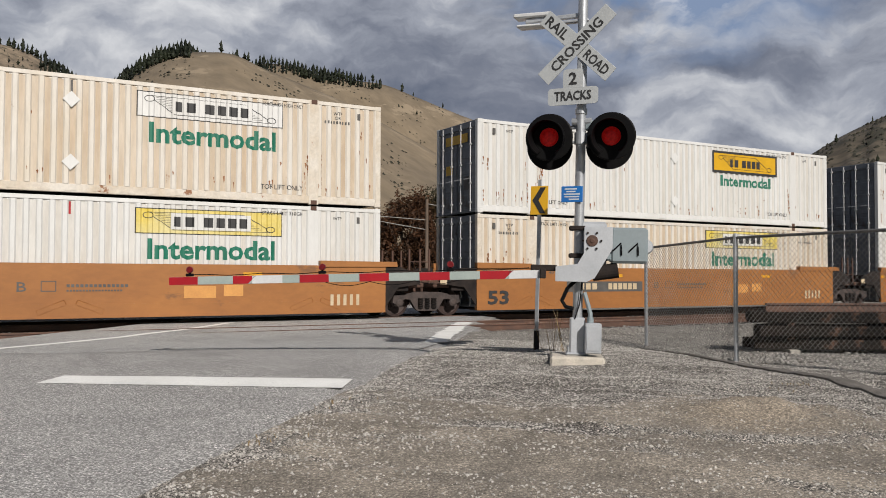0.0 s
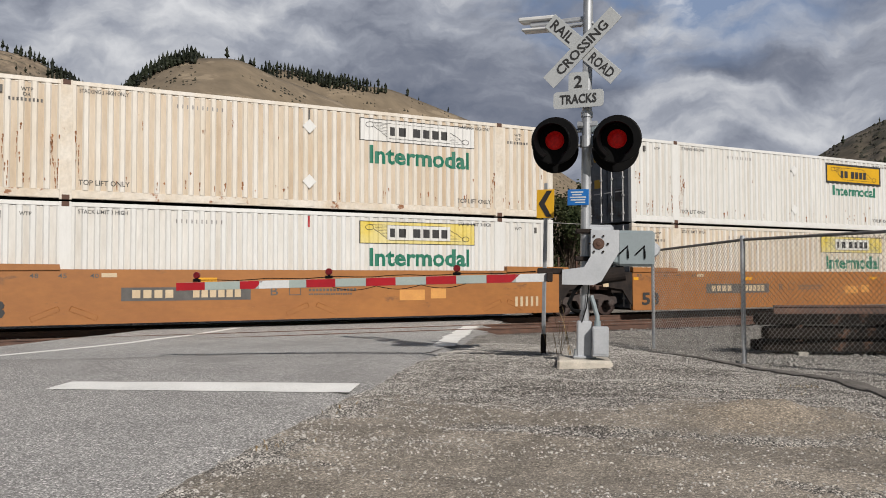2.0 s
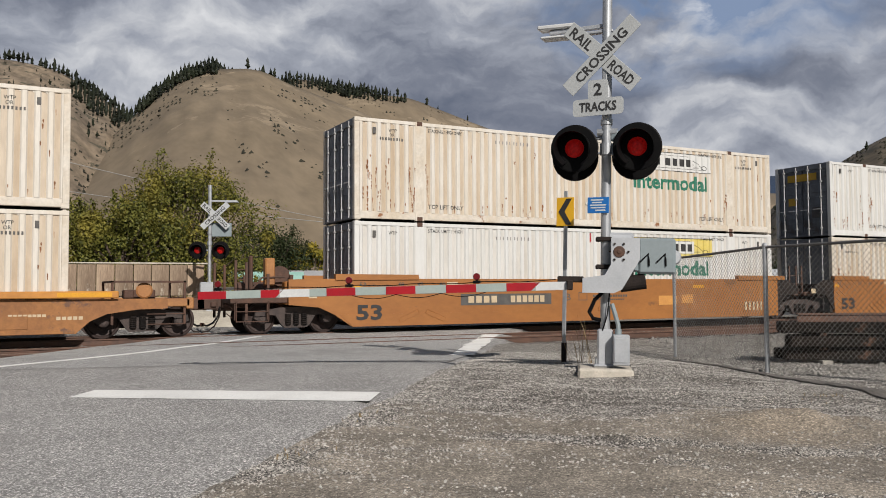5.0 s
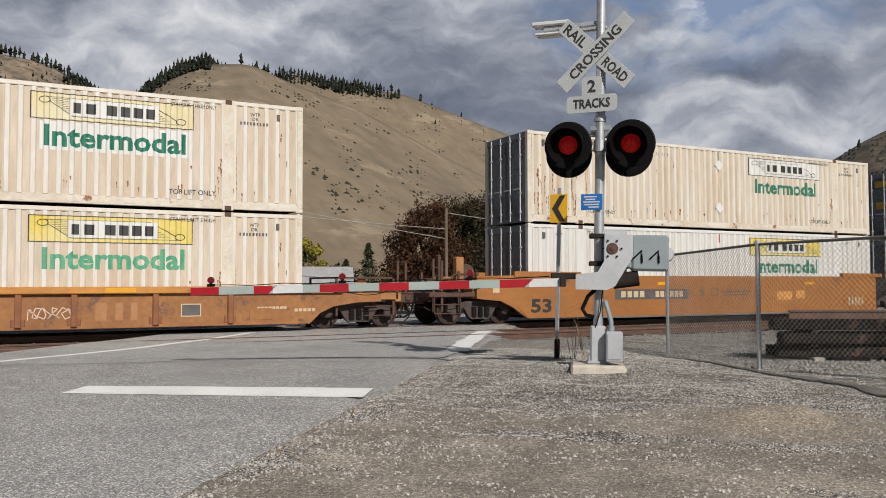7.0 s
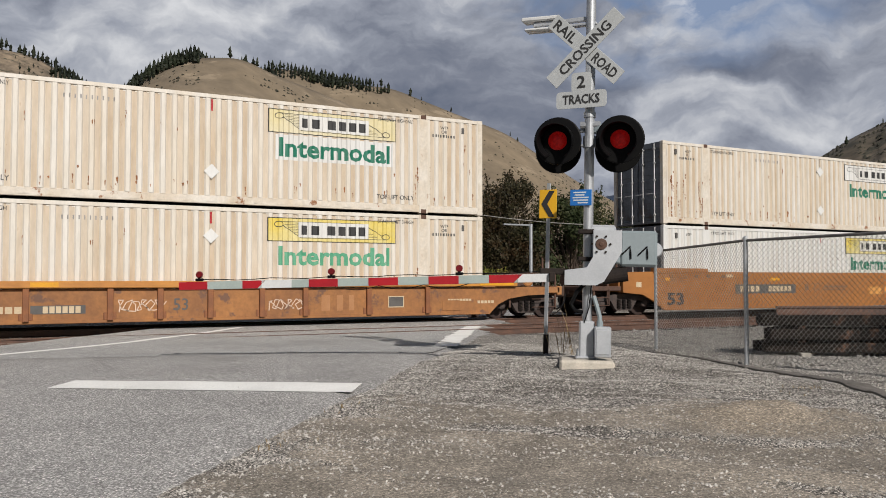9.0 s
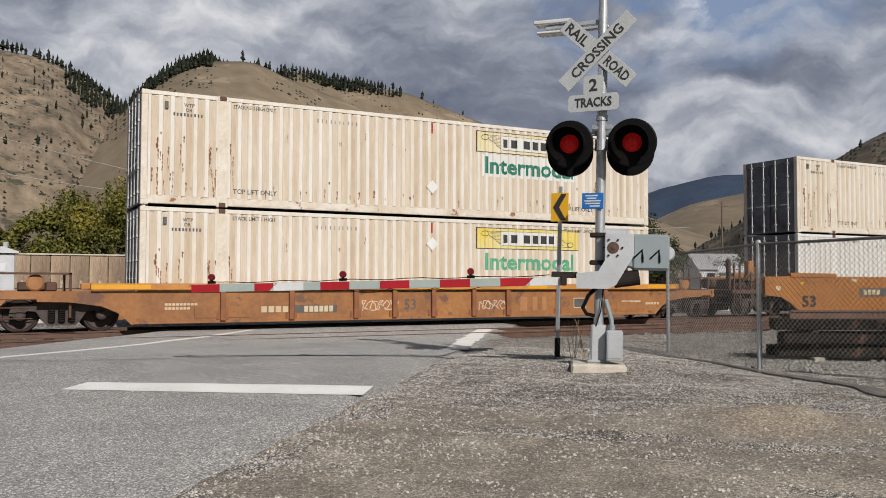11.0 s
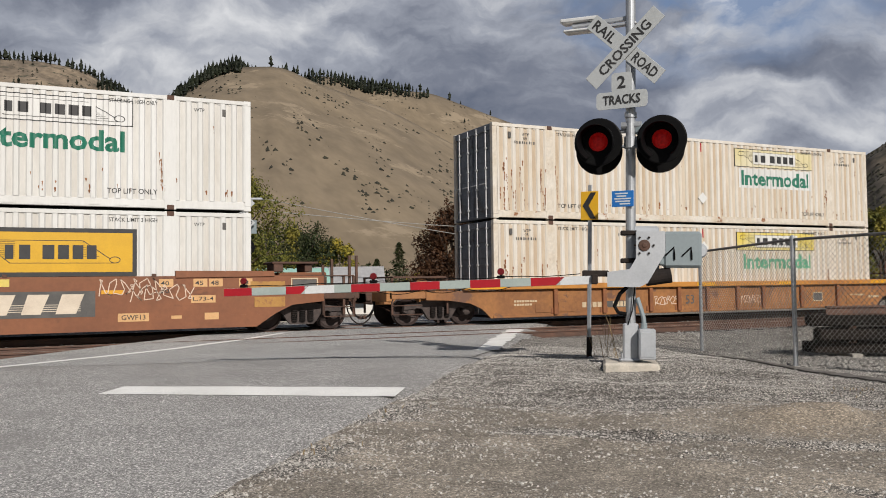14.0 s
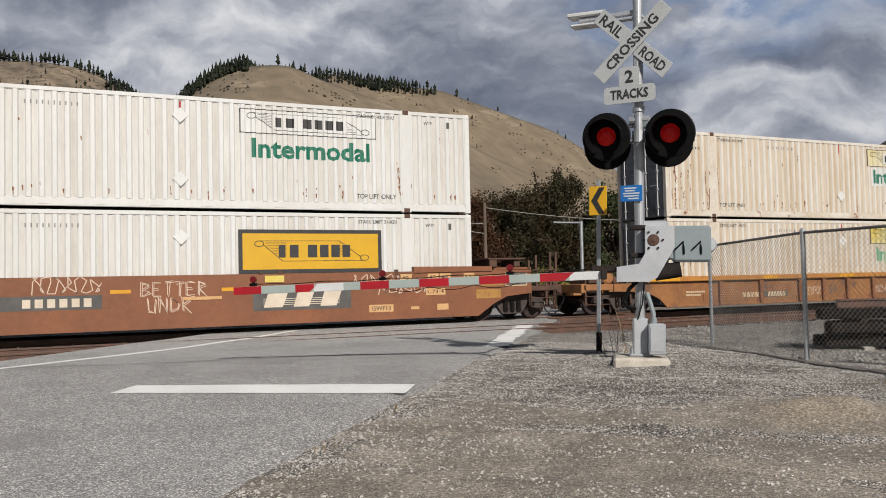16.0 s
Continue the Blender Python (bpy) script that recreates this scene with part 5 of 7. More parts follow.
def ribbed_car(x, label):
    car = thing("well_car", pose(x, CAR_Y, 0), label, "rail car", "container well cars")
    poly = [(-0.17, 0.17), (16.32, 0.17), (16.62, 0.45), (17.0, 0.62), (17.7, 0.72), (18.4, 0.74), (18.4, 0.98), (-2.25, 0.98), (-2.25, 0.74), (-1.55, 0.72), (-0.85, 0.62), (-0.47, 0.45)]
    for s in (-1, 1):
        y = -1.40 if s < 0 else 1.34
        part("side_sill", prism(poly, y, y + 0.06), CAR2, car, "weathered orange side with upright posts")
        part("top_chord", boxes((-1.1, y - (0.13 if s < 0 else 0.05), 1.0, 17.25, y + (0.09 if s < 0 else 0.16), 1.17), bev=0.02), CHORD, car)
        part("bottom_chord", boxes((-0.12, y - 0.03, 0.172, 16.27, y + 0.08, 0.25), bev=0.01), CAR2, car)
    for px in (2.02, 3.82, 5.64, 6.8, 8.02, 9.35, 10.53, 12.37, 14.2):
        p = shared("cpost", "side_post", lambda: boxes((-0.07, -1.50, 0.23, 0.07, -1.40, 0.99), (-0.15, -1.425, 0.25, 0.15, -1.40, 0.42), bev=0.012), CPOST, car)
        p.location = (px, 0, 0)
    part("floor_frame", boxes((0.0, -1.33, 0.17, 16.15, 1.33, 0.215)), DARK, car)
    for a, b in ((-1.1, 0.25), (3.9, 4.5), (7.5, 8.3), (11.2, 11.9), (15.9, 17.1)):
        part("amber_strip", on_side(flat((a, 1.03, b, 1.14)), 0, 0, -1.534), AMBER, car)
    part("number_plate", on_side(flat((3.92, 0.40, 5.1, 0.60)), 0, 0, -1.404), PLATE, car)
    bars("number_bar", bar_row(3.02, 0.42, 4, 0.15, 0.16, 0.04), -1.408, TAN, car)
    bars("number_bar", bar_row(4.18, 0.42, 6, 0.11, 0.16, 0.03), -1.408, TAN, car)
    part("number", on_side(letters("53", 0.30, 0.36), 7.12, 0.44, -1.405), PLATE, car)
    part("data_panel", on_side(flat((13.0, 0.44, 13.45, 0.72)), 0, 0, -1.404), PLATE, car)
    part("data_border", on_side(frame_rect(12.98, 0.42, 13.47, 0.74, 0.025), 0, 0, -1.406), TAN, car)
    tagged(part("small_bars", on_side(tiny_bars(0.6, 0.62, 9, 0.07, 0.06, 0.02), 0, 0, -1.404), TAN, car), kind="stuff")
    tagged(part("small_bars", on_side(tiny_bars(0.6, 0.52, 7, 0.07, 0.06, 0.02), 0, 0, -1.404), TAN, car), kind="stuff")
    tagged(part("small_bars", on_side(tiny_bars(14.9, 0.58, 8, 0.08, 0.06, 0.02), 0, 0, -1.404), TAN, car), kind="stuff")
    tagged(part("small_bars", on_side(tiny_bars(15.9, 0.5, 5, 0.09, 0.08, 0.03), 0, 0, -1.404), TAN, car), kind="stuff")
    bars("worn_logo", ((11.0, 0.36, 11.25, 0.78), (11.45, 0.36, 11.62, 0.78), (11.8, 0.36, 11.95, 0.78)), -1.403, mat("orange_faded", (0.34, 0.165, 0.07), (0.30, 0.135, 0.05), scale=3), car)
    scrawl(car, ((5.85, 0.42), (9.55, 0.40)), -1.406, 0.7)
    for k in (1.62, 15.0, 2.45):
        part("access_plate", boxes((k - 0.3, -1.415, 0.30, k + 0.3, -1.40, 0.60), bev=0.006), CAR2, car)
    for x0, x1, d in ((-1.0, -3.35, -1), (17.15, 18.95, 1)):
        a, b = min(x0, x1), max(x0, x1)
        part("end_platform", boxes((a, -1.35, 0.78, b, -1.15, 0.98), (a, 1.15, 0.78, b, 1.35, 0.98), (a, -0.5, 0.62, b, 0.5, 0.9), (x1 - 0.09, -1.35, 0.72, x1 + 0.09, 1.35, 1.0), bev=0.02), ORANGE, car)
        r = bmesh.new()
        xe = x1 - d * 0.12
        for x in (xe, xe - d * 1.7):
            for y in (-1.28, 0.9):
                add_box(r, x - 0.03, y, 0.35, x + 0.03, y + 0.05, 1.42, bev=0.005)
            add_box(r, x - 0.03, -1.28, 1.37, x + 0.03, 0.95, 1.42, bev=0.005)
        add_box(r, min(xe, xe - d * 1.7), -1.27, 1.37, max(xe, xe - d * 1.7), -1.23, 1.42)
        for z in (0.35, 0.6):
            add_cyl(r, (xe, -1.3, z), (xe - d * 0.9, -1.3, z), 0.014, seg=6)
        part("handrail", r, RUST, car)
        part("brake_gear", boxes((xe - d * 0.9 - 0.3, -0.6, 0.95, xe - d * 0.9 + 0.3, 0.4, 1.2), (xe - d * 1.3 - 0.12, -1.1, 0.98, xe - d * 1.3 + 0.12, -0.7, 1.2), bev=0.03), RUST, car)
        m = Matrix.Translation((xe - d * 0.95, -1.15, 1.18)) @ Matrix.Rotation(radians(90), 4, "X")
        bm = add_lathe(bmesh.new(), [(0.03, -0.03), (0.16, -0.03), (0.2, 0.0), (0.16, 0.03), (0.03, 0.03)], 16, m)
        part("air_tank", bm, ORANGE, car)
        coupler(car, x1, d)
        truck(car, -1.7 if d < 0 else 17.85)
    return car


def scrawl(car, at, y, size=1.0, seed=3):
    """Pale sprayed loops, as bent strokes."""
    rng = random.Random(seed)
    for x, z in at:
        bm = bmesh.new()
        px_, pz_ = x, z
        for k in range(34):
            qx = x + 0.045 * k * size + 0.09 * math.sin(k * 1.9 + rng.random())
            qz = z + size * (0.22 + 0.2 * math.sin(k * 1.15 + rng.uniform(-0.5, 0.5)))
            d = Vector((qx - px_, qz - pz_))
            if d.length > 1e-4:
                nrm = Vector((-d.y, d.x)).normalized() * 0.011
                f = bm.faces.new([bm.verts.new((px_ + nrm.x, y, pz_ + nrm.y)), bm.verts.new((qx + nrm.x, y, qz + nrm.y)), bm.verts.new((qx - nrm.x, y, qz - nrm.y)), bm.verts.new((px_ - nrm.x, y, pz_ - nrm.y))])
            px_, pz_ = qx, qz
        part("graffiti", bm, mat("pale_spray", (0.62, 0.48, 0.38), (0.55, 0.42, 0.33), scale=3), car, "pale sprayed scrawl")


STROKES = {
    "B": [(0, 0, 0, 1), (0, 1, 0.6, 0.8), (0.6, 0.8, 0.1, 0.5), (0.1, 0.5, 0.7, 0.25), (0.7, 0.25, 0, 0)],
    "E": [(0, 0, 0, 1), (0, 1, 0.6, 1), (0, 0.5, 0.5, 0.55), (0, 0, 0.65, 0)],
    "T": [(0.35, 0, 0.35, 1), (0, 0.95, 0.75, 1.02)],
    "R": [(0, 0, 0, 1), (0, 1, 0.6, 0.8), (0.6, 0.8, 0.05, 0.5), (0.05, 0.5, 0.75, -0.1)],
    "U": [(0, 1, 0.05, 0.1), (0.05, 0.1, 0.5, 0), (0.5, 0, 0.6, 1)],
    "N": [(0, 0, 0, 1), (0, 1, 0.6, 0), (0.6, 0, 0.6, 1)],
    "D": [(0, 0, 0, 1), (0, 1, 0.6, 0.6), (0.6, 0.6, 0.5, 0.2), (0.5, 0.2, 0, 0)],
}


def sprayed(car, word, x, z, w, h, y, seed):
    """A word in thin, unsteady strokes, each drawn twice."""
    rng = random.Random(seed)
    step = w / len(word)
    for i, ch in enumerate(word):
        bm = bmesh.new()
        for again_ in range(2):
            o = 0.03 * again_
            for ax, az_, bx_, bz in STROKES[ch]:
                p = Vector((x + i * step + (ax * step * 1.05) + o + rng.uniform(-0.02, 0.02), z + az_ * h - o + rng.uniform(-0.02, 0.02)))
                q = Vector((x + i * step + (bx_ * step * 1.05) + o + rng.uniform(-0.02, 0.02), z + bz * h - o + rng.uniform(-0.02, 0.02)))
                nrm = (q - p).orthogonal().normalized() * 0.008
                bm.faces.new([bm.verts.new((e.x, y, e.y)) for e in (p + nrm, q + nrm, q - nrm, p - nrm)])
        part("graffiti", bm, mat("pale_spray", (0.62, 0.48, 0.38), (0.55, 0.42, 0.33), scale=3), car, "pale sprayed letter")


def brown_car(x, label):
    car = thing("well_car", pose(x, CAR_Y, 0), label, "rail car", "container well cars")
    well_sides(car, "smooth red-brown steel side", -1.9, 18.05, CAR3)
    part("lower_skirt", prism([(-0.1, 0.165), (16.25, 0.165), (16.62, 0.48), (-0.47, 0.48)], -1.435, -1.42), CAR3, car)
    hood(car, -0.6, 1.88, CAR3)
    hood(car, 14.25, 16.7, CAR3)
    pale = mat("cream_lettering", (0.60, 0.52, 0.42), (0.52, 0.44, 0.35), rough=0.6, scale=4, grain=0.12)
    part("logo_plate", on_side(flat((9.78, 0.52, 12.42, 1.13)), 0, 0, -1.424), PLATE, car)
    for k, (a, b) in enumerate(((10.0, 10.75), (10.78, 11.45), (11.5, 12.2))):
        bm = bmesh.new()
        add_prism(bm, [(a + 0.06, 0.60), (a + 0.20, 1.06), (b - 0.02, 1.06), (b - 0.20, 0.60)], -1.431, -1.426)
        part("logo_shape", bm, pale, car)
    part("logo_bars", on_side(flat(*[(10.05, 0.66 + k * 0.05, 12.1, 0.675 + k * 0.05) for k in range(4)]), 0, 0, -1.428), pale, car)
    part("number_plate", on_side(flat((3.25, 0.70, 6.2, 1.03)), 0, 0, -1.423), PLATE, car)
    bars("number_bar", bar_row(3.75, 0.76, 1, 0.13, 0.2, 0.05), -1.428, pale, car)
    bars("number_bar", bar_row(4.5, 0.76, 6, 0.17, 0.2, 0.09), -1.428, pale, car)
    for a_, b_ in ((9.0, 9.5), (12.55, 13.05), (6.38, 6.85)):
        part("amber_reflector", on_side(flat((a_, 1.05, b_, 1.14)), 0, 0, -1.426), AMBER, car)
    bars("amber_panel", ((16.35, 1.02, 17.1, 1.10), (16.2, 0.66, 17.0, 0.92), (16.1, 1.12, 17.0, 1.32)), -1.426, mat("faded_amber_panel", (0.36, 0.19, 0.045), (0.31, 0.155, 0.035), scale=4, spots=(0.25, 0.11, 0.04), spot_at=0.55, spot_scale=7), car)
    part("data_panel", on_side(flat((17.2, 1.04, 17.85, 1.36)), 0, 0, -1.426), PLATE, car)
    part("data_border", on_side(frame_rect(17.16, 1.0, 17.89, 1.40, 0.03), 0, 0, -1.428), TAN, car)
    part("label", on_side(flat((14.62, 0.80, 15.22, 0.99)), 0, 0, -1.426), mat("pale_label", (0.55, 0.33, 0.15), (0.5, 0.28, 0.12), scale=6), car)
    part("lettering", on_side(letters("L.73-4", 0.10, 0.5), 14.67, 0.85, -1.428), INK, car)
    part("lettering", on_side(letters("20", 0.11, 0.2), 13.9, 1.05, -1.427), INK, car)
    part("label", on_side(flat((12.92, 0.38, 13.63, 0.58)), 0, 0, -1.4362), mat("pale_label", (0, 0, 0)), car)
    part("lettering", on_side(letters("GWF13", 0.12, 0.55), 13.0, 0.42, -1.437), INK, car)
    bars("label", ((14.15, 0.42, 14.4, 0.50), (14.95, 0.38, 15.3, 0.55), (8.05, 0.85, 9.0, 0.93)), -1.437, mat("pale_label", (0.55, 0.33, 0.15), (0.5, 0.28, 0.12), scale=6), car)
    part("label", on_side(flat((10.1, 1.25, 10.6, 1.42)), 0, 0, -1.426), YELF, car)
    for k, s in enumerate(("40", "45", "48", "53")):
        part("length_mark", on_side(letters(s, 0.11, 0.2), (13.9, 14.72, 15.1, 15.85)[k], 1.24, -1.427), INK, car)
        part("length_mark_field", on_side(flat(((13.86, 14.68, 15.06, 15.81)[k], 1.2, (14.2, 15.02, 15.4, 16.15)[k], 1.4)), 0, 0, -1.425), mat("pale_label", (0, 0, 0)), car)
    scrawl(car, ((4.7, 1.06), (12.5, 1.0), (13.2, 0.85)), -1.4285, 1.0, 8)
    sprayed(car, "BETTER", 7.08, 0.98, 1.6, 0.33, -1.4285, 4)
    sprayed(car, "UNDR", 7.22, 0.58, 1.1, 0.34, -1.4285, 5)
    part("deck_box", boxes((16.75, -1.25, 1.56, 17.0, -0.5, 1.78), (17.6, -1.2, 1.56, 17.8, -0.4, 1.76), (16.7, -1.28, 1.77, 17.95, -0.3, 1.83), bev=0.015), RUST, car)
    for k in (10.0, 10.5, 13.75):
        part("stake", boxes((k - 0.05, -1.43, 1.45, k + 0.05, -1.36, 1.53), bev=0.008), RUST, car)
    end_platform(car, 17.05, 19.1, RUST, 1, tall=False)
    part("end_housing", boxes((16.9, -1.25, 0.98, 18.0, 1.25, 1.38), (16.9, -1.2, 1.45, 18.2, -0.2, 1.55), bev=0.03), CAR3, car)
    for xx, h in ((18.1, 1.75), (18.35, 1.9), (18.85, 2.0), (19.05, 2.0)):
        part("upright", boxes((xx - 0.035, -1.22, 0.95, xx + 0.035, -1.16, h), bev=0.005), RUST, car)
    coupler(car, 19.1, 1)
    truck(car, 17.55)
    truck(car, -1.6)
    return car


TRAIN = []
Z0, Z1 = 0.22, 3.124
CARS = [
    ("brown", -52.7, dict(stained=False, banner="white", word="green", top_lift=True, placards=(2.35, 0.75), tick="red"), dict(stained=False, panel=True, placards=(2.2,))),
    ("ribbed", -29.4, dict(stained=True, banner="cream", word="green", top_lift=True, placards=(0.85,), tick="red"), dict(stained=True, banner="yellow", word="faded", placards=(2.1,), tick="red")),
    ("ochre", -6.04, dict(stained=True, banner="white", word="green", top_lift=True, placards=(2.25, 0.75), tick="dark"), dict(stained=False, banner="yellow", word="green", tick="red")),
    ("ochre", 13.33, dict(stained=False, panel_small=True, top_lift=True, placards=(2.2, 0.7)), dict(stained=True, banner="yellow", word="green")),
    ("ochre", 32.70, dict(stained=False, banner="white", word="green", top_lift=True), dict(stained=False, banner="yellow", word="green")),
    ("ochre", 52.07, dict(stained=True, banner="cream", word="green", top_lift=True), dict(stained=True, banner="yellow", word="green")),
]
for k, (kind, x, up, low) in enumerate(CARS):
    if kind == "brown":
        car = brown_car(x, "red-brown well car with graffiti, carrying stacked containers")
    elif kind == "ribbed":
        car = ribbed_car(x, "weathered orange well car with posts along its side")
    else:
        car = ochre_unit(x, "smooth ochre well car carrying stacked containers", rear=(k == 2), rear_truck=(k == 2))
    TRAIN.append((car, x, CAR_Y, 0.0))
    for st, z in ((low, Z0), (up, Z1)):
        lab = "stained cream corrugated container with green lettering" if st["stained"] else "white corrugated steel container with dark lettering"
        if st.get("panel"):
            lab = "white corrugated container with a large yellow panel"
        if st.get("panel_small"):
            lab = "bright white container with a small yellow panel"
        c = container(x, z, st, lab)
        if st.get("panel_small"):
            p = shared("smallpanel", "sign_panel", lambda: boxes((9.9, -0.012, 1.88, 13.2, -0.004, 2.58)), YEL, c, "yellow panel with a black border")
            shared("smallframe", "border", lambda: moved(frame_rect(9.86, 1.84, 13.24, 2.62, 0.08), 0, -0.015), INK, p)
            shared("smallscroll", "scroll", lambda: moved(scroll_mark(10.05, 1.94, 13.05, 2.52), 0, -0.016), INK, p)
            for r in name_bars(10.75, 2.07, 12.3, 2.34):
                shared(("smallname", r[0]), "name_bar", lambda r=r: moved(flat(r), 0, -0.019), INK, p)
            for y0, z0, y1, z1, m_ in ((0.62, 2.22, 1.98, 2.50, YEL), (1.55, 1.28, 1.95, 1.58, YEL), (0.45, 0.75, 0.85, 1.15, PLATE)):
                part("door_notice", boxes((0.004, y0, z0, 0.012, y1, z1)), m_, c, "printed notice on the doors")
            shared(("word2", 1), "lettering", lambda: conform(moved(letters("Intermodal", 0.40, 2.6, 0.03), 10.3, 0, 1.36), 0.004), GREEN, c, "green lettering")
        TRAIN.append((c, x, FACE, z))

# ---- the crossing signal ----
def crossbuck(parent, y, big=1.0):
    ang = 43
    for s, words in ((1, "CROSSING"), (-1, None)):
        m = Matrix.Translation((0, y - (0.03 if s > 0 else 0.0), 0)) @ Matrix.Rotation(radians(-ang * s), 4, "Y")
        b = part("crossbuck_blade", moved(boxes((-0.62, -0.006, -0.108, 0.62, 0.006, 0.108), bev=0.003), m=m), SIGNW, parent, "white reflective blade with black letters")
        if words:
            part("lettering", moved(moved(letters(words, 0.135, 0.88, 0.022), -0.44, -0.009, -0.068), m=m), INK, b)
        else:
            part("lettering", moved(moved(letters("RAIL", 0.135, 0.37, 0.022), -0.56, -0.009, -0.068), m=m), INK, b)
            part("lettering", moved(moved(letters("ROAD", 0.135, 0.40, 0.022), 0.16, -0.009, -0.068), m=m), INK, b)


def rounded(x0, z0, x1, z1, r):
    """Outline of a plate with rounded corners."""
    pts = []
    for cx, cz, a0 in ((x1 - r, z0 + r, -90), (x1 - r, z1 - r, 0), (x0 + r, z1 - r, 90), (x0 + r, z0 + r, 180)):
        pts += [(cx + r * math.cos(radians(a0 + k * 30)), cz + r * math.sin(radians(a0 + k * 30))) for k in range(4)]
    return pts


def lamp_unit(parent, x, y, z, lit):
    """Round black backboard, hood and red lens, facing -y."""
    at = Matrix.Translation((x, y, z))
    turn = at @ Matrix.Rotation(radians(90), 4, "X")
    bm = add_lathe(bmesh.new(), [(0.30, -0.012), (0.315, -0.004), (0.315, 0.004), (0.30, 0.012)], 36, turn)
    board = part("backboard", bm, BLACK, parent, "round black backboard")
    hood_bm = bmesh.new()
    seg, open_from = 28, -60
    ring = []
    for k in range(seg + 1):
        a = radians(open_from + (300 * k / seg))
        far = 0.30 - 0.10 * max(0.0, -math.sin(a))
        ring.append([(0.205 * math.cos(a), -0.012, 0.205 * math.sin(a)), (0.225 * math.cos(a), -far, 0.225 * math.sin(a) - 0.045), (0.237 * math.cos(a), -far, 0.237 * math.sin(a) - 0.045), (0.217 * math.cos(a), -0.012, 0.217 * math.sin(a))])
    vs = [[hood_bm.verts.new(p) for p in r] for r in ring]
    for p, q in zip(vs, vs[1:]):
        for i in range(4):
            hood_bm.faces.new((p[i], p[(i + 1) % 4], q[(i + 1) % 4], q[i]))
    hood_bm.faces.new(vs[0])
    hood_bm.faces.new(vs[-1][::-1])
    bmesh.ops.recalc_face_normals(hood_bm, faces=hood_bm.faces)
    part("visor", moved(hood_bm, m=at), BLACK, parent)
    lens = add_lathe(bmesh.new(), [(0.125, 0.0), (0.12, 0.02), (0.10, 0.04), (0.06, 0.055), (0.02, 0.06)], 24, turn @ Matrix.Translation((0, 0, 0.012)))
    part("lens", lens, REDLIT if lit else REDDIM, parent, "red glass lens")
    part("lamp_housing", add_lathe(bmesh.new(), [(0.10, -0.16), (0.15, -0.12), (0.17, -0.012)], 20, turn), BLACK, parent)


def signal_mast(at, label, near):
    m = thing("crossing_signal", at, label, "crossing signal", "crossing signals")
    if near:
        part("foundation", boxes((-0.35, -0.33, -0.3, 0.35, 0.33, 0.03), bev=0.03), CONCRETE, m, "low concrete pad")
    else:
        part("foundation", boxes((-0.4, -0.4, -1.2, 0.4, 0.4, 0.03), bev=0.03), CONCRETE, m)
    part("mast", cyls(((0, 0, 0.4), (0, 0, 4.95), 0.064), seg=20), GALV, m, "galvanised steel tube")
    part("mast_base", boxes((-0.10, -0.10, 0.03, 0.10, 0.10, 0.52), (-0.15, -0.15, 0.03, 0.15, 0.15, 0.07), bev=0.02), ALU, m)
    for sx in (-1, 1):
        for sy in (-1, 1):
            part("anchor_bolt", cyls(((sx * 0.115, sy * 0.115, 0.02), (sx * 0.115, sy * 0.115, 0.14), 0.014), seg=6), GALV, m)
    for za, zb, rr in ((2.80, 2.95, 0.085), (3.20, 3.27, 0.078), (4.02, 4.09, 0.078)):
        part("clamp", cyls(((0, 0, za), (0, 0, zb), rr), seg=16), GALV, m)
    return m


MAST = Matrix.Translation((6.957, 8.905, 0.145)) @ Matrix.Rotation(-ROAD_AZ, 4, "Z") @ Matrix.Rotation(radians(1.15), 4, "Y")
sig = signal_mast(MAST, "railway crossing signal with red lamps and a lowered gate", True)
# signs and lamps turn a little towards the road
FACEM = Matrix.Rotation(radians(-19), 4, "Z")
headgrp = part("sign_bracket", moved(boxes((-0.03, -0.11, 3.35, 0.03, -0.05, 4.2), bev=0.006), m=FACEM), GALV, sig)
xb = new("crossbuck")
xb.parent, xb.matrix_basis = sig, FACEM @ Matrix.Translation((-0.035, -0.12, 4.09))
tagged(xb, "crossed white blades reading railroad crossing")
crossbuck(xb, 0.0)
tp = part("track_count_sign", moved(add_prism(prism(rounded(-0.34, 3.33, 0.34, 3.555, 0.045), -0.006, 0.006), rounded(-0.135, 3.54, 0.135, 3.80, 0.04), -0.005, 0.005), m=FACEM @ Matrix.Translation((-0.08, -0.13, -0.02))), SIGNW, sig, "white sign counting the tracks")
part("lettering", moved(letters("TRACKS", 0.125, 0.50, 0.022), m=FACEM @ Matrix.Translation((-0.33, -0.142, 3.365))), INK, tp)
part("lettering", moved(letters("2", 0.16, 0.11, 0.022), m=FACEM @ Matrix.Translation((-0.135, -0.142, 3.575))), INK, tp)
part("lamp_arm", moved(cyls(((-0.42, 0.03, 3.03), (0.42, 0.03, 3.03), 0.025), ((-0.12, 0, 3.10), (0.14, 0, 3.10), 0.05), ((-0.40, 0.45, 2.9), (0.42, 0.45, 2.9), 0.02), ((0, 0, 2.9), (0, 0.45, 2.9), 0.03), seg=10), m=Matrix.Rotation(radians(-9), 4, "Z")), GALV, sig)
part("junction_box", moved(boxes((0.05, -0.02, 2.98, 0.16, 0.1, 3.12), bev=0.02), m=FACEM), GREYBOX, sig)
for s, lit in ((-1, True), (1, True)):
    unit = new("flashing_lamp")
    unit.parent, unit.matrix_basis = sig, Matrix.Rotation(radians(-9), 4, "Z") @ Matrix.Translation((s * 0.405, -0.10, 2.885))
    tagged(unit, "red flashing lamp with a black backboard")
    lamp_unit(unit, 0, 0, 0, lit)
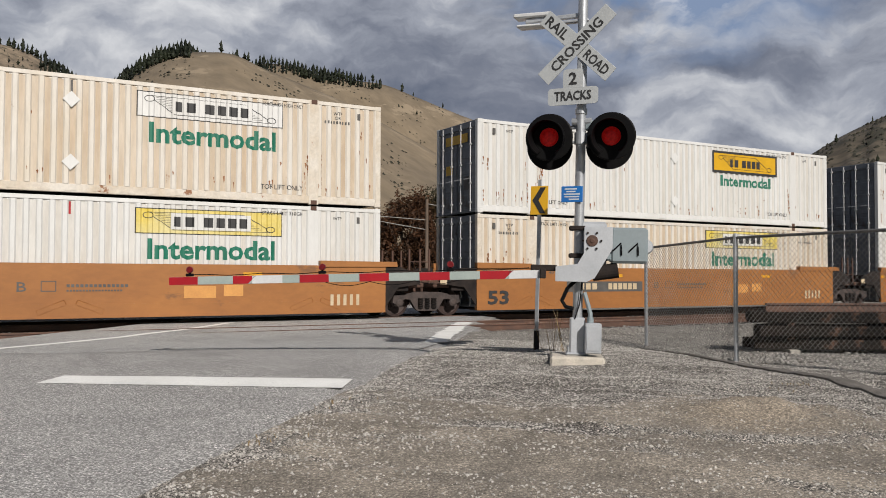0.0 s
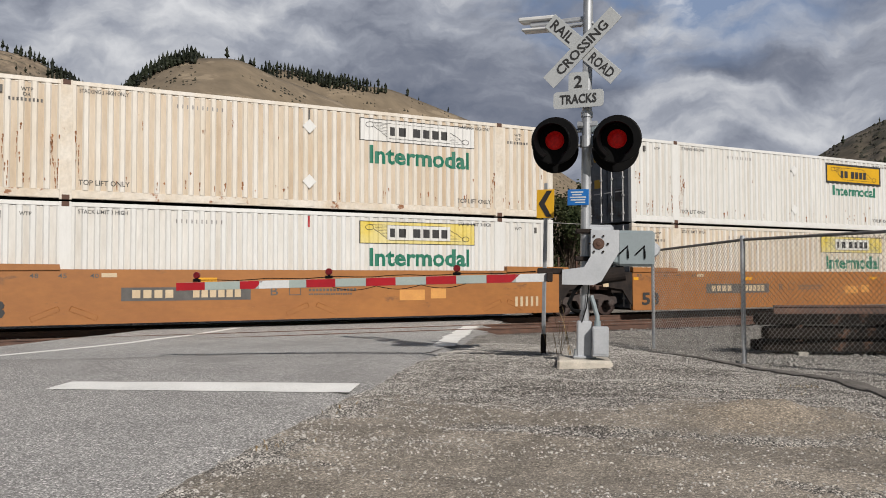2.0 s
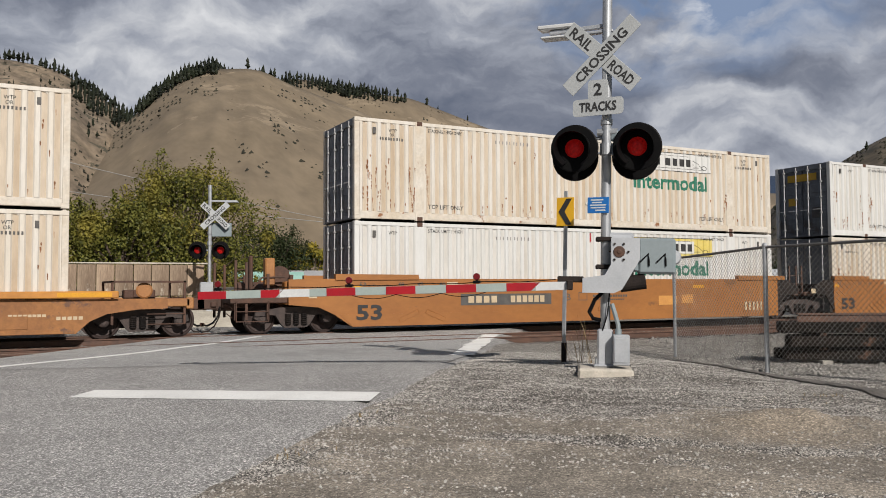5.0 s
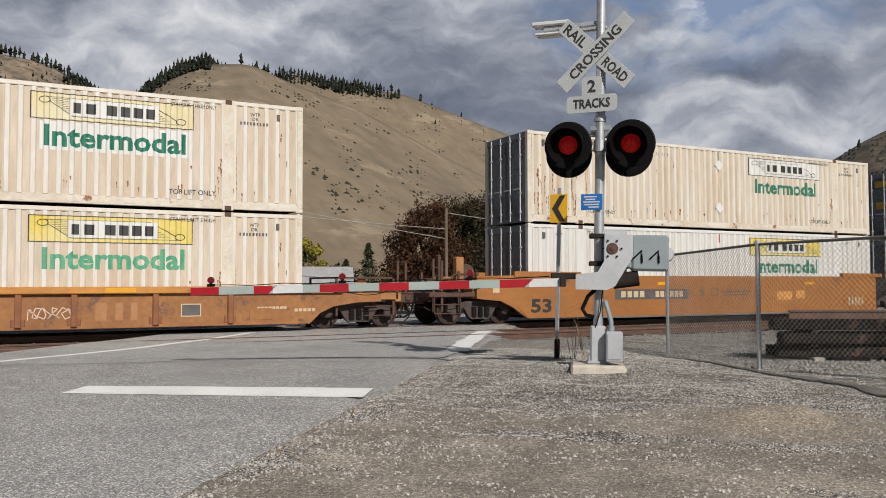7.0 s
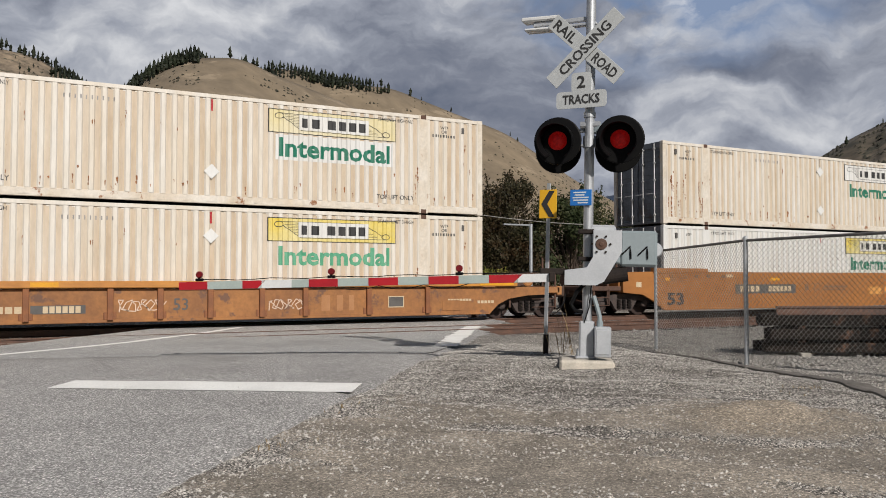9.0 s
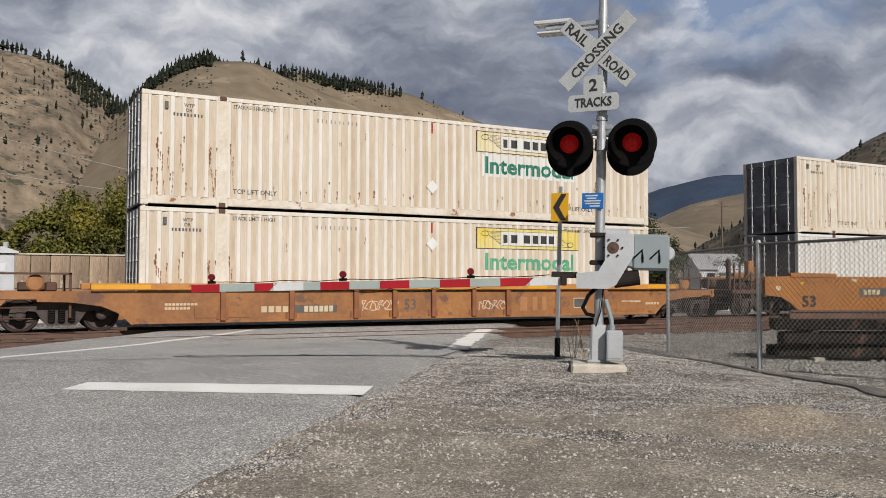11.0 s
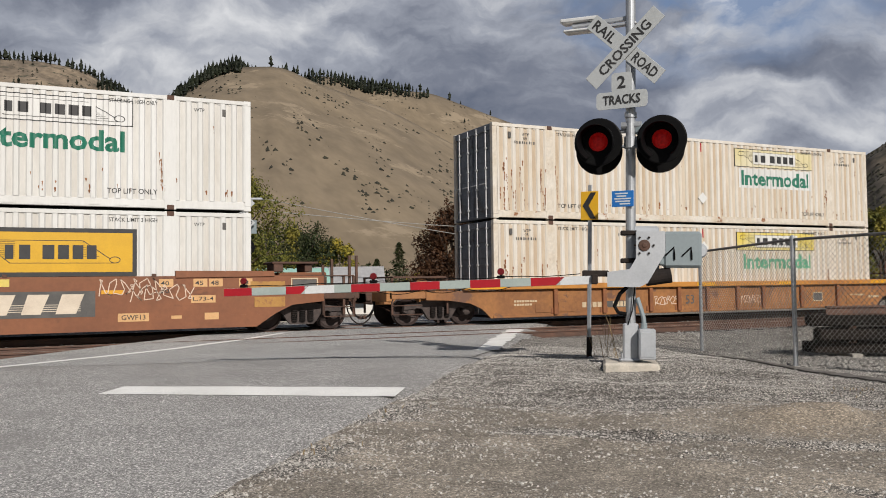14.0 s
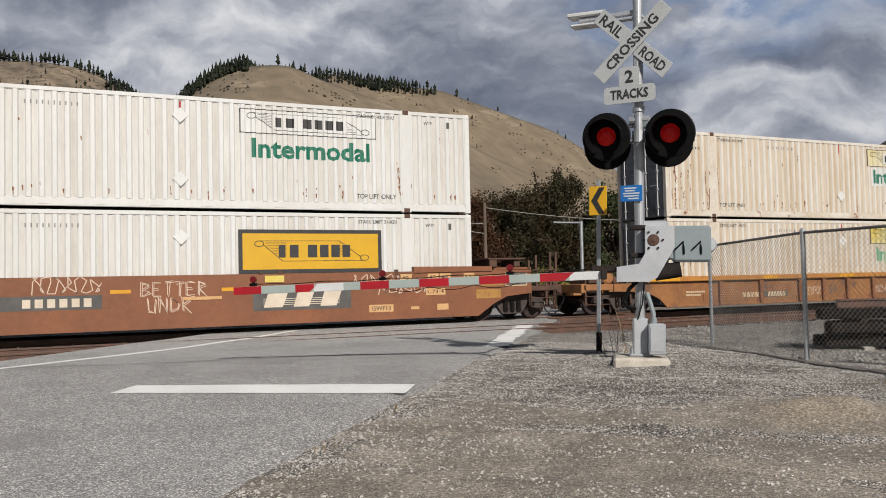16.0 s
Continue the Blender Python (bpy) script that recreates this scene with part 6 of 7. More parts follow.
for s in (-1, 1):
    unit = new("flashing_lamp")
    unit.parent, unit.matrix_basis = sig, Matrix.Rotation(radians(-9), 4, "Z") @ Matrix.Translation((s * 0.405 - 0.06, 0.36, 2.825)) @ Matrix.Rotation(radians(180), 4, "Z")
    tagged(unit, "lamp facing the other way with a black backboard")
    lamp_unit(unit, 0, 0, 0, False)
# upper arm with a lamp housing
part("upper_arm", moved(boxes((-0.82, 0.0, 4.50, 0.05, 0.06, 4.56), (-0.55, -0.03, 4.43, 0.08, 0.05, 4.47), bev=0.01), m=FACEM), ALU, sig)
part("upper_lamp_housing", moved(boxes((-1.14, -0.04, 4.54, -0.60, 0.16, 4.60), (-1.08, -0.06, 4.40, -0.68, 0.12, 4.44), (-0.95, 0.03, 4.43, -0.90, 0.07, 4.55), bev=0.015), m=FACEM @ Matrix.Rotation(radians(2), 4, "Y")), BRIGHTT, sig, "flat pale lamp head")
# blue notice
bs = part("notice_sign", moved(boxes((-0.165, -0.005, 2.03, 0.125, 0.005, 2.24), bev=0.004), m=FACEM @ Matrix.Translation((-0.06, -0.085, 0))), BSIGN, sig, "small blue notice with white print")
rows_ = [(-0.12, 0.05), (-0.10, 0.03), (-0.13, 0.09), (-0.12, 0.08), (-0.06, 0.08)]
part("print_bars", moved(flat(*[(a - 0.0, 2.195 - k * 0.034, b, 2.212 - k * 0.034) for k, (a, b) in enumerate(rows_)]), m=FACEM @ Matrix.Translation((-0.06, -0.092, 0))), BRIGHTT, bs)
# gate mechanism
mech = part("gate_mechanism", prism([(-0.30, 0.99), (-0.30, 1.18), (-0.02, 1.22), (0.06, 1.36), (0.06, 1.70), (0.42, 1.70), (0.42, 1.42), (0.20, 1.04), (0.10, 0.99)], -0.24, -0.06), ALU, sig, "pale cast gate mechanism")
part("hub", moved(add_lathe(bmesh.new(), [(0.075, 0), (0.07, 0.015), (0.035, 0.02), (0.02, 0.03)], 16, Matrix.Rotation(radians(90), 4, "X")), 0.16, -0.24, 1.52), RUST, mech)
for k in range(6):
    hx, hz = 0.16 + 0.115 * math.cos(k * 1.047), 1.52 + 0.115 * math.sin(k * 1.047)
    part("hub_bolt", cyls(((hx, -0.262, hz), (hx, -0.238, hz), 0.014), seg=8), DARK, mech)
part("gearbox", boxes((-0.02, -0.04, 1.2, 0.36, 0.22, 1.78), bev=0.03), ALU, sig)
cab = part("control_box", moved(boxes((0.40, -0.20, 1.24, 0.87, 0.12, 1.70), bev=0.03), 0, 0, 0.0), GREYBOX, sig, "grey-blue metal control box")
for k in (0.42, 0.63):
    part("latch", tube([(k, -0.212, 1.39), (k + 0.11, -0.216, 1.50), (k + 0.112, -0.214, 1.42), (k + 0.115, -0.211, 1.34)], 0.011, 6), BLACK, cab)
part("box_lid", boxes((0.34, -0.19, 1.27, 0.41, 0.1, 1.67), bev=0.02), GREYBOX, sig)
part("counterweight_cap", moved(add_lathe(bmesh.new(), [(0.08, -0.1), (0.1, -0.06), (0.1, 0.06), (0.08, 0.1)], 20, Matrix.Rotation(radians(90), 4, "X")), 0.86, 0.05, 1.46), ALU, sig)
part("motor", cyls(((0.18, -0.1, 1.10), (0.50, -0.1, 1.15), 0.10), seg=16), DARK, sig)
for k in (1.30, 1.66):
    part("mast_clamp", boxes((-0.13, -0.10, k, 0.08, 0.1, k + 0.06), bev=0.012), DARK, sig)
part("arm_bracket", boxes((-0.62, -0.20, 1.12, -0.28, -0.14, 1.20), (-0.5, -0.26, 1.02, -0.42, -0.1, 1.15), bev=0.012), DARK, sig)
part("cable", tube([(-0.02, -0.1, 1.02), (-0.14, -0.12, 0.90), (-0.21, -0.12, 0.74), (-0.16, -0.12, 0.66), (-0.06, -0.1, 0.64)], 0.026), BLACK, sig, "black rubber hose")
part("cable", tube([(0.05, -0.1, 1.02), (0.02, -0.1, 0.7), (-0.04, -0.1, 0.5)], 0.008, 6), BLACK, sig)
part("conduit", tube([(0.16, -0.12, 0.45), (0.16, -0.11, 0.58), (0.12, -0.1, 0.72), (0.08, -0.08, 0.85)], 0.03), GREYBOX, sig)
part("meter_box", boxes((0.09, -0.26, 0.07, 0.30, -0.08, 0.46), (0.10, -0.272, 0.10, 0.29, -0.25, 0.43), bev=0.015), ALU, sig, "small pale meter box")
part("conduit_cap", cyls(((0.16, -0.13, 0.46), (0.16, -0.13, 0.53), 0.042), seg=12), GREYBOX, sig)

# the lowered gate arm
armu = part("gate_arm", moved(boxes((-5.60, -0.015, -0.055, -0.48, 0.015, 0.055), bev=0.004), m=Matrix.Translation((0.05, -0.18, 1.10)) @ Matrix.Rotation(radians(-2.45), 4, "Y")), WHITET, sig, "gate arm striped red and white")
ARM = Matrix.Translation((0.05, -0.18, 1.10)) @ Matrix.Rotation(radians(-2.45), 4, "Y")
STRIPE = [(-5.60, -5.19, "r"), (-4.69, -4.42, "r"), (-4.42, -4.0, "w"), (-3.76, -3.36, "r"), (-2.94, -2.54, "r"), (-2.13, -1.73, "r"), (-1.33, -0.95, "r"), (-0.95, -0.48, "w")]
for a0, a1, c in STRIPE:
    bm = prism([(a0, -0.053), (a0, 0.053), (a1 + (0.06 if a1 in (-4.42, -0.95) else 0), 0.053), (a1 - (0.06 if a1 in (-4.42, -0.95) else 0), -0.053)], -0.0185, 0.0185)
    part("stripe", moved(bm, m=ARM), REDT if c == "r" else BRIGHTT, armu)
for x in (-5.31, -3.45, -1.72):
    lb = part("arm_lamp", moved(boxes((-0.05, -0.03, 0.06, 0.05, 0.03, 0.10), (-0.02, -0.02, 0.10, 0.02, 0.02, 0.13), bev=0.008), m=ARM @ Matrix.Translation((x, 0, 0))), BLACK, armu)
    part("lamp_lens", moved(add_lathe(bmesh.new(), [(0.038, -0.03), (0.047, -0.015), (0.047, 0.015), (0.038, 0.03)], 16, Matrix.Translation((0, 0, 0.15)) @ Matrix.Rotation(radians(90), 4, "X")), m=ARM @ Matrix.Translation((x, 0, 0))), mat("dark_red_lens", (0.16, 0.006, 0.01), (0.1, 0.005, 0.008), rough=0.3, scale=20), lb)
wire = [(x, 0.0, 0.075 + 0.01 * math.sin(x * 7)) for x in [-5.25 + 0.24 * k for k in range(20)]]
part("arm_cable", moved(tube(wire, 0.006, 5), m=ARM), BLACK, armu)
for k in range(3):
    sag = [(-3.4 + k * 0.6 + 0.1 * i, -0.02, -0.055 - 0.05 * math.sin(math.pi * i / 6)) for i in range(7)]
    part("arm_cable", moved(tube(sag, 0.005, 5), m=ARM), BLACK, armu)

# chevron sign on its own post
CH = uv(-0.16, 13.15)
chev = thing("chevron_sign", Matrix.Translation((CH.x, CH.y, ground_z(CH.x, CH.y))) @ Matrix.Rotation(-ROAD_AZ - radians(24), 4, "Z") @ Matrix.Rotation(radians(1.6), 4, "Y"), "yellow chevron sign on a thin steel post", "road sign")
part("post", boxes((-0.03, -0.012, -0.2, 0.03, 0.012, 2.62), (-0.012, 0.0, -0.2, 0.012, 0.03, 2.62), bev=0.004), GALV, chev)
part("post_foot", boxes((-0.036, -0.02, -0.2, 0.036, 0.036, 0.30), bev=0.006), DARK, chev)
cp = part("sign_plate", boxes((-0.145, -0.022, 2.08, 0.145, -0.014, 2.52), bev=0.003), YSIGN, chev, "yellow reflective plate")
part("arrow", add_prism(add_prism(bmesh.new(), [(0.11, 2.50), (0.02, 2.50), (-0.11, 2.30), (-0.01, 2.30)], -0.027, -0.0245), [(-0.01, 2.30), (-0.11, 2.30), (0.02, 2.10), (0.11, 2.10)], -0.027, -0.0245), INK, cp)

# ---- the far crossing signal ----
FAR = Matrix.Translation((6.45, 30.6, ground_z(6.45, 30.6))) @ Matrix.Rotation(-ROAD_AZ + radians(14), 4, "Z")
sig2 = signal_mast(FAR, "second crossing signal beyond the tracks with a lit red lamp", False)
xb2 = new("crossbuck")
xb2.parent, xb2.matrix_basis = sig2, Matrix.Translation((0.2, -0.12, 3.85))
tagged(xb2, "crossed white blades reading railroad crossing")
crossbuck(xb2, 0.0)
part("sign_back", boxes((-0.05, 0.05, 3.12, 0.75, 0.062, 3.6), bev=0.004), GREYBOX, sig2, "grey back of a sign")
part("lamp_arm", cyls(((-0.42, 0.0, 2.62), (0.42, 0.0, 2.62), 0.025), seg=8), GALV, sig2)
part("upper_arm", boxes((-0.05, -0.05, 4.35, 0.95, 0.02, 4.41), (0.55, -0.1, 4.33, 1.0, 0.08, 4.37), bev=0.01), ALU, sig2)
for s in (-1, 1):
    unit = new("flashing_lamp")
    unit.parent, unit.matrix_basis = sig2, Matrix.Translation((s * 0.40, -0.12, 2.62))
    tagged(unit, "red flashing lamp with a black backboard")
    lamp_unit(unit, 0, 0, 0, s > 0)
part("gate_mechanism", boxes((-0.3, -0.25, 0.8, 0.35, 0.2, 1.5), bev=0.05), ALU, sig2)
part("gate_arm", boxes((0.3, -0.03, 1.2, 5.6, 0.0, 1.31), bev=0.004), PLATE, sig2, "back of a lowered gate arm")

# ---- chain-link fence ----
P1, P2 = Vector((10.74, 11.72, 0)), Vector((9.82, 8.82, 0))
fence = thing("chain_link_fence", pose(0, 0, 0), "grey chain-link fence with galvanised posts", "fence")
FH = 1.83
posts = [P1, P2, P2 + Vector((0.0, -3.04, 0)), P2 + Vector((0.25, -6.08, 0))]
fz = [ground_z(p.x, p.y) for p in posts]
fz[0], fz[1], fz[2] = -0.11, -0.05, -0.04
for k, p in enumerate(posts):
    q = part("post", cyls((p + Vector((0, 0, fz[k] - 0.25)), p + Vector((0, 0, fz[k] + FH + 0.02)), 0.034 if k else 0.03), seg=12), GALV, fence)
    part("cap", moved(add_lathe(bmesh.new(), [(0.042, 0.0), (0.042, 0.02), (0.03, 0.045), (0.012, 0.055)], 12), p.x, p.y, fz[k] + FH + 0.01), GALV, q)
for k in range(3):
    a, b = posts[k] + Vector((0, 0, fz[k] + FH)), posts[k + 1] + Vector((0, 0, fz[k + 1] + FH))
    part("top_rail", cyls((a, b, 0.021), seg=10), mat("weathered_rail", (0.13, 0.125, 0.12), (0.2, 0.195, 0.19), rough=0.6, metal=0.3, scale=4, grain=0.2), fence)
    # woven wire: zigzag strands, each a thin three-sided tube
    d = (b - a)
    n = 0.076
    cols = int(d.length / n)
    rows_n = int((FH - 0.05) / n)
    vs, fs = [], []

    def strand(p, q, r=0.003):
        w = (q - p).normalized()
        s1 = w.cross(Vector((0.3, 0.8, 0.5))).normalized() * r
        s2 = w.cross(s1).normalized() * r
        base = len(vs)
        for e in (p, q):
            vs.extend([tuple(e + s1), tuple(e - s1 * 0.5 + s2), tuple(e - s1 * 0.5 - s2)])
        for i in range(3):
            fs.append((base + i, base + (i + 1) % 3, base + 3 + (i + 1) % 3, base + 3 + i))
    side = Vector((d.y, -d.x, 0)).normalized()
    flatd = Vector((d.x, d.y, 0)).normalized()
    for s in (-1, 1):
        for c in range(-rows_n, cols + rows_n):
            # one straight diagonal, clipped to the panel, bowed a little
            t0, t1 = (c, c + s * rows_n)
            lo, hi = 0.0, 1.0
            for bound in (0, cols):
                if (t0 - bound) * (t1 - bound) < 0:
                    k_ = (bound - t0) / (t1 - t0)
                    if (t0 < bound) == (bound == 0):
                        lo = max(lo, k_)
                    else:
                        hi = min(hi, k_)
            if max(t0, t1) <= 0 or min(t0, t1) >= cols or hi <= lo:
                continue

            def at(f):
                e = (t0 + (t1 - t0) * f) / cols
                top = a.lerp(b, e)
                zt = top.z - FH + 0.03 + (FH - 0.03) * f
                bow = 0.035 * math.sin(6.0 * e + k) * math.sin(math.pi * f) + 0.006 * s
                return Vector((top.x, top.y, zt)) + side * bow
            m_ = 4
            for j in range(m_):
                strand(at(lo + (hi - lo) * j / m_), at(lo + (hi - lo) * (j + 1) / m_))
    me = bpy.data.meshes.new("wire_mesh")
    me.from_pydata(vs, [], fs)
    me.materials.append(MESHW)
    ob = new("wire_mesh", me)
    ob.parent = fence
    tagged(ob, "woven grey wire mesh")

# ---- stacked old sleepers behind the fence ----
tie_mesh = part("old_sleeper", boxes((-1.3, -0.115, -0.09, 1.3, 0.115, 0.09), bev=0.014), TIE)
tie_mesh.location = (0, 0, -50)
TP, TD = Vector((12.15, 10.25, 0)), Vector((0.86, -0.51, 0)).normalized()
tie_ang = math.degrees(math.atan2(TD.y, TD.x))
stack_z = -0.16
first = True
for bundle in range(2):
    for layer in range(3):
        for c in range(4):
            base = TP + TD * (1.35 + bundle * 2.75) + Vector((-TD.y, TD.x, 0)) * (c * 0.245)
            m = pose(base.x + TD.x * random.uniform(-0.4, 0.25), base.y + TD.y * random.uniform(-0.4, 0.25), stack_z + 0.19 + layer * 0.235, 0, 0, tie_ang + random.uniform(-3.2, 3.2))
            if first:
                ob = tie_mesh
                ob.matrix_basis = m
                first = False
            else:
                ob = new("old_sleeper", tie_mesh.data)
                ob.matrix_basis = m
            tagged(ob, "dark creosoted wooden sleeper in a stack", "railway sleeper", "stacked old sleepers")
    for layer in (1, 2):
        for e in (-0.95, 0.8):
            q = TP + TD * (1.35 + bundle * 2.75 + e)
            sp = part("spacer", boxes((-0.06, -0.1, -0.0245, 0.06, 0.85, 0.0245), bev=0.004), TIE)
            sp.matrix_basis = pose(q.x, q.y, stack_z + 0.19 + layer * 0.235 - 0.1175, 0, 0, tie_ang)
            tagged(sp, "dark timber spacer between stacked sleepers", "timber spacer", "spacers in the sleeper stack")
    for e in (-0.9, 0.9):
        p = TP + TD * (1.35 + bundle * 2.75 + e)
        bl = part("timber_block", boxes((-0.09, -0.15, -0.1, 0.09, 0.95, 0.1), bev=0.01), mat("grey_timber", (0.4, 0.38, 0.34), (0.3, 0.28, 0.25), rough=0.9, scale=4))
        bl.matrix_basis = pose(p.x, p.y, stack_z - 0.0, 0, 0, tie_ang)
        tagged(bl, "grey timber block under the sleeper stack", "timber block", "blocks under the sleepers")
spare = part("spare_rail", moved(boxes((-3.0, -0.06, 0.0, 3.0, 0.06, 0.015), (-3.0, -0.01, 0.015, 3.0, 0.01, 0.12), (-3.0, -0.035, 0.12, 3.0, 0.035, 0.155), bev=0.004), 0, 0, 0), RAIL)
p = TP + TD * 3.0
spare.matrix_basis = pose(p.x, p.y, stack_z + 0.19 + 2 * 0.235 + 0.094, 0, 0, tie_ang)
tagged(spare, "rusty length of rail on the sleeper stack", "steel rail")

# ---- beyond the tracks ----
def wall_blocks():
    w = thing("retaining_wall", pose(0, 0, 0), "stained brown concrete panel wall behind the tracks", "wall", kind="structure")
    c = mat("stained_concrete_panel", (0.33, 0.25, 0.18), (0.17, 0.12, 0.085), rough=0.9, scale=2.2, stretch=(1, 1, 0.14), grain=0.25, bump=0.03, vary=0.25, spots=(0.48, 0.43, 0.35), spot_at=0.60, spot_scale=2.4, spot_stretch=(1, 1, 0.2), coord="Object")
    a, b = Vector((-7.5, 35.2, 0)), Vector((7.0, 34.2, 0))
    n = 22
    d = (b - a) / n
    ang_ = math.degrees(math.atan2(d.y, d.x))
    pm = None
    for k in range(n):
        for r in range(2):
            p = a + d * (k + 0.5)
            if pm is None:
                pm = part("panel", boxes((-d.length / 2 + 0.012, -0.12, 0.01, d.length / 2 - 0.012, 0.12, 1.22), bev=0.015), c, w)
                ob = pm
            else:
                ob = again("panel", pm, w)
            ob.matrix_basis = pose(p.x, p.y + random.uniform(-0.015, 0.015), -0.3 + r * 1.24, 0, 0, ang_)
    cap = part("coping", boxes((-7.5, -0.16, 2.185, 7.4, 0.16, 2.24), bev=0.01), CONCRETE, w)
    cap.matrix_basis = pose((a.x + b.x) / 2, (a.y + b.y) / 2, 0, 0, 0, ang_)


wall_blocks()
mound = bmesh.new()
bmesh.ops.create_grid(mound, x_segments=40, y_segments=16, size=1)
for v in mound.verts:
    x, y = v.co.x * 11, v.co.y * 3.2
    h = 1.25 * max(0, 1 - v.co.y ** 2) * (1 - v.co.x ** 8) * (0.75 + 0.45 * noise.noise(Vector((x * 0.35, 0, 3)))) + 0.05 * noise.noise(Vector((x * 2, y * 2, 0)))
    v.co = Vector((x - 2.0, y + 31.0, -0.25 + h * 0.85))
md = part("gravel_bank", mound, mat("pale_bank", (0.52, 0.48, 0.40), (0.42, 0.38, 0.31), rough=0.95, scale=1.5, grain=0.25, bump=0.05))
for p in md.data.polygons:
    p.use_smooth = True
tagged(md, "pale sandy gravel bank below the wall", "gravel bank", kind="structure")

bung = thing("signal_cabinet", pose(-0.75, 29.2, -0.1), "silver metal signal equipment cabinet", "signal cabinet")
part("body", boxes((-1.2, -0.9, 0.15, 1.2, 0.9, 2.15), bev=0.02), ALU, bung)
part("roof", prism([(-1.3, 2.15), (1.3, 2.15), (1.3, 2.2), (0.9, 2.34), (-0.9, 2.34), (-1.3, 2.2)], -1.0, 1.0), ALU, bung)
part("door", boxes((-0.9, -0.925, 0.3, 0.2, -0.9, 2.0), bev=0.01), ALU, bung)
part("notice", boxes((0.75, -0.925, 1.6, 0.95, -0.9, 1.85)), BRIGHTT, bung)
part("plinth", boxes((-1.1, -0.8, -0.4, 1.1, 0.8, 0.15)), CONCRETE, bung)
part("vent_cowl", cyls(((0.95, 0, 2.3), (0.95, 0, 2.52), 0.08), seg=10), ALU, bung)


def leafy(name, x, y, h, w, material, label, seed, lobes=14, leaves=5200, leaf=0.26, low=0.05, depth=0.8, clump=(0.05, 0.145)):
    """A tapered trunk with limbs and a crown of leaf sprays round many lobes."""
    rng = random.Random(seed)
    z0 = ground_z(x, y)
    t = thing(name, pose(x, y, z0), label, "tree")
    bm = bmesh.new()
    add_cyl(bm, (0, 0, -0.3), (0, 0, h * 0.45), 0.03 * h, 0.016 * h, seg=8)
    cs = []
    for k in range(lobes):
        a = rng.uniform(0, 6.28)
        f = rng.random()
        zz = h * (low + 0.10 + (0.80 - low) * f)
        spread = w * 0.5 * math.sqrt(max(0.05, 1 - ((f - 0.35) / 0.72) ** 2))
        rr = spread * rng.uniform(0.35, 0.95)
        r = w * rng.uniform(*clump)
        c = Vector((rr * math.cos(a), rr * math.sin(a) * depth, min(zz, h - r * 0.7)))
        cs.append((c, r))
        add_cyl(bm, (0, 0, h * rng.uniform(0.12, 0.4)), c, 0.010 * h, 0.003 * h, seg=5)
    cs.append((Vector((0, 0, h * 0.85)), w * 0.12))
    shoots = []
    for k in range(lobes // 2):
        c, r = rng.choice(cs)
        top = c + Vector((rng.gauss(0, 0.3), rng.gauss(0, 0.3), r + rng.uniform(0.1, 0.09 * h)))
        shoots.append((c, top))
        add_cyl(bm, c, top, 0.004 * h, 0.0015 * h, seg=4)
    part("trunk", bm, BARK, t)
    vs, fs = [], []
    for k in range(leaves):
        c, r = rng.choice(cs)
        d = Vector((rng.gauss(0, 1), rng.gauss(0, 1), rng.gauss(0, 1))).normalized()
        q = c + d * r * (0.45 + 0.65 * rng.random() ** 0.7) * (1 + 0.35 * noise.noise((c + d * 2) * 1.3))
        if shoots and k % 9 == 0:
            c, top = rng.choice(shoots)
            q = c.lerp(top, rng.random()) + d * 0.035 * h * rng.random()
        n = (d + Vector((rng.gauss(0, 0.5), rng.gauss(0, 0.5), rng.gauss(0, 0.5) + 0.3))).normalized()
        s1 = n.orthogonal().normalized()
        s1 = (Matrix.Rotation(rng.uniform(0, 6.28), 3, n) @ s1)
        s2 = n.cross(s1)
        l = leaf * rng.uniform(0.55, 1.3)
        b = len(vs)
        for aa, bb in ((-0.5, 0), (-0.1, 0.32), (0.55, 0.02), (-0.1, -0.32)):
            vs.append(tuple(q + s1 * l * aa + s2 * l * bb + n * l * 0.1 * (aa * aa)))
        fs.append((b, b + 1, b + 2, b + 3))
    me = bpy.data.meshes.new("crown")
    me.from_pydata(vs, [], fs)
    me.materials.append(material)
    c = new("crown", me)
    c.parent = t
    return t


def at_az(az, r):
    return r * math.sin(radians(az)), r * math.cos(radians(az))


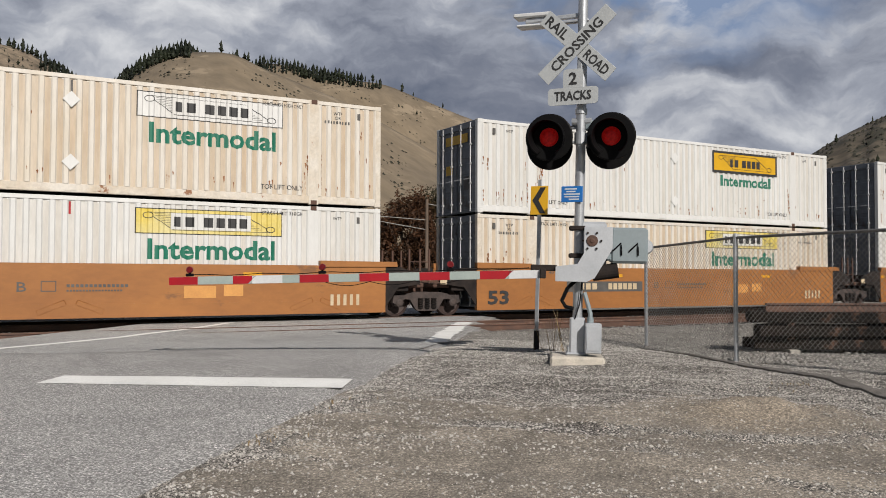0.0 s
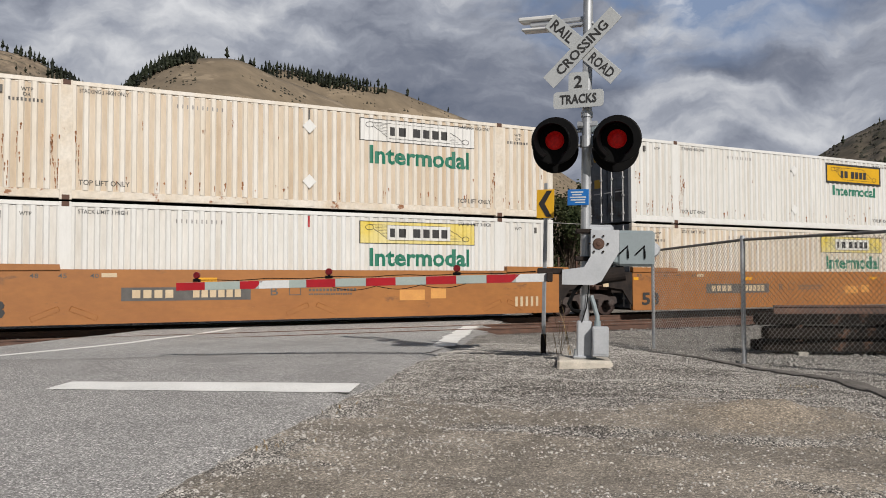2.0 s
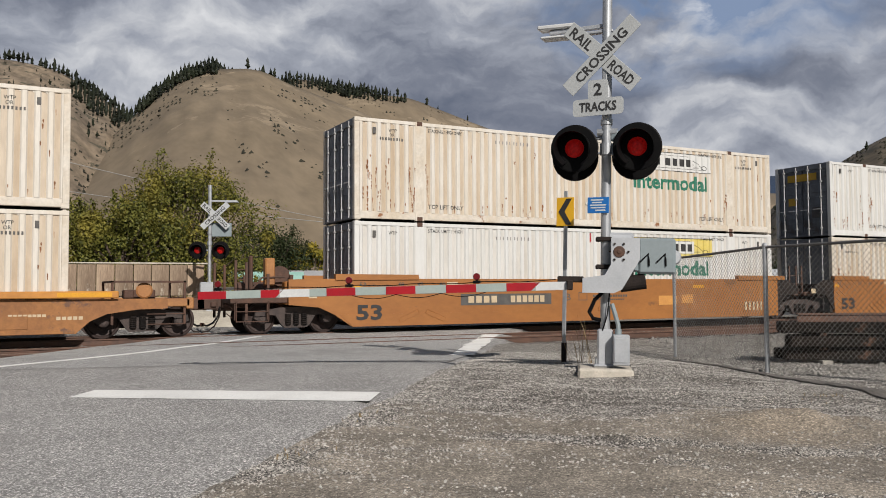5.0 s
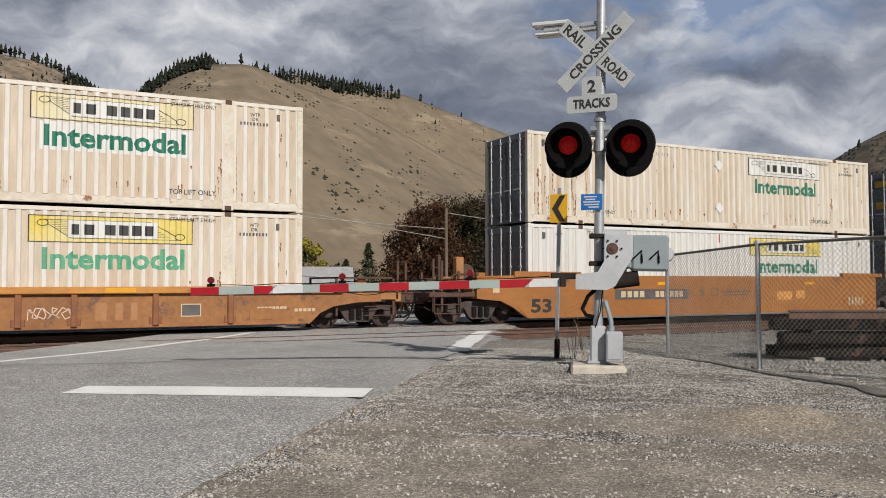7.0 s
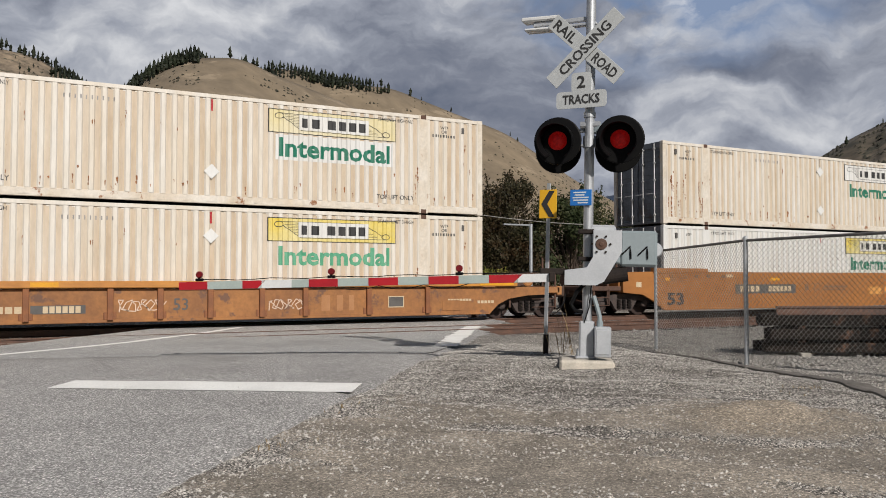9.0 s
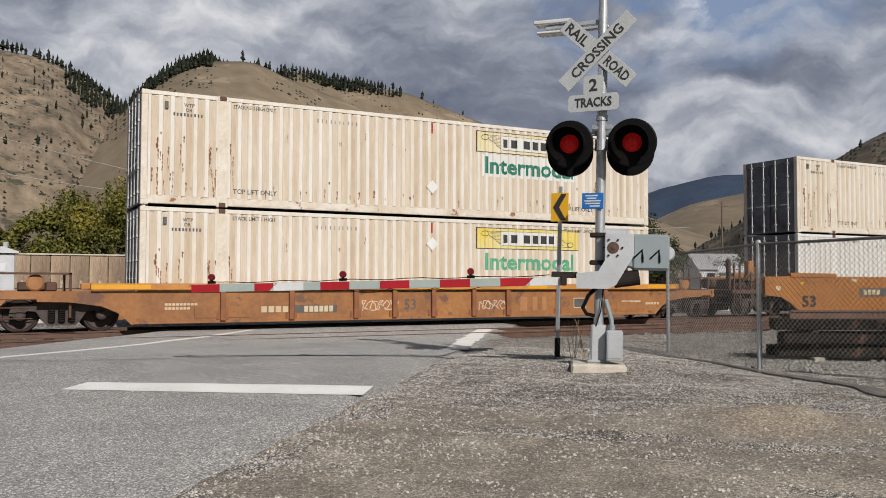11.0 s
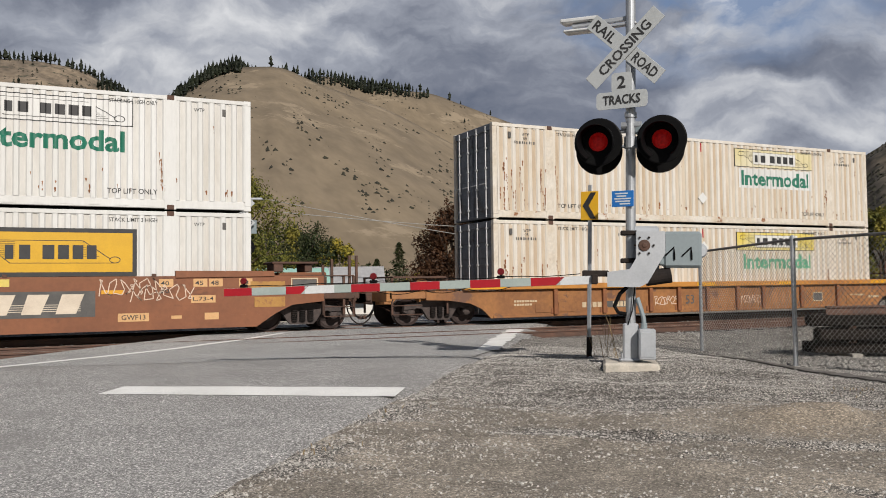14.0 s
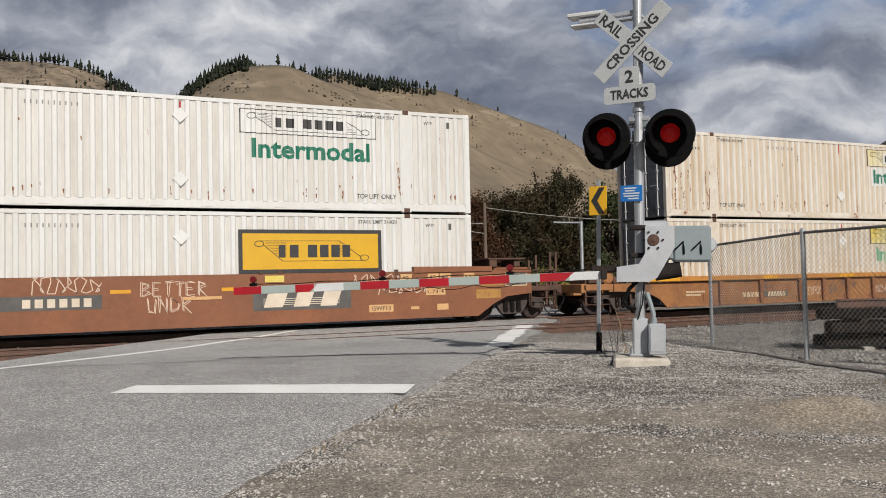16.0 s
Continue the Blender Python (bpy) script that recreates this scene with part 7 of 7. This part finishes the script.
for name, az, r, h, w, m, lab, lobes, n, leaf in (
    ("broadleaf_tree", 10.6, 46, 8.1, 8.8, LEAFG, "large green bushy tree with yellowing leaves", 60, 26000, 0.19),
    ("broadleaf_tree", 6.4, 43, 6.0, 7.0, LEAFG, "green bushy tree turning yellow", 36, 17000, 0.19),
    ("broadleaf_tree", 2.6, 43, 4.9, 4.0, LEAFG, "green bushy tree with upright twigs behind the wall", 16, 5000, 0.24),
    ("broadleaf_tree", -1.5, 43, 4.2, 5.0, LEAFG, "green bushy tree behind the wall", 16, 5000, 0.24),
    ("bush", 15.9, 60, 6.2, 7.0, LEAFD, "dark green bush with dry twigs", 24, 10000, 0.22),
    ("bush", 13.9, 58, 4.2, 5.0, LEAFG, "green bush behind the low shed", 16, 6000, 0.2),
    ("broadleaf_tree", 16.6, 62, 5.2, 4.4, LEAFD, "dark green tree beside the houses", 16, 5000, 0.26),
    ("broadleaf_tree", 18.5, 61, 5.8, 3.8, LEAFY, "yellow autumn tree beside the houses", 16, 5000, 0.26),
    ("bush", 20.4, 72, 4.0, 4.4, LEAFD, "dull green bush beyond the houses and sheds", 14, 3500, 0.28),
    ("bush", 24.0, 74, 3.2, 5.0, LEAFY, "pale yellow-green bush beyond the crossing", 14, 3500, 0.28),
    ("broadleaf_tree", 26.6, 58, 8.0, 6.0, LEAFB, "bronze-leaved tree beyond the crossing", 34, 15000, 0.24),
    ("broadleaf_tree", 29.6, 62, 8.8, 6.6, LEAFM, "dark green tree with browning leaves beyond the crossing", 36, 16000, 0.24),
    ("broadleaf_tree", 33.0, 66, 10.2, 9.0, LEAFM, "tall dark green and brown tree behind the road", 44, 18000, 0.27),
    ("broadleaf_tree", 37.0, 66, 9.2, 8.0, LEAFD, "dark green tree behind the road", 26, 9000, 0.3),
    ("broadleaf_tree", 41.0, 70, 8.0, 7.0, LEAFD, "dark green tree behind the road", 22, 7000, 0.3),
    ("broadleaf_tree", 31.0, 74, 8.0, 7.0, LEAFB, "bronze-leaved tree beyond the crossing", 22, 7000, 0.3),
    ("broadleaf_tree", 53.3, 80, 9.0, 7.0, LEAFG, "green tree beside the line", 22, 7000, 0.34),
    ("bush", 31.5, 56, 2.6, 4.5, LEAFG, "low bright green bush below the dark trees", 14, 4000, 0.2),
    ("bush", 47.0, 95, 5.5, 9.0, LEAFD, "dark bushes below the hill", 18, 4500, 0.36),
    ("bush", 50.0, 90, 5.0, 8.0, LEAFD, "dark bushes below the hill", 18, 4500, 0.36),
):
    x, y = at_az(az, r)
    leafy(name, x, y, h, w, m, lab, int(az * 10) + 200, int(lobes * 1.7), int(n * 1.8), leaf * 0.76, clump=(0.05, 0.145) if m is LEAFG else (0.09, 0.19))


def spruce(x, y, h, label, seed):
    rng = random.Random(seed)
    t = thing("conifer_tree", pose(x, y, ground_z(x, y)), label, "tree")
    part("trunk", cyls(((0, 0, -0.3), (0, 0, h * 0.95), 0.018 * h, 0.004 * h), seg=8), BARK, t)
    vs, fs = [], []
    for k in range(3200):
        f = rng.random() ** 1.3
        r = h * 0.29 * (1 - f) ** 0.85 * rng.uniform(0.25, 1.08) * (0.85 + 0.3 * math.sin(f * 46))
        a = rng.uniform(0, 6.28)
        q = Vector((r * math.cos(a), r * math.sin(a), h * (0.05 + 0.93 * f) - 0.18 * r))
        o = Vector((math.cos(a), math.sin(a), -0.35)).normalized()
        s = Vector((-math.sin(a), math.cos(a), rng.gauss(0, 0.4))).normalized()
        l = rng.uniform(0.12, 0.3)
        b = len(vs)
        for e in (q - s * l * 0.3, q + o * l, q + s * l * 0.3):
            vs.append(tuple(e))
        fs.append((b, b + 1, b + 2))
    me = bpy.data.meshes.new("crown")
    me.from_pydata(vs, [], fs)
    me.materials.append(LEAFD)
    c = new("crown", me)
    c.parent = t


for az, r, h in ((22.7, 70, 5.8), (21.2, 74, 4.6)):
    x, y = at_az(az, r)
    spruce(x, y, h, "small dark spruce tree", int(az * 10))


def house(x, y, rz, w, d, hw, hr, wall, roof, label, over=0.3):
    h = thing("house", pose(x, y, ground_z(x, y), 0, 0, rz), label, "house", "small houses beyond the road")
    part("wall", prism([(-w / 2, -0.3), (w / 2, -0.3), (w / 2, hw), (-w / 2, hw)], -d / 2, d / 2), wall, h)
    for s in (-1, 1):
        bm = bmesh.new()
        vs = [(-w / 2 - over, s * (d / 2 + over), hw - 0.15), (w / 2 + over, s * (d / 2 + over), hw - 0.15), (w / 2 + over, 0, hw + hr), (-w / 2 - over, 0, hw + hr)]
        lo = [bm.verts.new(v) for v in vs]
        hi = [bm.verts.new((a, b, c + 0.1)) for a, b, c in vs]
        bm.faces.new(lo)
        bm.faces.new(hi)
        for i in range(4):
            bm.faces.new((lo[i], lo[(i + 1) % 4], hi[(i + 1) % 4], hi[i]))
        bmesh.ops.recalc_face_normals(bm, faces=bm.faces)
        part("roof", bm, roof, h)
    for s in (-1, 1):
        bm = bmesh.new()
        vs = [bm.verts.new(v) for v in ((s * (w / 2 - 0.01), -d / 2, hw), (s * (w / 2 - 0.01), d / 2, hw), (s * (w / 2 - 0.01), 0, hw + hr))]
        bm.faces.new(vs)
        part("gable", bm, wall, h)
    for k in (-0.25, 0.2):
        wn = part("window", boxes((k * w - 0.5, -d / 2 - 0.05, hw - 1.35, k * w + 0.5, -d / 2 + 0.02, hw - 0.4), bev=0.01), BRIGHTT, h)
        part("pane", boxes((k * w - 0.43, -d / 2 - 0.06, hw - 1.28, k * w + 0.43, -d / 2 - 0.045, hw - 0.47)), mat("dark_pane", (0.03, 0.035, 0.04), rough=0.1), wn)


MINT = mat("mint_metal_roof", (0.34, 0.55, 0.48), (0.28, 0.48, 0.42), rough=0.45, scale=1, grain=0.1)
GREYROOF = mat("grey_shingle_roof", (0.36, 0.36, 0.37), (0.28, 0.28, 0.29), rough=0.8, scale=2, grain=0.15)
SIDING = mat("pale_siding", (0.62, 0.6, 0.56), (0.55, 0.53, 0.5), rough=0.7, scale=2)
x, y = at_az(14.6, 52)
house(x, y, -14, 5.5, 4.5, 1.75, 0.95, SIDING, MINT, "low shed with a mint green metal roof")
x, y = at_az(18.9, 58)
house(x, y, -19, 5.0, 5.0, 1.75, 1.35, SIDING, GREYROOF, "small pale house with a grey roof")
x, y = at_az(45.3, 95)
house(x, y, -20, 5.0, 4.5, 4.3, 1.5, BRIGHTT, GREYROOF, "small white house with a grey gable roof")
x, y = at_az(48.9, 85)
house(x, y, -48, 9.0, 4.0, 3.7, 0.4, BRIGHTT, BRIGHTT, "long white trailer building")


def pole(x, y, h, r, label, arms=True):
    p = thing("utility_pole", pose(x, y, ground_z(x, y)), label, "utility pole", "utility poles")
    part("shaft", cyls(((0, 0, -0.5), (0, 0, h), r, r * 0.7), seg=10), WOODPOLE, p)
    if arms:
        part("crossarm", boxes((-1.0, -0.06, h - 0.55, 1.0, 0.06, h - 0.43), bev=0.01), WOODPOLE, p)
    return p


x, y = at_az(27.95, 52)
pole(x, y, 6.6, 0.13, "weathered wooden pole carrying overhead wires", False)
x, y = at_az(45.9, 110)
pole(x, y, 13.0, 0.16, "tall wooden pole with a crossarm", True)
x, y = at_az(24.5, 60)
pole(x, y, 4.0, 0.09, "short weathered wooden roadside pole", False)
x, y = at_az(34.37, 45)
lp = thing("steel_pole", pose(x, y, ground_z(x, y)), "thin grey steel pole with a side arm", "street pole")
part("shaft", cyls(((0, 0, -0.3), (0, 0, 4.6), 0.09), seg=10), GALV, lp)
part("arm", boxes((-1.7, -0.04, 4.5, 0.1, 0.04, 4.58), bev=0.01), GALV, lp)


def wire_run(a, b, sag, label):
    pts = []
    for k in range(17):
        f = k / 16
        p = Vector(a).lerp(Vector(b), f)
        p.z -= sag * 4 * f * (1 - f)
        pts.append(p)
    w = part("overhead_wire", tube(pts, 0.022, 5), mat("wire_grey", (0.3, 0.29, 0.27), (0.26, 0.25, 0.24)))
    tagged(w, label, "overhead wire", "overhead wires")


a0, a1 = at_az(-10, 60), at_az(27.95, 52)
a2 = at_az(44, 66)
wire_run((a0[0], a0[1], 12.6), (a1[0], a1[1], 4.0), 0.6, "slack pale overhead wire")
wire_run((a0[0], a0[1], 9.4), (a1[0], a1[1], 4.6), 0.6, "slack pale overhead wire")
wire_run((a1[0], a1[1], 5.6), (a2[0], a2[1], 5.4), 0.5, "slack pale overhead wire")


# a dark strip of matting along the foot of the fence
pts = [uv(1.5, 14.9), uv(1.75, 14.3), uv(2.36, 12.9), uv(2.82, 11.35), uv(3.14, 10.0), uv(3.36, 8.95), uv(3.50, 8.0), uv(3.6, 6.8)]
fine = []
for a_, b_ in zip(pts, pts[1:]):
    fine += [a_.lerp(b_, k / 10) for k in range(10)]
verts, faces = [], []
for i, q in enumerate(fine):
    d = (fine[min(i + 1, len(fine) - 1)] - fine[max(0, i - 1)]).normalized()
    s = Vector((-d.y, d.x, 0))
    f = min(1.0, i / 12)
    for w_, h_ in ((-0.04, -0.03), (-0.03, 0.022 * f), (0.03, 0.03 * f), (0.22 * f + 0.03, 0.012), (0.28, -0.03)):
        e = q + s * (w_ + 0.02 * noise.noise(Vector((i * 0.4, w_ * 9, 0))))
        verts.append((e.x, e.y, ground_z(e.x, e.y) + h_ + 0.008 * noise.noise(Vector((i * 0.7, w_ * 20, 4)))))
for i in range(len(fine) - 1):
    for k in range(4):
        faces.append((i * 5 + k, i * 5 + k + 1, i * 5 + k + 6, i * 5 + k + 5))
me = bpy.data.meshes.new("matting_strip")
me.from_pydata(verts, [], faces)
me.materials.append(mat("dusty_matting", (0.17, 0.155, 0.14), (0.11, 0.10, 0.09), rough=0.95, scale=6, grain=0.3, bump=0.05))
tagged(new("matting_strip", me), "dusty dark matting strip along the fence", "ground matting")


# small dry weeds by the mast and the road's edge
def weeds(name, cx, cy, n, h, spread, seed):
    rng = random.Random(seed)
    vs, fs = [], []
    for k in range(n):
        x, y = cx + rng.gauss(0, spread), cy + rng.gauss(0, spread)
        z = ground_z(x, y)
        l = h * rng.uniform(0.4, 1.1)
        dx, dy = rng.gauss(0, 0.35) * l, rng.gauss(0, 0.35) * l
        a = rng.uniform(0, 3.14)
        wx, wy = 0.005 * math.cos(a), 0.005 * math.sin(a)
        b = len(vs)
        vs += [(x - wx, y - wy, z), (x + wx, y + wy, z), (x + dx * 0.5 + wx, y + dy * 0.5 + wy, z + l * 0.7), (x + dx * 0.5 - wx, y + dy * 0.5 - wy, z + l * 0.7), (x + dx, y + dy, z + l)]
        fs += [(b, b + 1, b + 2, b + 3), (b + 3, b + 2, b + 4)]
    me = bpy.data.meshes.new(name)
    me.from_pydata(vs, [], fs)
    me.materials.append(GRASS)
    return tagged(new(name, me), "tuft of thin dry weeds", "weeds", "dry weeds", kind="stuff")


p = uv(0.1, 13.0)
weeds("dry_weeds", p.x, p.y, 14, 0.8, 0.12, 1)
for k, (u, v) in enumerate(((-2.25, 6.6), (-2.05, 8.1), (2.6, 9.4))):
    p = uv(u, v)
    weeds("dry_weeds", p.x, p.y, 16, 0.045, 0.14, 10 + k)


def motions():
    for ob, x, y, z in TRAIN:
        walk(ob, [(t, pose(x + travelled(t), y, z)) for t in [0.0, 2.0, 4.0, 6.0, 8.0, 10.0, 12.0, 14.0, 16.0]])
    turns = [k * 0.2 for k in range(81)]
    for w, x in WHEELS:
        walk(w, [(t, pose(x, 0, 0.42, 0, math.degrees(travelled(t) / 0.42), 0)) for t in turns])


motions()
